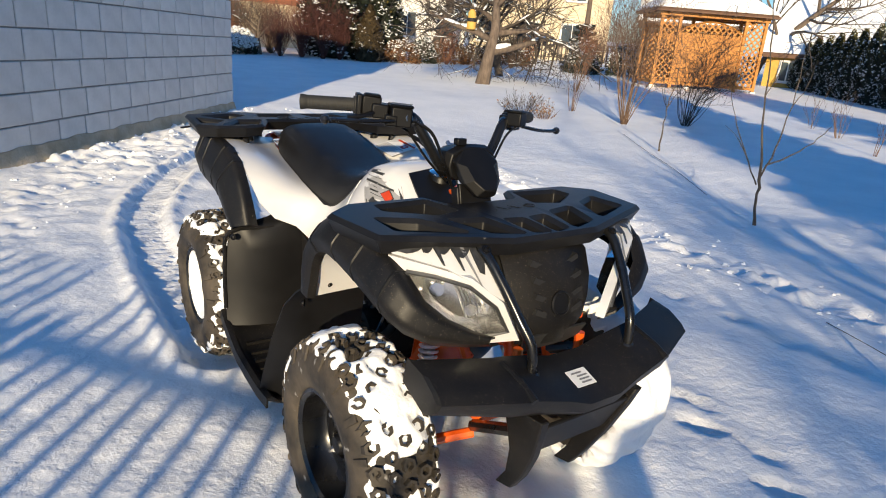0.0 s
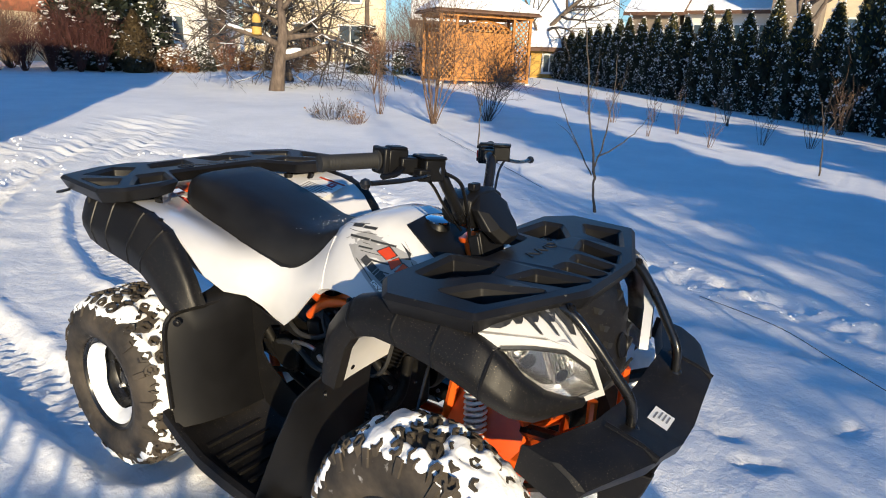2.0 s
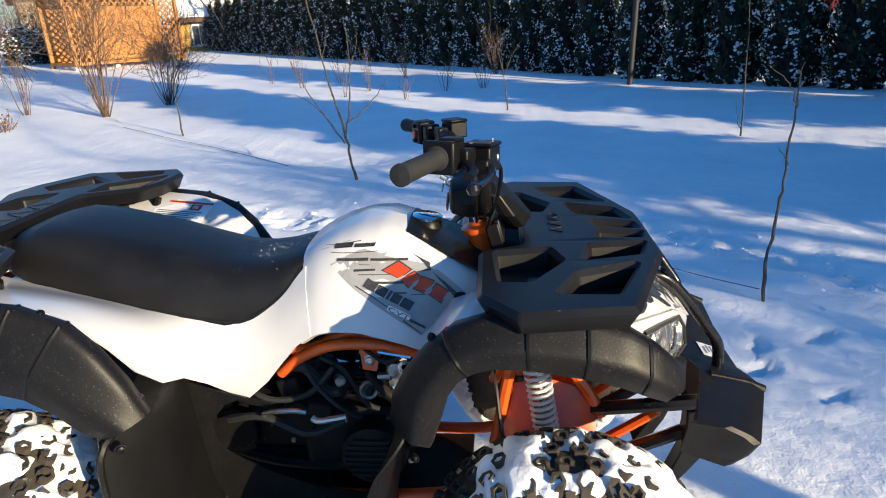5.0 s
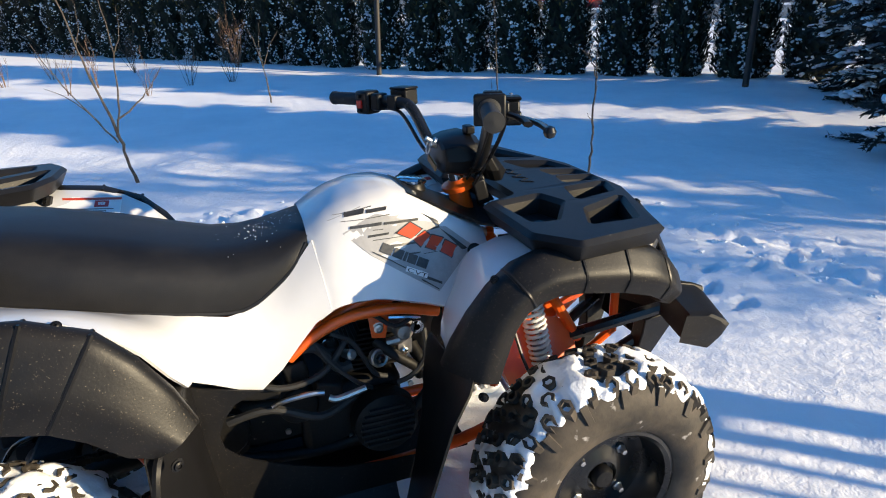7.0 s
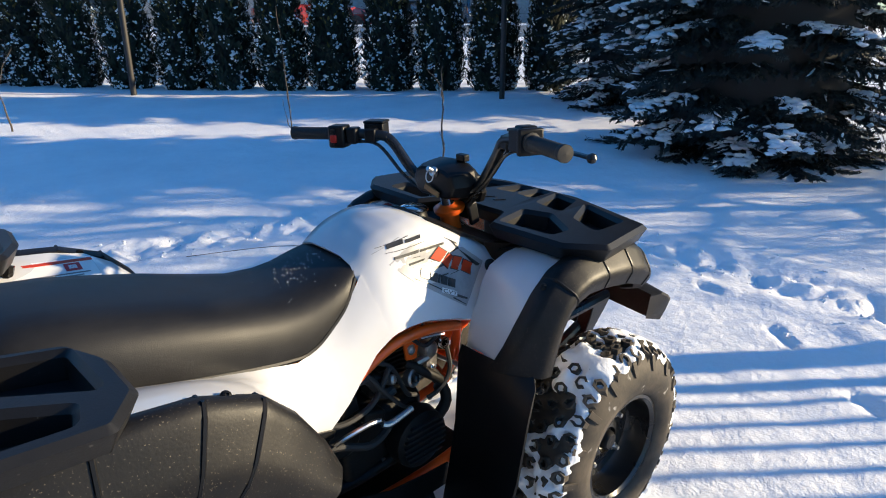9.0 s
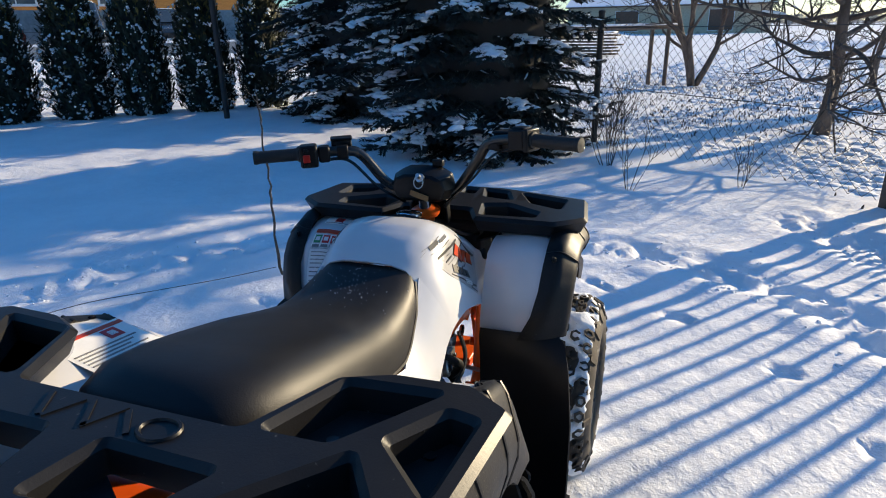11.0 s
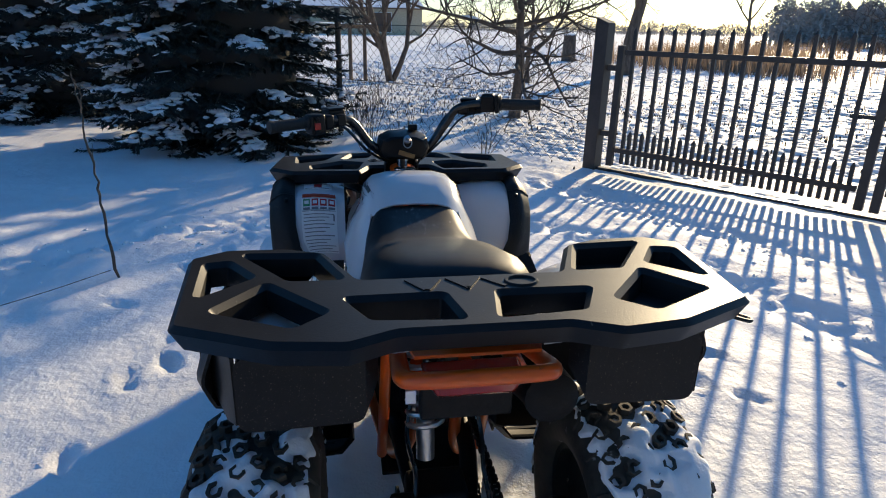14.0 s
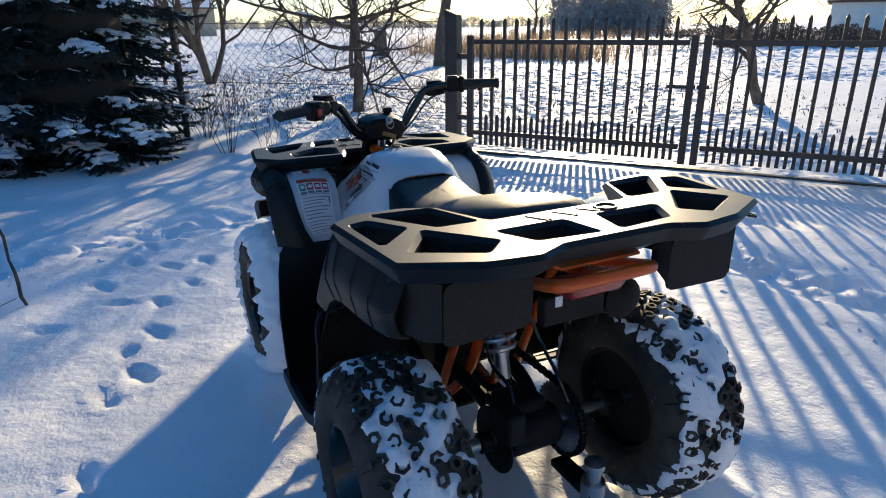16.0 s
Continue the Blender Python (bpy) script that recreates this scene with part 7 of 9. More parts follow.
# ---- front suspension ----
for s in (1, -1):
    for x0, zt in ((0.50, 0.40), (0.64, 0.40)):
        qpart("upper_arm", MB().tube([(x0, 0.10 * s, zt), (0.57, 0.33 * s, 0.345)], 0.013, 8), "orange")
    for x0 in (0.48, 0.66):
        qpart("lower_arm", MB().tube([(x0, 0.09 * s, 0.25), (0.57, 0.33 * s, 0.215)], 0.014, 8), "orange")
    top, bot = Vector((0.520, 0.140 * s, 0.640)), Vector((0.572, 0.192 * s, 0.300))
    shock = qpart("shock_absorber", MB().tube([bot, bot.lerp(top, 0.5)], 0.017, 12), "steel", "coil-over shock absorber with pale spring")
    qpart("shock_rod", MB().tube([bot.lerp(top, 0.45), top], 0.008, 8), "chrome", "", shock)
    ax = (top - bot).normalized()
    u = ax.orthogonal().normalized()
    w = ax.cross(u)
    coil = [bot.lerp(top, 0.22 + 0.72 * k / 180) + (u * math.cos(k * 2 * math.pi / 10) + w * math.sin(k * 2 * math.pi / 10)) * 0.0255 for k in range(181)]
    qpart("spring", MB().tube(coil, 0.0043, 6), "label", "pale grey coil spring", shock)
    qpart("shock_eye", MB().lathe([(0.014, -0.02), (0.014, 0.02)], top + ax * 0.01, (1, 0, 0), 12), "steel", "", shock)
    tower = MB().tube([(0.44, 0.10 * s, 0.50), (0.51, 0.125 * s, 0.645), (0.60, 0.10 * s, 0.54)], 0.013, 8)
    tower.tube([(0.485, 0.140 * s, 0.652), (0.560, 0.140 * s, 0.652)], 0.012, 8)
    qpart("shock_tower", tower, "orange")
    qpart("knuckle", MB().tube([(0.57, 0.345 * s, 0.19), (0.57, 0.350 * s, 0.37)], [0.018, 0.022], 10), "engine")
    qpart("brake_disc", MB().lathe([(0.03, 0), (0.085, 0), (0.085, 0.005), (0.03, 0.005)], (0.57, 0.352 * s, 0.278), (0, s, 0), 28), "steel")
    qpart("brake_caliper", MB().box((0.505, 0.352 * s, 0.345), (0.055, 0.045, 0.07)), "orange", "orange brake caliper", bevel=0.006)
    qpart("tie_rod", MB().tube([(0.50, 0.05 * s, 0.31), (0.49, 0.335 * s, 0.285)], 0.007, 8), "steel")
    qpart("brake_hose", MB().tube(smooth_path([(0.40, 0.10 * s, 0.66), (0.44, 0.20 * s, 0.60), (0.46, 0.28 * s, 0.48), (0.50, 0.345 * s, 0.40)], 5), 0.004, 6), "tube")


# ---- wheels ----
def wheel(center, radius, width, rim_r, side, label, seed, snow_face, rim_snow=False):
    """Tyre with ring-shaped lugs, a pressed rim and packed snow. side: +1 where its outer face looks to the left."""
    r = random.Random(seed)
    cx, cy, cz = center
    h = width / 2
    ax = (0, side, 0)
    holder = new("wheel")
    holder.parent = quad
    holder.empty_display_size = 0.05
    holder["label"] = label
    base = radius - 0.016
    prof = [(rim_r + 0.004, -h * 0.72), (rim_r + 0.012, -h * 0.92), (lerp(rim_r, base, 0.40), -h * 1.02), (base - 0.045, -h * 0.98), (base - 0.013, -h * 0.82), (base, -h * 0.45),
            (base + 0.002, 0), (base, h * 0.45), (base - 0.013, h * 0.82), (base - 0.045, h * 0.98), (lerp(rim_r, base, 0.40), h * 1.02), (rim_r + 0.012, h * 0.92), (rim_r + 0.004, h * 0.72)]
    mb = MB()
    n = 48
    o = Vector(center)
    vs, fs = [], []
    for q, (rad, off) in enumerate(prof):
        for j in range(n):
            a = 2 * math.pi * j / n
            vs.append((cx + rad * math.cos(a), cy + side * off, cz + rad * math.sin(a)))
    for q in range(len(prof) - 1):
        for j in range(n):
            a, b = q * n + j, q * n + (j + 1) % n
            fs.append((a, b, b + n, a + n))
    mb.add(vs, fs)
    tyre = part("tyre", mb, M["rubber"], holder, "knobbly black tyre with packed snow", angle=60)
    lug_mb = MB()
    rows = 6 if width > 0.21 else 5
    count = 34
    for row in range(rows):
        off = (row - (rows - 1) / 2) / ((rows - 1) / 2) * h * 0.74
        for k in range(count):
            a0 = 2 * math.pi * (k + 0.5 * (row % 2)) / count + r.uniform(-0.02, 0.02)
            edge = abs(off) > h * 0.6
            br = base - (0.007 if edge else 0.002)
            su, sv = 0.0150 * r.uniform(0.9, 1.1), 0.0150 * r.uniform(0.9, 1.1)
            gap = r.choice((0, 1, 2, 3, 4, 5, 9, 9, 9))
            poly = [(math.cos(t), math.sin(t)) for t in [math.pi / 6 + math.pi / 3 * q for q in range(6)]]
            tilt = 0.35 * (1 if row % 2 else -1) + r.uniform(-0.25, 0.25)
            for q in range(6):
                if q == gap:
                    continue
                pts = []
                for f, (u, v) in ((1.0, poly[q]), (1.0, poly[(q + 1) % 6]), (0.58, poly[(q + 1) % 6]), (0.58, poly[q])):
                    uu = (u * math.cos(tilt) - v * math.sin(tilt)) * f * su
                    vv = (u * math.sin(tilt) + v * math.cos(tilt)) * f * sv
                    pts.append((uu, vv))
                vs = []
                for hh in (-0.006, 0.0165):
                    for uu, vv in pts:
                        a = a0 + uu / base
                        y = off + vv
                        drop = 0.0 if abs(y) < h * 0.62 else (abs(y) - h * 0.62) * 0.60
                        rad = br + hh - drop
                        vs.append((cx + rad * math.cos(a), cy + side * y, cz + rad * math.sin(a)))
                lug_mb.add(vs, [(4, 5, 6, 7), (0, 4, 7, 3), (1, 2, 6, 5), (0, 1, 5, 4), (2, 3, 7, 6)])
    # shoulder blocks that reach down the side wall
    for k in range(count // 2):
        for sg in (-1, 1):
            a0 = 2 * math.pi * (k + 0.25) / (count // 2)
            vs = []
            for da, (rad, off) in ((-1, (base - 0.012, 0.84)), (1, (base - 0.012, 0.84)), (1, (base - 0.046, 0.98)), (-1, (base - 0.046, 0.98)),
                                   (-0.8, (base - 0.009, 0.88)), (0.8, (base - 0.009, 0.88)), (0.8, (base - 0.044, 1.02)), (-0.8, (base - 0.044, 1.02))):
                a = a0 + da * 0.010 / base
                vs.append((cx + rad * math.cos(a), cy + side * sg * off * h, cz + rad * math.sin(a)))
            lug_mb.add(vs, [(4, 5, 6, 7), (0, 4, 7, 3), (1, 2, 6, 5), (0, 1, 5, 4), (2, 3, 7, 6)])
    part("tread", raw_mesh("tread", lug_mb.v, lug_mb.f, M["rubber"]), None, tyre, "ring-shaped rubber lugs")["kind"] = "stuff"
    # packed snow between the lugs, uneven, thick in patches
    vs, fs = [], []
    nu, nv = 280, 41
    ph = r.uniform(0, 40)
    wall = [(0.0, base + 0.002, 0.0), (0.45, base, 0.45 * h), (0.82, base - 0.013, 0.82 * h), (1.12, base - 0.045, 0.98 * h), (1.5, base - 0.085, 1.02 * h)]

    def vn(u, v):
        return float(vnoise(np.array([u + ph]), np.array([v + ph]))[0])
    for i in range(nu):
        a = 2 * math.pi * i / nu
        arc = a * radius
        ends = [(1.04 if snow_face > 2 else 0.86) + 0.40 * (vn(arc * 9, 50 + 9 * q) - 0.5) + 0.28 * (vn(arc * 38, 20 + 9 * q) - 0.5) + 0.16 * (vn(arc * 95, 70 + 9 * q) - 0.5) for q in (0, 1)]
        for j in range(nv):
            t = lerp(-1, 1, j / (nv - 1))
            q = abs(t) * ends[t > 0]
            rad, y = curve_at(wall, min(q, 1.5))
            y = math.copysign(y, t)
            nz = vn(arc * 17, y * 17) * 0.62 + vn(arc * 34, y * 36) * 0.42
            upper = 0.5 + 0.5 * math.sin(a)
            patch = 0.45 * vn(arc * 7 + 90, y * 9) + 0.60 * vn(arc * 19 + 60, y * 22) + 0.38 * vn(arc * 44 + 30, y * 47)
            if snow_face > 2:
                lift = 0.030 * (0.5 + nz) - 0.002
            else:
                lift = max(-0.007, min(0.0175, 0.003 + 0.060 * (patch - 0.76 + 0.055 * (snow_face - 1.0) * (0.4 + upper))))
            if q > 0.80:
                lift = max(lift, 0.003 + 0.010 * nz)
            lift = -0.004 if abs(t) > 0.999 else lift
            side_k = min(1.0, max(0.0, (q - 0.6) / 0.5))
            rad, y = rad + lift * (1 - side_k), y + math.copysign(lift * side_k, t)
            vs.append((cx + rad * math.cos(a), cy + side * y, cz + rad * math.sin(a)))
    for i in range(nu):
        for j in range(nv - 1):
            a, b = i * nv + j, ((i + 1) % nu) * nv + j
            fs.append((a, b, b + 1, a + 1))
    part("packed_snow", raw_mesh("packed_snow", vs, fs, M["snow_soft"], True), None, tyre, "white snow packed between the lugs")["kind"] = "stuff"
    # pressed steel rim
    rp = [(rim_r + 0.006, h * 0.80), (rim_r + 0.008, h * 0.86), (rim_r, h * 0.88), (rim_r - 0.008, h * 0.80), (rim_r - 0.012, h * 0.30), (rim_r - 0.020, h * 0.16), (rim_r - 0.040, h * 0.12),
          (0.075, h * 0.20), (0.060, h * 0.24), (0.045, h * 0.34), (0.036, h * 0.36), (0.034, h * 0.24), (0.0, h * 0.24)]
    rim = part("rim", MB().lathe(rp, center, ax, 40, cap=False), M["tube"], holder, "black pressed steel rim")
    inner = [(rim_r + 0.006, -h * 0.78), (rim_r - 0.006, -h * 0.75), (rim_r - 0.012, -h * 0.50), (rim_r - 0.030, -h * 0.44), (0.07, -h * 0.40), (0.0, -h * 0.38)]
    part("rim_barrel", MB().lathe(inner, center, ax, 40, cap=False), M["engine"], rim)
    for k in range(4):
        a = math.pi / 4 + k * math.pi / 2
        p = Vector((cx + 0.072 * math.cos(a), cy + side * h * 0.17, cz + 0.072 * math.sin(a)))
        part("wheel_nut", MB().lathe([(0.0115, 0), (0.0115, 0.010), (0.008, 0.013), (0.006, 0.024), (0, 0.025)], p, ax, 6), M["steel"], rim)
    part("hub_cap", MB().lathe([(0.026, 0), (0.026, 0.010), (0.020, 0.018), (0.010, 0.020), (0, 0.018)], (cx, cy + side * h * 0.30, cz), ax, 20), M["plastic"], rim)
    # snow blown into the rim's dish
    sm = MB()
    rings = []
    for k in range(33):
        a = math.pi * (0.35 + 1.95 * k / 32)
        wob = 0.5 + 0.5 * math.sin(3 * a + seed)
        r0, r1 = rim_r - 0.010, rim_r - 0.022 - (0.006 + 0.022 * wob * wob)
        z0, z1 = h * 0.82, h * 0.50
        rings.append([(cx + rr * math.cos(a), cy + side * yy, cz + rr * math.sin(a)) for rr, yy in ((r0, z0), (lerp(r0, r1, 0.6), lerp(z0, z1, 0.35)), (r1, z1), (r0, z1))])
    sm.loft(rings)
    if rim_snow:
        part("rim_snow", sm, M["snow_soft"], rim, "snow caked inside the rim")
    return holder


wheel((0.570, -0.390, 0.271), 0.276, 0.195, 0.138, -1, "front wheel with knobbly snow-packed tyre", 3, 1.9)
wheel((0.570, 0.390, 0.271), 0.276, 0.195, 0.138, 1, "front wheel with thickly snow-caked tyre", 4, 3.2)
wheel((-0.565, -0.378, 0.274), 0.280, 0.240, 0.140, -1, "rear wheel with snow caked in its rim", 5, 1.75, True)
wheel((-0.565, 0.378, 0.274), 0.280, 0.240, 0.140, 1, "rear wheel with wide knobbly tyre", 6, 1.5)

# ---- handlebar ----
bar_pts = [(0.205, 0.392, 1.000), (0.268, 0.285, 1.004), (0.322, 0.195, 1.006), (0.352, 0.158, 0.992), (0.378, 0.098, 0.915), (0.392, 0.035, 0.893),
           (0.398, -0.030, 0.893), (0.426, -0.084, 0.895), (0.424, -0.146, 0.980), (0.412, -0.186, 1.030), (0.368, -0.280, 1.048), (0.315, -0.425, 1.050)]
bar = qpart("handlebar", MB().tube(smooth_path(bar_pts, 7), 0.0135, 12), "tube", "black steel handlebar")


def grip(a, b):
    a, b = Vector(a), Vector(b)
    ax = (b - a).normalized()
    ln = (b - a).length
    prof = [(0.0, -0.004), (0.0175, -0.002), (0.018, 0.004)]
    k = 0.012
    while k < ln - 0.012:
        prof += [(0.0165, k), (0.0158, k + 0.0025), (0.0165, k + 0.005)]
        k += 0.0065
    prof += [(0.021, ln - 0.008), (0.021, ln), (0.014, ln + 0.002)]
    qpart("grip", MB().lathe(prof, a, ax, 18), "grip", "black ribbed rubber grip", bar)


grip((0.205, 0.392, 1.000), (0.266, 0.288, 1.004))
grip((0.315, -0.425, 1.050), (0.360, -0.302, 1.049))


def frame_of(p, q):
    """A turn whose x runs from p to q and whose z stays up."""
    d = (Vector(q) - Vector(p)).normalized()
    s = Vector((0, 0, 1)).cross(d).normalized()
    return Matrix((d, s, d.cross(s))).transposed()


RL, RR_ = frame_of((0.318, 0.195, 1.008), (0.205, 0.392, 1.0)), frame_of((0.410, -0.186, 1.035), (0.315, -0.425, 1.05))
sw = MB().box((0.268, 0.268, 1.000), (0.046, 0.046, 0.058), RL)
sw.box((0.290, 0.235, 1.003), (0.03, 0.038, 0.042), RL)
lsw = qpart("switch_housing", sw, "plastic", "black switch housing on the bar", bar, bevel=0.006)
qpart("kill_switch", MB().box((0.246, 0.262, 0.996), (0.018, 0.012, 0.020), RL), "red", "red kill switch button", lsw, bevel=0.002)
for dz in (0.018, -0.018):
    qpart("switch_button", MB().box((0.244, 0.262, 0.998 + dz), (0.012, 0.010, 0.010), RL), "plastic", "", lsw, bevel=0.002)
mc = MB().box((0.350, 0.215, 1.013), (0.054, 0.044, 0.038), RL)
mc.box((0.350, 0.215, 1.035), (0.058, 0.048, 0.007), RL)
mc.box((0.325, 0.20, 1.004), (0.03, 0.04, 0.035), RL)
qpart("brake_master", mc, "plastic", "black brake fluid reservoir", bar, bevel=0.005)
th = MB().box((0.372, -0.272, 1.048), (0.046, 0.048, 0.050), RR_)
th.box((0.362, -0.300, 1.049), (0.014, 0.058, 0.056), RR_)
th.box((0.398, -0.262, 1.040), (0.040, 0.036, 0.034), RR_)
th.box((0.380, -0.272, 1.074), (0.038, 0.036, 0.008), RR_)
tho = qpart("throttle_housing", th, "plastic", "black thumb throttle housing", bar, bevel=0.004)
qpart("thumb_lever", MB().tube(smooth_path([(0.405, -0.285, 1.036), (0.418, -0.318, 1.030), (0.412, -0.352, 1.027)], 4), 0.009, 8, flat=0.6), "plastic", "", tho)
rs = MB().box((0.430, -0.222, 1.030), (0.050, 0.050, 0.046), RR_)
rs.box((0.430, -0.222, 1.056), (0.056, 0.056, 0.008), RR_)
rs.box((0.412, -0.200, 1.028), (0.034, 0.034, 0.032), RR_)
rs.box((0.432, -0.250, 1.022), (0.030, 0.030, 0.026), RR_)
res = qpart("brake_master", rs, "plastic", "black brake fluid reservoir", bar, bevel=0.004)
qpart("sight_glass", MB().lathe([(0.012, 0), (0.012, 0.003), (0.008, 0.004), (0, 0.003)], (0.452, -0.212, 1.030), (0.93, 0.36, 0), 18), "steel", "", res)
qpart("hose_bolt", MB().lathe([(0.008, 0), (0.008, 0.010), (0.005, 0.013), (0, 0.013)], (0.440, -0.196, 1.022), (0.3, 0.95, 0), 8), "tube", "", res)
for dx, dy in ((0.018, 0.018), (-0.018, -0.018)):
    qpart("cap_screw", MB().lathe([(0.0035, 0), (0.0035, 0.002), (0, 0.002)], (0.430 + dx, -0.222 + dy, 1.060), (0, 0, 1), 8), "steel", "", res)


def lever(pts, ball):
    lv = qpart("brake_lever", MB().tube(smooth_path(pts, 5), 0.0075, 8, flat=0.7), "tube", "black brake lever", bar)
    qpart("lever_ball", MB().lathe([(0.001, -0.011), (0.008, -0.008), (0.0115, 0), (0.008, 0.008), (0.001, 0.011)], ball, (0, 0, 1), 12), "tube", "", lv)


lever([(0.440, -0.232, 1.022), (0.448, -0.280, 1.022), (0.444, -0.340, 1.022), (0.427, -0.400, 1.023)], (0.422, -0.412, 1.023))
lever([(0.365, 0.225, 0.995), (0.365, 0.280, 0.985), (0.360, 0.330, 0.980), (0.358, 0.365, 0.980)], (0.357, 0.372, 0.980))
pod = MB()
rings = []
for t, w, zt, zb in ((0.0, 0.062, 0.938, 0.880), (0.06, 0.074, 0.944, 0.874), (0.40, 0.086, 0.952, 0.868), (0.80, 0.084, 0.956, 0.866), (1.0, 0.074, 0.950, 0.868)):
    x = 0.354 + 0.088 * t
    rings.append([(x, w * a, lerp(zb, zt, b)) for a, b in ((0, 1.04), (0.55, 1.0), (0.90, 0.84), (1, 0.45), (0.86, 0.10), (0.6, 0.0), (0, 0), (-0.6, 0.0), (-0.86, 0.10), (-1, 0.45), (-0.90, 0.84), (-0.55, 1.0))])
pod.loft(rings)
podp = qpart("handlebar_pod", pod, "plastic", "black handlebar pod", bar, angle=25, bevel=0.003)
# faceted visor whose face slopes forward and down
rings = []
for x, zc, k in ((0.438, 0.905, 0.94), (0.452, 0.904, 1.0), (0.470, 0.902, 0.97), (0.486, 0.900, 0.62)):
    rings.append([(x + 0.030 * (0.905 - z) / 0.05, y * k, zc + (z - 0.905) * k) for y, z in
                  ((0, 0.957), (0.034, 0.955), (0.070, 0.922), (0.060, 0.872), (0.030, 0.838), (0, 0.834), (-0.030, 0.838), (-0.060, 0.872), (-0.070, 0.922), (-0.034, 0.955))])
qpart("pod_visor", MB().loft(rings), "plastic", "smooth black visor in front of the bars", bar, angle=22, bevel=0.003)
qpart("visor_hook", MB().box((0.425, -0.035, 0.966), (0.020, 0.030, 0.018)), "plastic", "", bar, bevel=0.003)
for y in (0.035, -0.035):
    qpart("bar_clamp", MB().box((0.394, y, 0.893), (0.045, 0.028, 0.036)), "tube", "", bar, bevel=0.004)
key = MB().lathe([(0.012, 0), (0.012, 0.012), (0.006, 0.013), (0.006, 0.03)], (0.358, -0.010, 0.934), (-0.8, 0, 0.5), 14)
ring = [(0.338 + 0.004 * math.sin(a), -0.010 + 0.013 * math.cos(a), 0.930 + 0.015 * math.sin(a)) for a in [k * math.pi / 8 for k in range(17)]]
key.tube(ring, 0.0016, 6, cap=False)
qpart("ignition_key", key, "steel", "key with ring in the ignition lock", podp)
tag = MB().box((0.346, -0.008, 0.892), (0.004, 0.052, 0.014), Matrix.Rotation(0.3, 3, "X"))
qpart("key_tag", tag, "leaf_dry", "small brown key tag", podp)
for pts, rad in (([(0.365, 0.205, 0.995), (0.375, 0.160, 0.970), (0.396, 0.105, 0.905), (0.42, 0.05, 0.86)], 0.0035),
                 ([(0.440, -0.190, 1.022), (0.462, -0.150, 0.995), (0.455, -0.108, 0.930), (0.43, -0.05, 0.84)], 0.0045),
                 ([(0.398, -0.25, 1.02), (0.408, -0.19, 0.995), (0.412, -0.130, 0.925), (0.41, -0.06, 0.86)], 0.0035),
                 ([(0.29, 0.24, 0.985), (0.330, 0.185, 0.980), (0.362, 0.118, 0.905), (0.39, 0.05, 0.86)], 0.0045)):
    qpart("cable", MB().tube(smooth_path(pts, 6), rad, 6), "tube", "", bar)
# pod, cap and dash in front of the tank
dash = MB().sheet([[(0.262, -0.085, 0.850), (0.262, 0, 0.862), (0.262, 0.085, 0.850)], [(0.33, -0.10, 0.815), (0.33, 0, 0.826), (0.33, 0.10, 0.815)], [(0.42, -0.12, 0.77), (0.42, 0, 0.78), (0.42, 0.12, 0.77)], [(0.50, -0.13, 0.75), (0.50, 0, 0.755), (0.50, 0.13, 0.75)]], 0.006)
guide = MB().box((0.458, 0.0, 0.828), (0.014, 0.100, 0.066), Matrix.Rotation(-0.25, 3, "Y"))
guide.box((0.448, 0.050, 0.822), (0.030, 0.012, 0.060), Matrix.Rotation(-0.25, 3, "Y"))
guide.box((0.448, -0.050, 0.822), (0.030, 0.012, 0.060), Matrix.Rotation(-0.25, 3, "Y"))
qpart("cable_guide", guide, "plastic", "black cable guide before the steering head", bevel=0.004)
qpart("dash_cover", dash, "plastic", "black plastic cover before the tank", angle=60)
cap = qpart("fuel_cap", MB().lathe([(0.034, -0.03), (0.034, 0.002), (0.031, 0.006), (0.031, 0.018), (0.026, 0.022), (0.0, 0.023)], (0.296, 0.002, 0.838), (0.12, 0, 1), 28), "plastic", "black fuel cap with chromed rim")
qpart("cap_rim", MB().lathe([(0.032, 0.014), (0.0345, 0.015), (0.0345, 0.020), (0.028, 0.0235)], (0.296, 0.002, 0.838), (0.12, 0, 1), 28), "chrome", "", cap)
inner = MB().sheet([[(x, y, z) for y, z in ((0.13, 0.74), (0.20, 0.765), (0.26, 0.770))] for x in (0.455, 0.50, 0.56)], 0.005)
both("inner_cover", inner, "plastic", "black inner cover under the front rack")

# ---- nose: mask, headlights, guard bars and bumper ----
mask = []
for z, x, w in ((0.790, 0.735, 0.125), (0.755, 0.775, 0.132), (0.700, 0.802, 0.128), (0.650, 0.815, 0.118), (0.600, 0.818, 0.105), (0.560, 0.805, 0.09)):
    mask.append([(x - 0.030 * abs(a) ** 2, w * a, z) for a in (-1, -0.7, -0.35, 0, 0.35, 0.7, 1)])
mk = qpart("nose_mask", MB().sheet(mask, 0.006), "plastic_dirty", "black plastic nose mask with cooling slots", angle=60)
for k in range(4):
    z = 0.745 - 0.035 * k
    for s in (1, -1):
        mx_ = curve_at([(-0.790, 0.735), (-0.755, 0.775), (-0.700, 0.802), (-0.650, 0.815), (-0.600, 0.818), (-0.560, 0.805)], -z)[0]
        qpart("cooling_slot", MB().box((mx_ - 0.0085, 0.050 * s, z), (0.016, 0.050, 0.013), Matrix.Rotation(0.4 * s, 3, "X")), "dark", "", mk)
qpart("badge", MB().lathe([(0.030, 0), (0.030, 0.003), (0.026, 0.005), (0.024, 0.002), (0, 0.002)], (0.815, 0, 0.66), (1, 0, 0.2), 24), "plastic", "", mk)
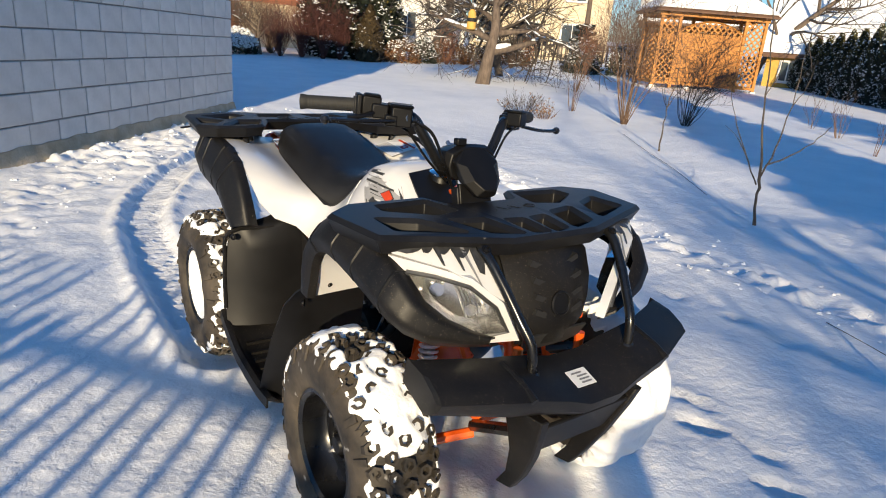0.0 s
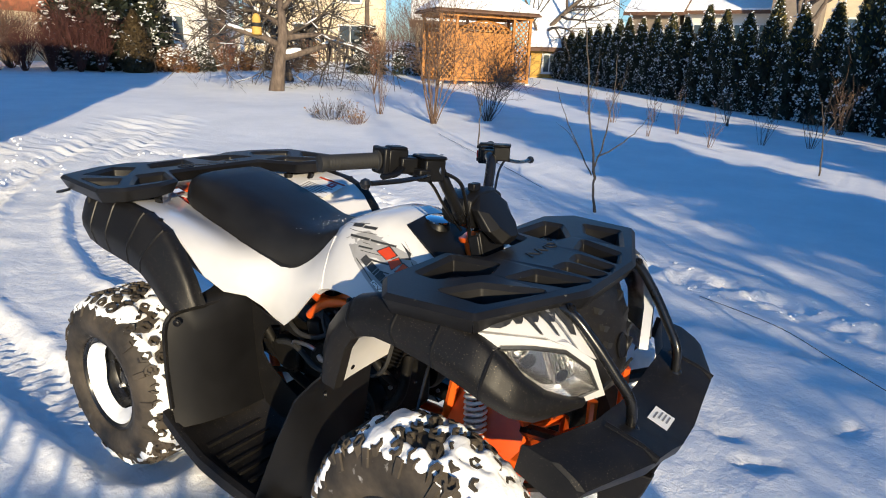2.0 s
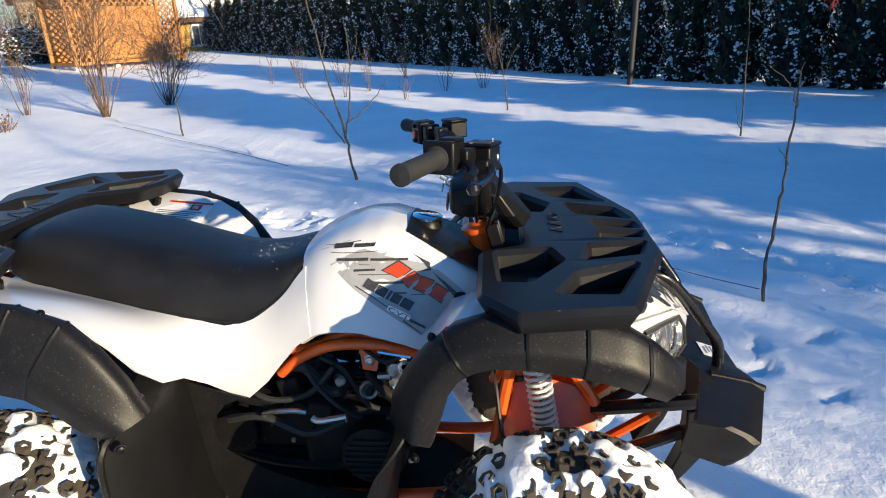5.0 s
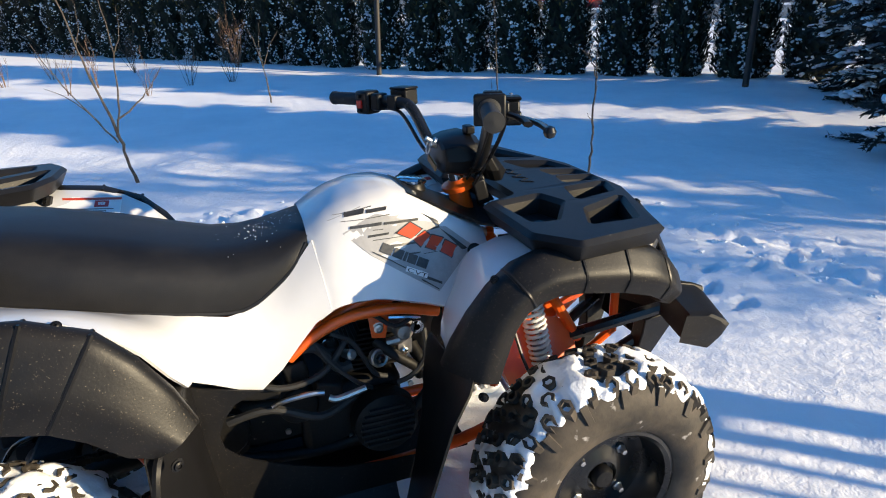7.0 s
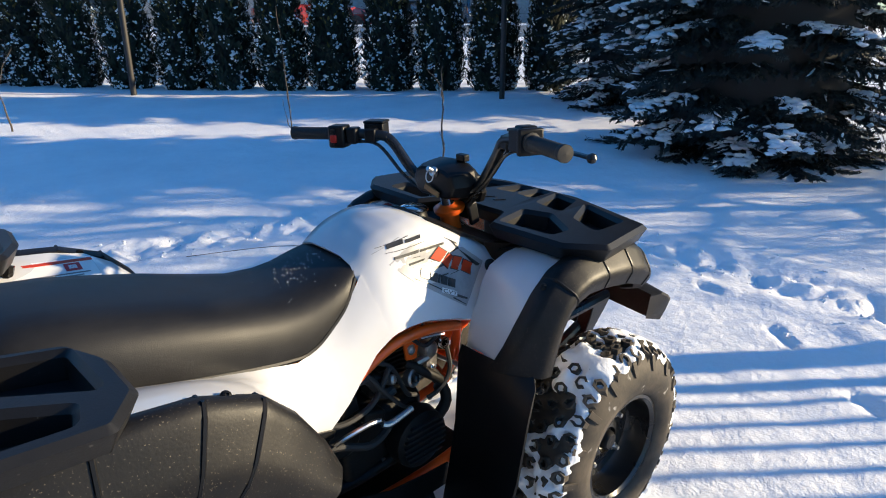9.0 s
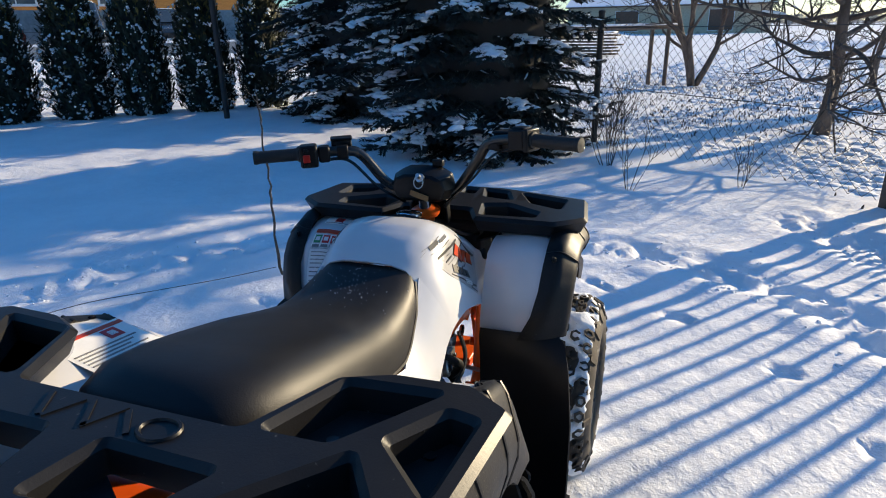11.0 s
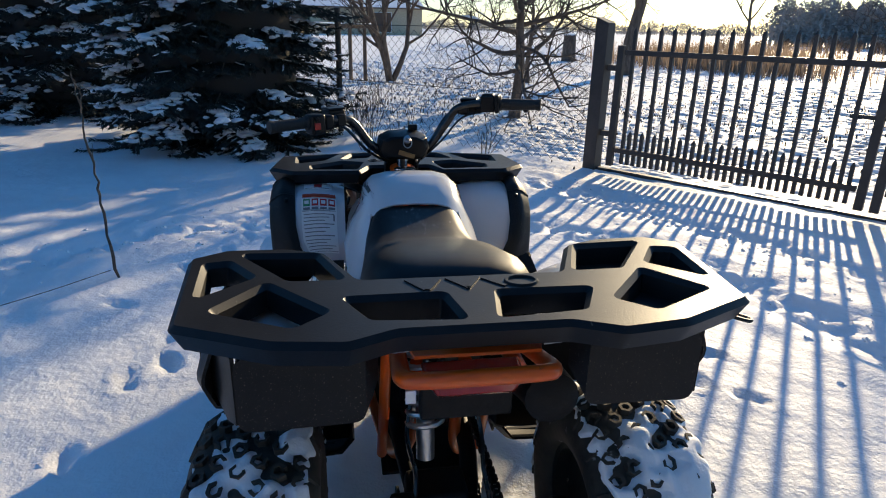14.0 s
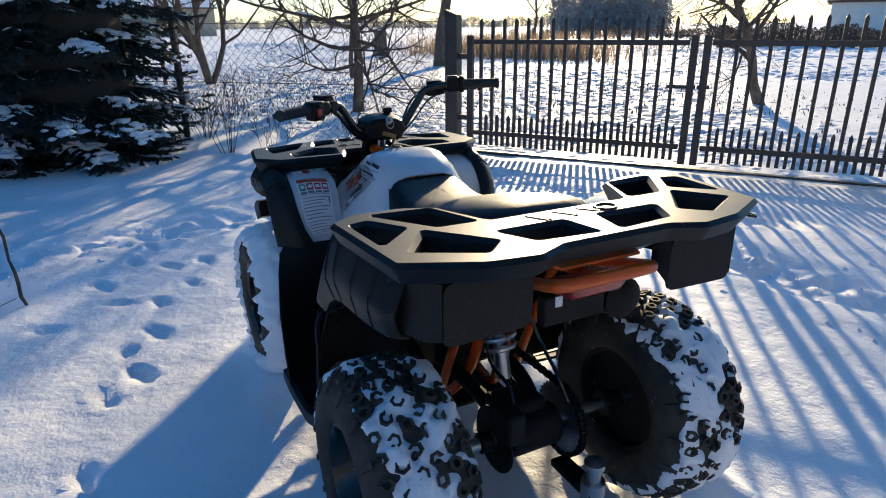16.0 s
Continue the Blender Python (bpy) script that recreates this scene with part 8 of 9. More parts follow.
hollow = MB().box((0.70, 0, 0.66), (0.12, 0.20, 0.16))
qpart("headlight_housing", hollow, "dark", bevel=0.01)


def headlight(s):
    """Slanted lamp: white surround, faceted reflector behind clear glass, dark cheek with pale streaks above."""
    def m(pts):
        return [(p[0], p[1] * s, p[2]) for p in pts]
    # surround, from the outer tip over the top to the lower tip and back under the lens
    out = [Vector(p) for p in ((0.668, 0.376, 0.778), (0.735, 0.318, 0.768), (0.790, 0.245, 0.748), (0.822, 0.180, 0.695), (0.836, 0.135, 0.604), (0.795, 0.195, 0.592), (0.752, 0.262, 0.606), (0.712, 0.328, 0.668), (0.682, 0.362, 0.735))]
    inn = [Vector(p) for p in ((0.700, 0.350, 0.749), (0.742, 0.306, 0.746), (0.784, 0.244, 0.728), (0.812, 0.190, 0.682), (0.826, 0.163, 0.628), (0.796, 0.202, 0.612), (0.762, 0.254, 0.622), (0.722, 0.322, 0.676), (0.705, 0.343, 0.722))]
    c = sum(inn, Vector()) / len(inn)
    nrm = (inn[1] - inn[5]).cross(inn[3] - inn[7]).normalized()
    if nrm.x < 0:
        nrm = -nrm
    n = len(out)
    back = [p - nrm * 0.022 for p in out]
    rim = [p - nrm * 0.007 for p in inn]
    deep = [c + (p - c) * 0.62 - nrm * 0.045 for p in inn]
    hb = qpart("headlight", MB().loft([m(back), m(out), m(inn), m(rim)], cap=False), "white", "white headlight surround", angle=30)
    refl = MB().loft([m(rim), m(deep)], cap=False)
    refl.add(m(deep), [tuple(range(n))])
    qpart("reflector", refl, "mirror", "bright fluted reflector", hb, angle=20)
    ax_, ay_ = (inn[3] - inn[8]).normalized(), (inn[1] - inn[6]).normalized()
    for k in range(15):
        f = -0.92 + 0.125 * k
        half_w = 0.058 * (1 - abs(f) ** 1.6)
        mid_ = c + ax_ * (0.070 * f) - nrm * (0.030 - 0.010 * f * f)
        e0, e1 = mid_ - ay_ * half_w * 0.72, mid_ + ay_ * half_w * (0.85 if k > 6 else 0.55)
        if k > 8:
            qpart("flute", MB().tube(m([e0, (e0 + e1) / 2 - nrm * 0.006, e1]), 0.0026, 5), "steel", "", hb)
    for f, rad, far in ((0.36, 0.016, inn[0]), (0.30, 0.013, inn[4])):
        q = c.lerp(far, f) - nrm * 0.034
        qpart("bulb_cup", MB().lathe([(rad, 0.018), (rad * 0.8, 0.004), (rad * 0.35, -0.004), (rad * 0.3, 0.012), (0, 0.014)], (q.x, q.y * s, q.z), (nrm.x, nrm.y * s, nrm.z), 18), "chrome", "", hb)
    dome = [c + (p - c) * 0.45 + nrm * 0.010 for p in inn]
    ring = [p + nrm * 0.002 for p in inn]
    lens = MB().add(m(ring) + m(dome) + m([c + nrm * 0.013]), [(k, (k + 1) % n, n + (k + 1) % n, n + k) for k in range(n)] + [(n + k, n + (k + 1) % n, 2 * n) for k in range(n)])
    lo = qpart("lens", lens, "glass", "clear headlight lens", hb, angle=60)
    lo.visible_shadow = False
    qpart("lens_seal", MB().tube(m(ring + [ring[0]]), 0.0048, 6, cap=False), "black_decal", "", hb)
    rows = [m([Vector((0.660, 0.345, 0.802)), Vector((0.700, 0.275, 0.806)), Vector((0.738, 0.190, 0.802))]),
            m([Vector((0.676, 0.362, 0.792)), Vector((0.736, 0.286, 0.788)), Vector((0.780, 0.196, 0.765))]),
            m([out[0] + Vector((0.004, 0, 0.006)), out[1].lerp(out[2], 0.4) + Vector((0.004, 0, 0.005)), out[3] + Vector((0.002, 0, 0.004))])]
    ck = qpart("headlight_cheek", MB().sheet(rows, 0.004), "white", "white nose cheek with black paint drips", hb, angle=60)

    def over(row, f):
        p = [Vector(q) for q in row]
        return p[0].lerp(p[1], 2 * f) if f < 0.5 else p[1].lerp(p[2], 2 * f - 1)
    for f, g, ln, w, grey in ((0.00, 0.06, 0.72, 0.27, 0), (0.24, 0.32, 0.50, 0.16, 0), (0.37, 0.47, 0.82, 0.06, 0), (0.40, 0.50, 0.45, 0.20, 0), (0.58, 0.68, 0.70, 0.06, 0),
                              (0.62, 0.70, 0.42, 0.20, 0), (0.70, 0.80, 0.85, 0.04, 1), (0.82, 0.86, 0.60, 0.16, 0)):
        lift = Vector((0.0035, 0.0015 * s, 0.004))
        strip = []
        for q in range(7):
            t = lerp(0.02, min(0.97, 1.15 * ln), q / 6)
            ff, ww = lerp(f, g, t), w * 1.15 * (1 - 0.72 * (q / 6) ** 1.6)
            pair = []
            for h in (ff, min(0.99, ff + ww)):
                pair.append((over(rows[0], h).lerp(over(rows[1], h), 2 * t) if t < 0.5 else over(rows[1], h).lerp(over(rows[2], h), 2 * t - 1)) + lift)
            strip.append(pair)
        qpart("paint_drip", MB().sheet(strip, 0.0012), "label_grey" if grey else "black_decal", "", ck)


headlight(1)
headlight(-1)
lowmask = MB().sheet([[(0.812, y, 0.590), (0.800, y * 0.9, 0.56), (0.770, y * 0.8, 0.53)] for y in (-0.10, -0.05, 0, 0.05, 0.10)], 0.006)
qpart("lower_mask", lowmask, "dark", "dark lower nose panel")
for s in (1, -1):
    qpart("guard_bar", MB().tube(smooth_path([(0.700, 0.200 * s, 0.790), (0.762, 0.197 * s, 0.790), (0.815, 0.185 * s, 0.738), (0.866, 0.168 * s, 0.668), (0.894, 0.156 * s, 0.625), (0.901, 0.153 * s, 0.585), (0.900, 0.153 * s, 0.545)], 6), 0.0115, 10), "tube", "black tubular brush guard bar")
    bolt((0.768, 0.197 * s, 0.798), (0.6, 0, 0.8), 0.008)
    qpart("bar_collar", MB().lathe([(0.019, 0), (0.019, 0.02), (0.014, 0.026)], (0.900, 0.153 * s, 0.542), (0.05, 0, 1), 14), "tube")
rings = []
for a in (-1, -0.985, -0.93, -0.75, -0.56, -0.50, -0.30, -0.12, 0.12, 0.30, 0.50, 0.56, 0.75, 0.93, 0.985, 1):
    e = abs(a)
    row = []
    for c0, c1, c2 in (((0.842, 0.545), (0.852, 0.588), (0.792, 0.595)), ((0.895, 0.536), (0.890, 0.581), (0.850, 0.585)), ((0.955, 0.515), (0.950, 0.566), (0.885, 0.566)),
                       ((0.985, 0.496), (0.976, 0.548), (0.903, 0.550)), ((0.975, 0.470), (0.962, 0.515), (0.885, 0.525)), ((0.945, 0.448), (0.930, 0.488), (0.858, 0.505)), ((0.850, 0.470), (0.850, 0.510), (0.780, 0.535))):
        k = e / 0.54 if e < 0.54 else (e - 0.54) / 0.46
        p, q = (c0, c1) if e < 0.54 else (c1, c2)
        k = k * k * (3 - 2 * k) if e < 0.54 else k
        row.append((lerp(p[0], q[0], k) - (0.012 if e > 0.99 else 0), 0.385 * a, lerp(p[1], q[1], k)))
    rings.append(row)
bumper = qpart("front_bumper", MB().loft(rings), "plastic_dirty", "black moulded plastic front bumper with a white sticker", angle=28)
both("bumper_rib", MB().tube([(0.868, 0.208, 0.582), (0.940, 0.206, 0.564), (0.975, 0.205, 0.548)], 0.009, 8), "plastic_dirty", "", bumper)
for s in (1, -1):
    skid = MB()
    rings = []
    for x0, x1, z, y in ((0.845, 0.960, 0.47, 0.150), (0.850, 0.945, 0.42, 0.138), (0.850, 0.915, 0.34, 0.118), (0.830, 0.875, 0.26, 0.102), (0.795, 0.840, 0.205, 0.098)):
        rings.append([(x0, (y - 0.022) * s, z), (x1, (y - 0.012) * s, z + 0.004), (x1, (y + 0.012) * s, z + 0.004), (x0, (y + 0.022) * s, z)])
    skid.loft(rings)
    qpart("skid_leg", skid, "plastic_dirty", "black plastic leg under the bumper", bevel=0.004)
qpart("skid_plate", MB().sheet([[(0.945, y, 0.452), (0.930, y * 0.92, 0.42), (0.905, y * 0.8, 0.36)] for y in (-0.130, -0.06, 0, 0.06, 0.130)], 0.010), "plastic_dirty", "black plastic skid plate under the bumper", bevel=0.003)
for s in (1, -1):
    qpart("bumper_stay", MB().tube([(0.60, 0.10 * s, 0.42), (0.87, 0.22 * s, 0.530)], 0.016, 8), "tube")
    qpart("bumper_stay", MB().tube([(0.66, 0.09 * s, 0.27), (0.89, 0.12 * s, 0.40)], 0.016, 8), "tube")
stk = Matrix.Rotation(0.335, 3, "Y") @ Matrix.Rotation(0.0, 3, "Z")
sticker = MB().box((0.928, -0.026, 0.5330), (0.046, 0.058, 0.0015), stk)
so = qpart("sticker", sticker, "label", "small white sticker with grey print", bumper)
for k in range(4):
    off = stk @ Vector((-0.013 + 0.009 * k, 0.006 if k else -0.004, 0.0014))
    qpart("print_bar", MB().box(Vector((0.928, -0.026, 0.5330)) + off, (0.004, 0.030, 0.0006), stk), "label_grey", "", so)

# ---- engine and what shows beside it ----
qpart("crankcase", MB().box((0.10, 0, 0.335), (0.24, 0.22, 0.19)), "engine", "black engine casing", bevel=0.02)
qpart("gearbox", MB().box((-0.08, 0.0, 0.350), (0.30, 0.17, 0.13)), "engine", "black belt drive housing", bevel=0.02)
qpart("drive_housing", MB().box((-0.20, 0.0, 0.380), (0.15, 0.14, 0.15)), "engine", "black belt drive housing", bevel=0.02)
qpart("starter_motor", MB().tube([(-0.02, -0.12, 0.40), (-0.02, 0.12, 0.40)], 0.045, 18), "engine", "", bevel=0.005)
qpart("clutch_cover", MB().tube([(-0.19, -0.11, 0.36), (-0.19, 0.11, 0.36)], 0.060, 18), "engine", "", bevel=0.006)
both("fan_cover", MB().lathe([(0.070, 0), (0.078, 0.02), (0.074, 0.055), (0.05, 0.066), (0.0, 0.068)], (0.165, 0.115, 0.340), (0, 1, 0), 28), "engine", "round black slotted engine cover")
for s in (1, -1):
    for k in range(7):
        z = 0.300 + 0.015 * k
        w = 2 * math.sqrt(max(0.0004, 0.066 ** 2 - (z - 0.340) ** 2)) * 0.95
        qpart("cover_slot", MB().box((0.165, 0.182 * s, z), (w, 0.008, 0.0055)), "dark", "")
cyl = qpart("cylinder", MB().loft([[(x + 0.035 * (z - 0.43), y, z) for x, y in ((0.135, -0.055), (0.235, -0.055), (0.235, 0.055), (0.135, 0.055))] for z in (0.43, 0.55)]), "engine", "finned black engine cylinder", smooth=False)
for k in range(9):
    qpart("cooling_fin", MB().box((0.16 + 0.006 * k, 0, 0.44 + 0.0125 * k), (0.145, 0.155, 0.0055)), "engine", "", cyl)
qpart("cylinder_head", MB().box((0.20, 0, 0.565), (0.13, 0.12, 0.045)), "engine", "", cyl, bevel=0.008)
carb = MB().lathe([(0.018, -0.03), (0.022, -0.01), (0.022, 0.02), (0.016, 0.028), (0.0, 0.03)], (0.225, -0.115, 0.545), (0, -1, 0.1), 20)
carb.tube([(0.20, -0.09, 0.545), (0.24, -0.13, 0.555)], 0.015, 12)
carb.box((0.225, -0.125, 0.512), (0.032, 0.028, 0.036))
carb.tube([(0.185, -0.13, 0.525), (0.215, -0.135, 0.530)], 0.010, 8)
carb.box((0.185, -0.125, 0.500), (0.022, 0.03, 0.026))
qpart("carburettor", carb, "alu", "grey cast carburettor")
qpart("throttle_wheel", MB().lathe([(0.015, 0), (0.015, 0.006), (0.007, 0.006), (0.007, 0)], (0.250, -0.152, 0.565), (0, -1, 0), 18), "chrome", "bright pulley on the carburettor")
qpart("intake_tube", MB().tube(smooth_path([(0.16, -0.12, 0.53), (0.20, -0.15, 0.50), (0.245, -0.15, 0.46), (0.26, -0.12, 0.42)], 6), 0.012, 10), "engine", "dull metal pipe at the engine")
qpart("exhaust_pipe", MB().tube(smooth_path([(0.26, -0.06, 0.47), (0.28, -0.13, 0.38), (0.16, -0.12, 0.30), (0.0, -0.10, 0.26), (-0.2, -0.09, 0.30), (-0.36, -0.10, 0.50)], 6), 0.015, 10), "engine", "sooty exhaust pipe under the engine")
qpart("muffler", MB().tube(smooth_path([(-0.34, -0.14, 0.52), (-0.42, -0.15, 0.58), (-0.62, -0.16, 0.645), (-0.70, -0.16, 0.655)], 4), [0.02] + [0.05] * 11 + [0.03], 16), "engine", "black exhaust muffler")
qpart("battery_box", MB().box((-0.30, 0.0, 0.60), (0.24, 0.20, 0.12)), "dark", "dark box under the seat", bevel=0.01)
qpart("air_box", MB().box((-0.06, 0.0, 0.60), (0.20, 0.22, 0.12)), "engine", "black air filter box", bevel=0.02)
for p, q_, rad in (((-0.02, -0.15, 0.56), (0.10, -0.15, 0.50), 0.012), ((0.06, -0.14, 0.58), (0.18, -0.13, 0.44), 0.006), ((0.08, -0.145, 0.60), (0.24, -0.14, 0.58), 0.005),
                   ((-0.05, 0.15, 0.56), (0.12, 0.15, 0.50), 0.010), ((0.06, 0.14, 0.58), (0.2, 0.14, 0.44), 0.006)):
    a, b = Vector(p), Vector(q_)
    qpart("hose", MB().tube(smooth_path([a, a.lerp(b, 0.4) + Vector((0, 0, 0.02)), a.lerp(b, 0.75) - Vector((0, 0, 0.015)), b], 5), rad, 8), "grip")
qpart("shift_lever", MB().tube(smooth_path([(-0.075, -0.175, 0.452), (-0.055, -0.185, 0.466), (0.0, -0.19, 0.474), (0.03, -0.19, 0.470)], 4), 0.006, 8), "steel", "bright steel lever beside the engine")
qpart("lever_rod", MB().tube(smooth_path([(0.04, -0.185, 0.452), (0.06, -0.19, 0.448), (0.12, -0.19, 0.460)], 4), 0.0075, 8), "steel", "bright steel lever beside the engine")
for s in (1, -1):
    qpart("intake_boot", MB().lathe([(0.019, -0.012), (0.022, -0.004), (0.022, 0.008), (0.018, 0.012), (0.013, 0.010), (0.010, 0.006), (0, 0.006)], (0.162, 0.138 * s, 0.497), (0.25, s, 0.2), 18), "alu", "grey pipe flange with a bolt in it")
    qpart("boot_bolt", MB().lathe([(0.010, 0), (0.010, 0.010), (0.006, 0.013), (0, 0.013)], (0.164, 0.145 * s, 0.498), (0.25, s, 0.2), 6), "tube")
    qpart("pipe_cap", MB().lathe([(0.010, -0.02), (0.012, 0.0), (0.012, 0.010), (0.007, 0.014), (0, 0.014)], (0.098, 0.140 * s, 0.520), (0.5, s, 0.3), 14), "alu", "grey metal cap beside the cylinder")
    qpart("choke_rod", MB().tube([(0.190, 0.140 * s, 0.592), (0.262, 0.142 * s, 0.580)], 0.004, 6), "chrome")
    qpart("float_screw", MB().lathe([(0.007, 0), (0.007, 0.006), (0.004, 0.008), (0, 0.008)], (0.222, 0.141 * s, 0.505), (0, s, 0), 8), "chrome")
    for x, z, w, d, hh in ((-0.10, 0.470, 0.09, 0.05, 0.030), (-0.02, 0.505, 0.05, 0.05, 0.045), (0.045, 0.445, 0.06, 0.05, 0.035), (0.06, 0.520, 0.035, 0.04, 0.05), (-0.16, 0.500, 0.06, 0.04, 0.05)):
        qpart("engine_fitting", MB().box((x, 0.125 * s, z), (w, d, hh), Matrix.Rotation(0.3 * math.sin(40 * x), 3, "Y")), "engine", "", bevel=0.006)
    for p0, p1, p2, p3, rad in (((-0.14, 0.15, 0.53), (-0.06, 0.17, 0.49), (0.03, 0.165, 0.50), (0.09, 0.15, 0.56), 0.007), ((-0.17, 0.15, 0.42), (-0.08, 0.165, 0.44), (0.02, 0.17, 0.40), (0.10, 0.15, 0.42), 0.009),
                                ((0.02, 0.15, 0.58), (0.05, 0.17, 0.53), (0.10, 0.17, 0.47), (0.14, 0.15, 0.43), 0.005), ((0.20, 0.15, 0.43), (0.235, 0.16, 0.45), (0.265, 0.16, 0.49), (0.27, 0.14, 0.55), 0.006)):
        qpart("hose", MB().tube(smooth_path([(q[0], q[1] * s, q[2]) for q in (p0, p1, p2, p3)], 5), rad, 7), "grip")
    for x, z in ((0.09, 0.285), (0.24, 0.285), (0.09, 0.395), (0.24, 0.395), (-0.05, 0.32), (-0.05, 0.38)):
        qpart("case_bolt", MB().lathe([(0.007, 0), (0.007, 0.006), (0, 0.007)], (x, (0.110 if x > 0 else 0.085) * s, z), (0, s, 0), 6), "steel")
qpart("belly_plate", MB().box((0.05, 0, 0.185), (0.66, 0.24, 0.012)), "engine", bevel=0.003)

# ---- tail: grab bar, lamp, swing arm, axle and chain ----
qpart("grab_bar", MB().tube(smooth_path([(-0.62, 0.112, 0.735), (-0.74, 0.118, 0.765), (-0.800, 0.116, 0.782), (-0.818, 0.085, 0.788), (-0.822, 0.0, 0.790), (-0.818, -0.085, 0.788), (-0.800, -0.116, 0.782), (-0.74, -0.118, 0.765), (-0.62, -0.112, 0.735)], 6), 0.0135, 12), "orange", "orange tubular grab bar at the tail")
qpart("tail_plate", MB().sheet([[(-0.66, y, 0.80), (-0.74, y, 0.812), (-0.785, y * 0.9, 0.808)] for y in (-0.11, -0.05, 0.05, 0.11)], 0.006), "orange", "orange plate under the rack")
tl = MB().loft([[(-0.720, 0.085, 0.766), (-0.720, -0.085, 0.766), (-0.720, -0.070, 0.722), (-0.720, 0.070, 0.722)], [(-0.790, 0.078, 0.764), (-0.790, -0.078, 0.764), (-0.780, -0.062, 0.730), (-0.780, 0.062, 0.730)]])
qpart("tail_lamp", tl, "tail", "red tail lamp", bevel=0.008)
qpart("tail_bracket", MB().box((-0.70, 0.0, 0.68), (0.03, 0.16, 0.07)), "engine", bevel=0.005)
qpart("spec_label", MB().box((-0.792, 0.105, 0.745), (0.002, 0.016, 0.022)), "label", "tiny white label")
for s in (1, -1):
    qpart("swing_arm", MB().tube(smooth_path([(-0.20, 0.085 * s, 0.33), (-0.40, 0.075 * s, 0.33), (-0.52, 0.055 * s, 0.285)], 4), 0.021, 10), "engine", "black swing arm")
qpart("axle_carrier", MB().lathe([(0.050, -0.075), (0.058, -0.06), (0.058, 0.06), (0.050, 0.075)], (-0.565, 0.0, 0.276), (0, 1, 0), 24), "engine", "black axle carrier", bevel=0.003)
carrier = MB().box((-0.53, 0.02, 0.30), (0.10, 0.13, 0.12))
qpart("carrier_block", carrier, "engine", bevel=0.012)
qpart("rear_axle", MB().tube([(-0.565, 0.34, 0.276), (-0.565, -0.34, 0.276)], 0.0165, 14), "steel", "bare steel rear axle")
for s in (1, -1):
    qpart("axle_hub", MB().lathe([(0.034, 0), (0.034, 0.03), (0.024, 0.036), (0.024, 0.06)], (-0.565, 0.235 * s, 0.276), (0, s, 0), 18), "engine")
    qpart("axle_collar", MB().lathe([(0.026, 0), (0.026, 0.03), (0.018, 0.034)], (-0.565, 0.115 * s, 0.276), (0, s, 0), 18), "engine")
spro = MB()
sc = Vector((-0.565, -0.098, 0.276))
n = 36
ro, ri = 0.098, 0.089
vs, fs = [], []
for side in (-0.003, 0.003):
    for k in range(2 * n):
        a = math.pi * k / n
        rad = ro if k % 2 == 0 else ri
        vs.append(sc + Vector((rad * math.cos(a), side, rad * math.sin(a))))
m2 = 2 * n
vs += [sc + Vector((0, -0.003, 0)), sc + Vector((0, 0.003, 0))]
for k in range(m2):
    j = (k + 1) % m2
    fs += [(k, j, m2 + j, m2 + k), (j, k, 2 * m2), (m2 + k, m2 + j, 2 * m2 + 1)]
spro.add(vs, fs)
qpart("sprocket", spro, "steel", "toothed rear sprocket", smooth=False)
chain_path = []
fc, fr_ = Vector((-0.17, -0.098, 0.335)), 0.032
for k in range(15):
    a = math.pi / 2 + math.pi * k / 14
    chain_path.append(sc + Vector((math.cos(a) * ro, 0, math.sin(a) * ro)))
for k in range(8):
    a = -math.pi / 2 + math.pi * k / 7
    chain_path.append(fc + Vector((math.cos(a) * fr_, 0, math.sin(a) * fr_)))
chain_path.append(chain_path[0])
links = MB()
tot = 0.0
seg = [(a, b, (b - a).length) for a, b in zip(chain_path, chain_path[1:])]
k = 0
for a, b, ln in seg:
    d = (b - a) / ln
    rot = Matrix((d, Vector((0, 1, 0)), d.cross(Vector((0, 1, 0))))).transposed()
    while tot < ln:
        p = a + d * tot
        w = 0.016 if k % 2 else 0.011
        for sg in (1, -1):
            links.box(p + Vector((0, sg * w / 2, 0)), (0.0140, 0.0022, 0.0125), rot)
        links.box(p, (0.006, w, 0.006), rot)
        tot += 0.0127
        k += 1
    tot -= ln
ch = part("drive_chain", raw_mesh("drive_chain", links.v, links.f, M["engine"]), None, quad, "oily black drive chain")
ch["kind"] = "stuff"
top, bot = Vector((-0.44, 0.035, 0.64)), Vector((-0.50, 0.04, 0.40))
shock = qpart("rear_shock", MB().tube([bot, bot.lerp(top, 0.55)], 0.020, 12), "steel", "rear coil-over shock absorber")
qpart("shock_rod", MB().tube([bot.lerp(top, 0.5), top], 0.009, 8), "chrome", "", shock)
ax = (top - bot).normalized()
u = ax.orthogonal().normalized()
w = ax.cross(u)
coil = [bot.lerp(top, 0.30 + 0.65 * k / 70) + (u * math.cos(k * 2 * math.pi / 11) + w * math.sin(k * 2 * math.pi / 11)) * 0.038 for k in range(71)]
qpart("spring", MB().tube(coil, 0.0068, 7), "steel", "grey coil spring", shock)
qpart("brake_disc", MB().lathe([(0.04, 0), (0.085, 0), (0.085, 0.005), (0.04, 0.005)], (-0.565, 0.10, 0.276), (0, 1, 0), 30), "engine")
qpart("brake_caliper", MB().box((-0.63, 0.10, 0.36), (0.07, 0.05, 0.08)), "engine", bevel=0.008)
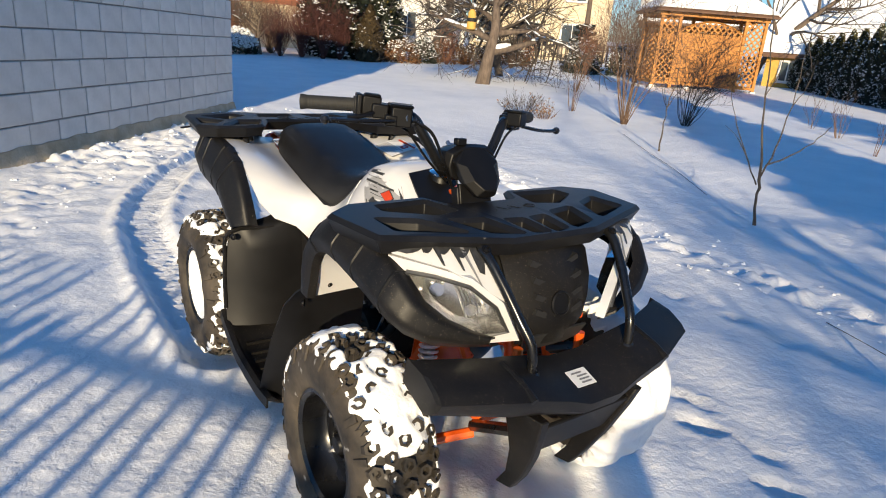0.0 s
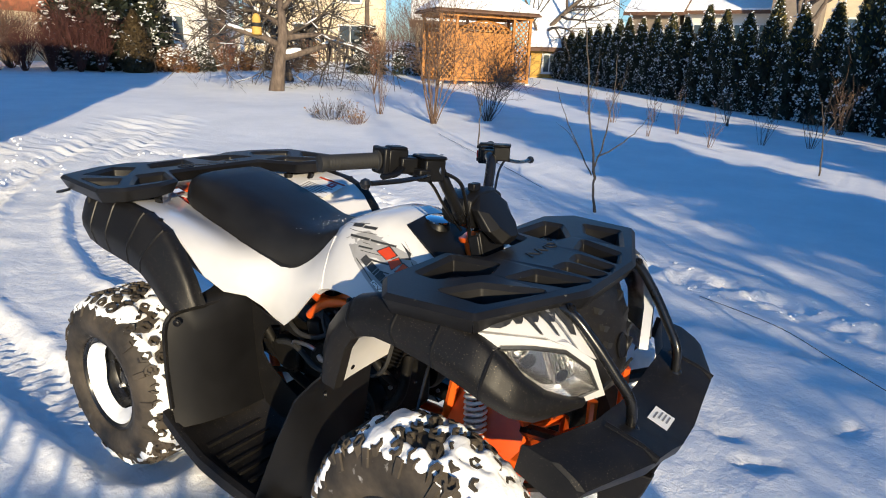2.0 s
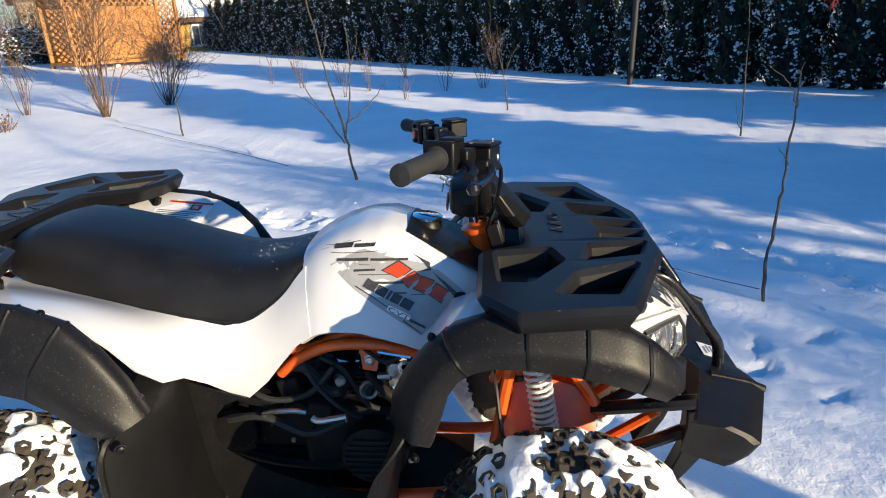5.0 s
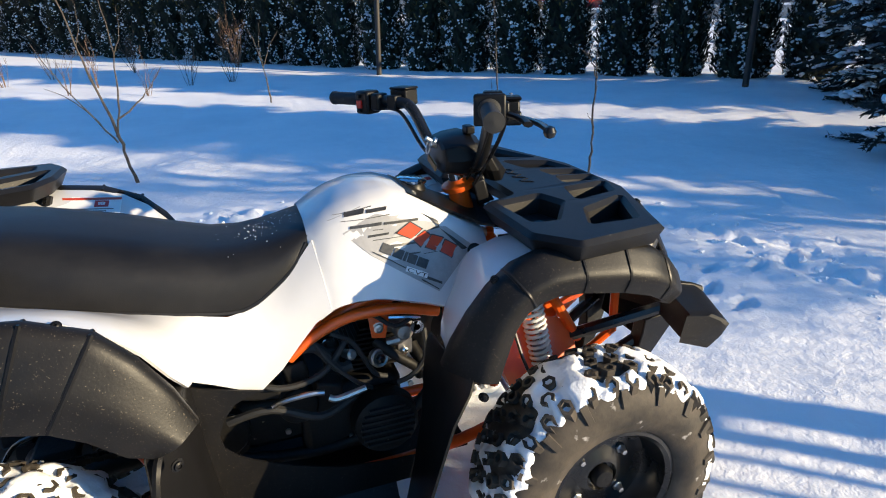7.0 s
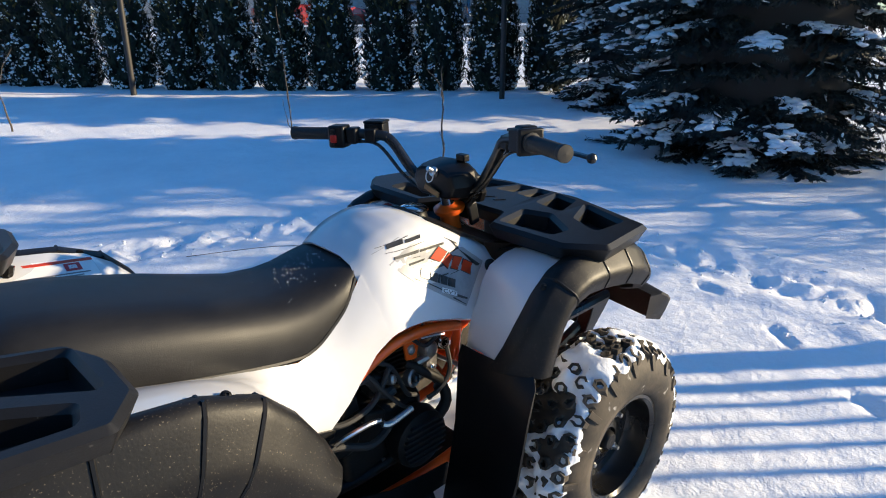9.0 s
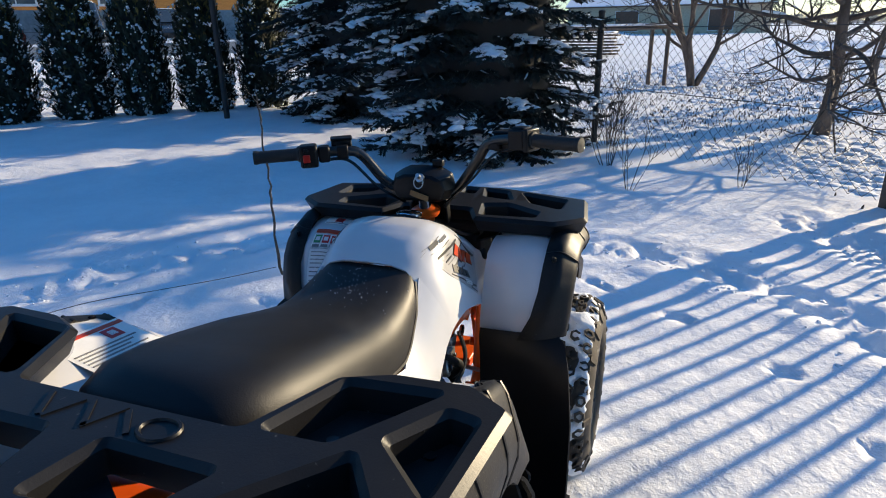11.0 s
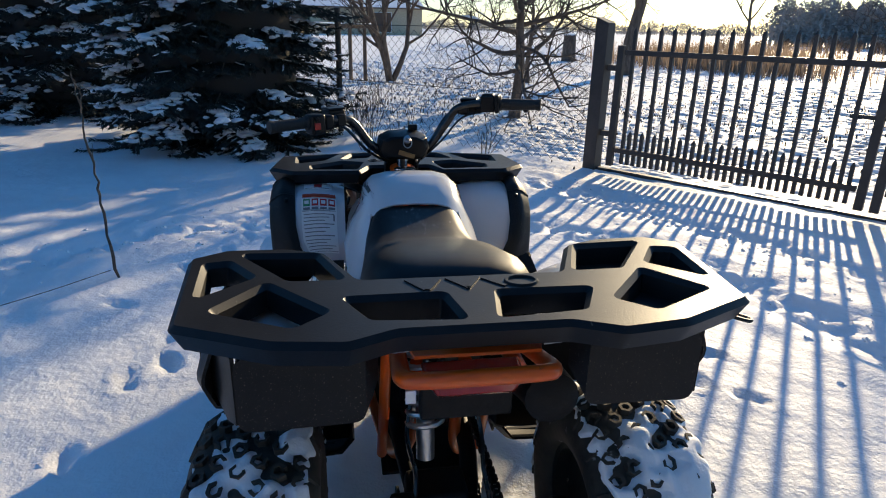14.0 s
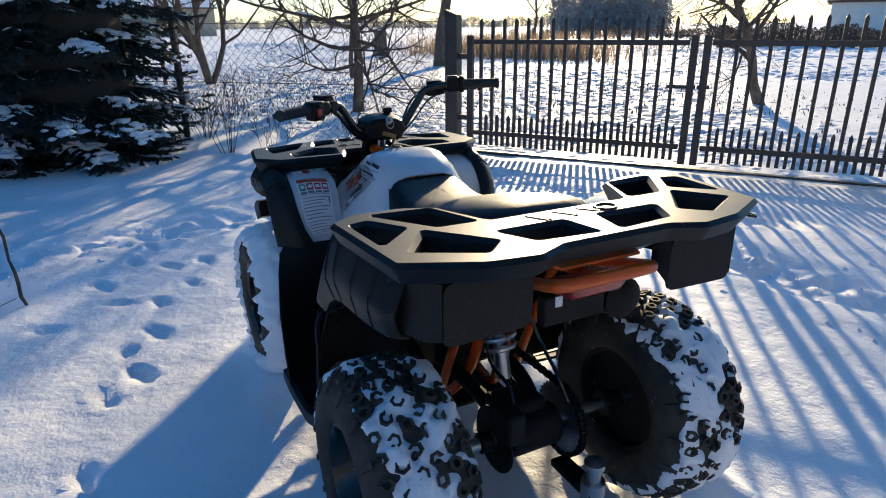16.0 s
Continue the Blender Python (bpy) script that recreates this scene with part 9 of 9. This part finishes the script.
qpart("tow_hook", MB().lathe([(0.030, 0), (0.030, 0.06), (0.018, 0.065), (0.018, 0.09), (0.026, 0.10), (0.026, 0.115), (0, 0.12)], (-0.72, -0.09, 0.13), (0, 0, 1), 16), "steel", "bright steel tow hitch")
qpart("tow_bar", MB().box((-0.66, -0.09, 0.155), (0.16, 0.05, 0.02)), "engine", bevel=0.003)
for s in (1, -1):
    if s < 0:
        loop = [(-0.762, -0.425, 0.838), (-0.772, -0.444, 0.834), (-0.774, -0.456, 0.832), (-0.766, -0.460, 0.832), (-0.758, -0.450, 0.834), (-0.754, -0.43, 0.838)]
        qpart("lashing_eye", MB().tube(smooth_path(loop, 4), 0.0035, 6), "tube")
    qpart("brake_line", MB().tube(smooth_path([(-0.45, 0.06 * s, 0.55), (-0.50, 0.08 * s, 0.46), (-0.58, 0.07 * s, 0.42), (-0.62, 0.08 * s, 0.36)], 5), 0.005, 6), "tube")


# ---- decals and labels ----
def tank_decal(name, material, quads, s, lift=0.0035, parent=None, label=""):
    """Flat shapes laid on the side of the tank cover; each is four (x, z) corners."""
    mb = MB()
    for q in quads:
        rows = []
        m = 5
        for i in range(m):
            a = [lerp(q[0][k], q[1][k], i / (m - 1)) for k in (0, 1)]
            b = [lerp(q[3][k], q[2][k], i / (m - 1)) for k in (0, 1)]
            row = []
            for j in range(4):
                x, z = lerp(a[0], b[0], j / 3), lerp(a[1], b[1], j / 3)
                row.append((x, s * (tank_y(x, z) + lift), z))
            rows.append(row)
        mb.sheet(rows, 0.0012)
    return qpart(name, mb, material, label, parent or tank)


def tank_word(word, p0, p1, p2, s):
    """Letters wrapped on the tank cover: p0 is their lower left, p1 the lower right, p2 the upper left (x, z)."""
    cu = bpy.data.curves.new("letters", "FONT")
    cu.body, cu.resolution_u = word, 3
    tmp = bpy.data.objects.new("letters", cu)
    me = bpy.data.meshes.new_from_object(tmp)
    bpy.data.objects.remove(tmp)
    xs, ys = [v.co.x for v in me.vertices], [v.co.y for v in me.vertices]
    x0, x1, y0, y1 = min(xs), max(xs), min(ys), max(ys)
    for v in me.vertices:
        u, w = (v.co.x - x0) / (x1 - x0), (v.co.y - y0) / (y1 - y0)
        if s < 0:
            x, z = p0[0] + (p1[0] - p0[0]) * u + (p2[0] - p0[0]) * w, p0[1] + (p1[1] - p0[1]) * u + (p2[1] - p0[1]) * w
        else:
            x, z = p1[0] - (p1[0] - p0[0]) * u + (p2[0] - p0[0]) * w, p1[1] - (p1[1] - p0[1]) * u + (p2[1] - p0[1]) * w
        v.co = (x, s * (tank_y(x, z) + 0.0066), z)
    me.materials.append(M["black_decal"])
    part("letters", me, None, tank, "black capital letters on the decal")


for s in (1, -1):
    tank_decal("grey_panel", "grey_decal", [[(0.0820, 0.8220), (0.1500, 0.8450), (0.2850, 0.8200), (0.1580, 0.7520)],
                [(0.1580, 0.7520), (0.2850, 0.8200), (0.3880, 0.7340), (0.2948, 0.6560)]], s, 0.0032)
    tank_decal("stripe", "black_decal", [[(0.0944, 0.8322), (0.1736, 0.8455), (0.1724, 0.8443), (0.0932, 0.8317)]], s, 0.0045)
    tank_decal("stripe", "black_decal", [[(0.1172, 0.8369), (0.1580, 0.8416), (0.1544, 0.8336), (0.1148, 0.8285)]], s, 0.0045)
    tank_decal("stripe", "black_decal", [[(0.1616, 0.8396), (0.2048, 0.8414), (0.2012, 0.8354), (0.1592, 0.8336)]], s, 0.0045)
    tank_decal("stripe", "black_decal", [[(0.1088, 0.8219), (0.2084, 0.8272), (0.2084, 0.8258), (0.1076, 0.8208)]], s, 0.0045)
    tank_decal("stripe", "black_decal", [[(0.1232, 0.8124), (0.1892, 0.8135), (0.1880, 0.8070), (0.1220, 0.8067)]], s, 0.0045)
    tank_decal("stripe", "black_decal", [[(0.1940, 0.8121), (0.2708, 0.8089), (0.2696, 0.8038), (0.1928, 0.8068)]], s, 0.0045)
    tank_decal("stripe", "black_decal", [[(0.1700, 0.7999), (0.1916, 0.7989), (0.1904, 0.7976), (0.1688, 0.7987)]], s, 0.0045)
    tank_decal("stripe", "black_decal", [[(0.1580, 0.7904), (0.2024, 0.7902), (0.2012, 0.7862), (0.1568, 0.7854)]], s, 0.0045)
    tank_decal("stripe", "black_decal", [[(0.1664, 0.7799), (0.2408, 0.7775), (0.2408, 0.7761), (0.1664, 0.7784)]], s, 0.0045)
    tank_decal("stripe", "black_decal", [[(0.2024, 0.7657), (0.2612, 0.7611), (0.2588, 0.7573), (0.2012, 0.7614)]], s, 0.0045)
    tank_decal("stripe", "black_decal", [[(0.2396, 0.7431), (0.2660, 0.7404), (0.2648, 0.7378), (0.2372, 0.7407)]], s, 0.0045)
    tank_decal("stripe", "black_decal", [[(0.2732, 0.7356), (0.3092, 0.7336), (0.3080, 0.7325), (0.2720, 0.7346)]], s, 0.0045)
    tank_decal("stripe", "black_decal", [[(0.1616, 0.7598), (0.1952, 0.7397), (0.1940, 0.7384), (0.1604, 0.7582)]], s, 0.0045)
    tank_decal("stripe", "black_decal", [[(0.1952, 0.7397), (0.2276, 0.7174), (0.2264, 0.7163), (0.1940, 0.7384)]], s, 0.0045)
    tank_decal("stripe", "black_decal", [[(0.2684, 0.6943), (0.3044, 0.6739), (0.3032, 0.6696), (0.2672, 0.6882)]], s, 0.0045)
    tank_decal("stripe", "black_decal", [[(0.2588, 0.6900), (0.2960, 0.6613), (0.2948, 0.6602), (0.2576, 0.6870)]], s, 0.0045)
    tank_decal("swoosh", "black_decal", [[(0.2792, 0.8161), (0.3140, 0.7957), (0.3164, 0.7812), (0.3008, 0.7997)],
                [(0.3176, 0.7793), (0.3440, 0.7577), (0.3752, 0.7301), (0.3632, 0.7273)],
                [(0.2708, 0.7765), (0.3116, 0.7852), (0.3176, 0.7818), (0.2936, 0.7794)]], s, 0.0045)
    blocks = [[(0.2190, 0.7865), (0.2505, 0.8030), (0.2745, 0.7850), (0.2500, 0.7690)], [(0.2540, 0.7665), (0.2815, 0.7800), (0.2930, 0.7690), (0.2690, 0.7500)],
              [(0.2800, 0.7470), (0.2975, 0.7690), (0.3215, 0.7590), (0.3010, 0.7365)], [(0.3120, 0.7330), (0.3265, 0.7540), (0.3505, 0.7385), (0.3350, 0.7180)]]
    for q in blocks:
        mid = (sum(p[0] for p in q) / 4, sum(p[1] for p in q) / 4)
        tank_decal("mark_edge", "black_decal", [[(mid[0] + 1.16 * (x - mid[0]), mid[1] + 1.16 * (z - mid[1])) for x, z in q]], s, 0.0046)
        tank_decal("mark_block", "orange_decal", [q], s, 0.006, label="orange slanted block of the maker's mark")
    for x0, x1 in ((0.176, 0.198), (0.2005, 0.2195), (0.2220, 0.2275), (0.2300, 0.2475), (0.2500, 0.2710)):
        z0, z1 = 0.7588 - 0.545 * (x0 - 0.1748), 0.7588 - 0.545 * (x1 - 0.1748)
        tank_decal("model_mark", "black_decal", [[(x0 + 0.011, z0 + 0.0145), (x1 + 0.011, z1 + 0.0145), (x1, z1), (x0, z0)]], s, 0.005)
    tank_decal("mark_backing", "label", [[(0.2300, 0.7205), (0.2745, 0.6975), (0.2705, 0.6882), (0.2245, 0.7118)]], s, 0.0048)
    tank_word("CVT", (0.2275, 0.7112), (0.2690, 0.6897), (0.2320, 0.7183), s)


def panel_label(origin, right, up, nrm, w, h, parent, rows):
    """A paper label: origin is its lower left corner; rows: (material, x, y, width, height) in shares of its size."""
    o, r_, u_, n_ = Vector(origin), Vector(right).normalized(), Vector(up).normalized(), Vector(nrm).normalized()

    def quad_at(x, y, ww, hh, lift):
        p = o + r_ * (x * w) + u_ * (y * h) + n_ * lift
        a, b = r_ * (ww * w), u_ * (hh * h)
        vs = [p, p + a, p + a + b, p + b]
        return vs + [v - n_ * 0.0012 for v in vs], [(0, 1, 2, 3), (7, 6, 5, 4), (0, 4, 5, 1), (1, 5, 6, 2), (2, 6, 7, 3), (3, 7, 4, 0)]
    lab = qpart("warning_label", MB().add(*quad_at(0, 0, 1, 1, 0.003)), "label", "white warning label with grey print bars", parent)
    by = defaultdict(MB)
    for mname, x, y, ww, hh in rows:
        by[mname].add(*quad_at(x, y, ww, hh, 0.0042))
    for mname, mb in by.items():
        qpart("label_print", mb, mname, "", lab)
    return lab


text = [("orange_decal", 0.02, 0.93, 0.96, 0.06)]
for k in range(4):
    text.append(("label_green" if k == 0 else "label_red", 0.05 + 0.24 * k, 0.77, 0.19, 0.125))
    text.append(("label", 0.085 + 0.24 * k, 0.805, 0.12, 0.06))
    text.append(("label_grey", 0.05 + 0.24 * k, 0.715, 0.19, 0.03))
for k in range(11):
    text.append(("label_grey", 0.06, 0.63 - 0.056 * k, 0.86 - 0.13 * ((k * 7) % 3), 0.013))
text += [("label_grey", 0.9, 0.52, 0.04, 0.11), ("label_grey", 0.02, 0.03, 0.96, 0.008), ("label_grey", 0.02, 0.69, 0.96, 0.006)]


def on_fender(u, v, lift):
    """A point over the front fender panel: u runs up it from its lower edge, v across from the tank side."""
    k = u * (len(FENDER) - 1)
    i = min(len(FENDER) - 2, int(k))

    def at(row):
        q = v * 5
        cols = (0, 0.08, 0.3, 0.55, 0.8, 1.0)
        for j in range(5):
            if v <= cols[j + 1]:
                return Vector(row[j]).lerp(Vector(row[j + 1]), (v - cols[j]) / (cols[j + 1] - cols[j]))
        return Vector(row[5])
    a, b = at(FENDER[i]), at(FENDER[i + 1])
    d = b - a
    return a.lerp(b, k - i) + Vector((-d.z, 0, d.x)).normalized() * lift


def fender_sheet(u0, u1, v0, v1, lift):
    rows = [[on_fender(lerp(u0, u1, i / 8), lerp(v0, v1, j / 3), lift) for j in range(4)] for i in range(9)]
    return MB().sheet(rows, 0.001)


def fender_label(u0, u1, v0, v1, rows_):
    """A paper label that follows the fender; rows_: (material, x, y, width, height) in shares of its size."""
    lab = qpart("warning_label", fender_sheet(u0, u1, v0, v1, 0.0035), "label", "white warning label with grey print bars", fsh_l)
    for mname, x, y, ww, hh in rows_:
        top = 0.0048 if mname != "label" else 0.0056
        qpart("label_print", fender_sheet(lerp(u0, u1, y), lerp(u0, u1, y + hh), lerp(v1, v0, x), lerp(v1, v0, x + ww), top), mname, "", lab)


fender_label(0.10, 0.58, 0.16, 0.84, text)
fender_label(0.635, 0.70, 0.25, 0.80, [("label_grey", 0.04, 0.08, 0.92, 0.05), ("label_grey", 0.04, 0.85, 0.92, 0.05), ("label_red", 0.36, 0.25, 0.28, 0.5)])
text2 = [("orange_decal", 0.0, 0.86, 1.0, 0.08), ("label_red", 0.62, 0.58, 0.2, 0.24), ("label", 0.67, 0.64, 0.1, 0.12)]
for k in range(6):
    text2.append(("label_grey", 0.06, 0.48 - 0.08 * k, 0.84 - 0.1 * (k % 3), 0.025))
a_, b_ = Vector((-0.50, 0.345, 0.820)), Vector((-0.50, 0.215, 0.787))
panel_label(tuple(b_ + Vector((0.0, 0, 0.004))), (0.98, 0, -0.10), a_ - b_, (0.05, -0.24, 0.97), 0.15, 0.120, side_l, text2)
# a few crumbs of snow on the seat and rack
r = random.Random(9)
crumbs = MB()
for _ in range(90):
    x, y = -0.03 + r.gauss(0, 0.05), r.gauss(0, 0.06)
    z = curve_at([(-0.2, 0.798), (-0.15, 0.787), (-0.09, 0.784), (-0.04, 0.790), (0.0, 0.799), (0.05, 0.811)], x)[0] - 0.9 * y * y
    q = r.uniform(0.0004, 0.0012)
    crumbs.lathe([(0.0, q), (q, 0.2 * q), (q * 0.7, -q)], (x, y, z + 0.001), (r.uniform(-1, 1), r.uniform(-1, 1), 1), 5)
part("snow_crumbs", raw_mesh("snow_crumbs", crumbs.v, crumbs.f, M["snow_soft"], True), None, seat)["kind"] = "stuff"


# ---- the shed wall's blocks, laid in running bond ----
def block_mesh(name, ln):
    mb = MB()
    h, d, b = BLOCK_H - 0.013, 0.018, 0.005
    vs = [(x, -0.01, z) for x, z in ((0, 0), (ln, 0), (ln, h), (0, h))] + [(x, d - b, z) for x, z in ((0, 0), (ln, 0), (ln, h), (0, h))]
    vs += [(x, d, z) for x, z in ((b, b), (ln - b, b), (ln - b, h - b), (b, h - b))]
    mb.add(vs, [(0, 1, 5, 4), (1, 2, 6, 5), (2, 3, 7, 6), (3, 0, 4, 7), (4, 5, 9, 8), (5, 6, 10, 9), (6, 7, 11, 10), (7, 4, 8, 11), (8, 9, 10, 11)])
    return mb.mesh(name, M["block"], False)


FULL, HALF, CORNER = block_mesh("brick", BLOCK_L - 0.012), block_mesh("half_brick", BLOCK_L / 2 - 0.012), block_mesh("corner_brick", 0.238)
r = random.Random(41)
for row in range(13):
    z = 0.062 + BLOCK_H * row
    if z + BLOCK_H > 3.4:
        break
    s, first = 0.0, True
    while s < WALL_LEN - 0.1:
        me = FULL
        if first:
            me = HALF if row % 2 else CORNER
        ln = {FULL: BLOCK_L, HALF: BLOCK_L / 2, CORNER: 0.25}[me]
        if s + ln > WALL_LEN + 0.01:
            break
        o = new("brick", me)
        o.parent = wall_shed
        o.matrix_basis = Matrix.Translation(WALL_A + WALL_DIR * s + WALL_OUT * (-0.008 + r.uniform(-0.002, 0.003)) + Vector((0, 0, z))) @ WALL_ROT.to_4x4() @ Matrix.Rotation(r.uniform(-0.004, 0.004), 4, "Y")
        s += ln
        first = False
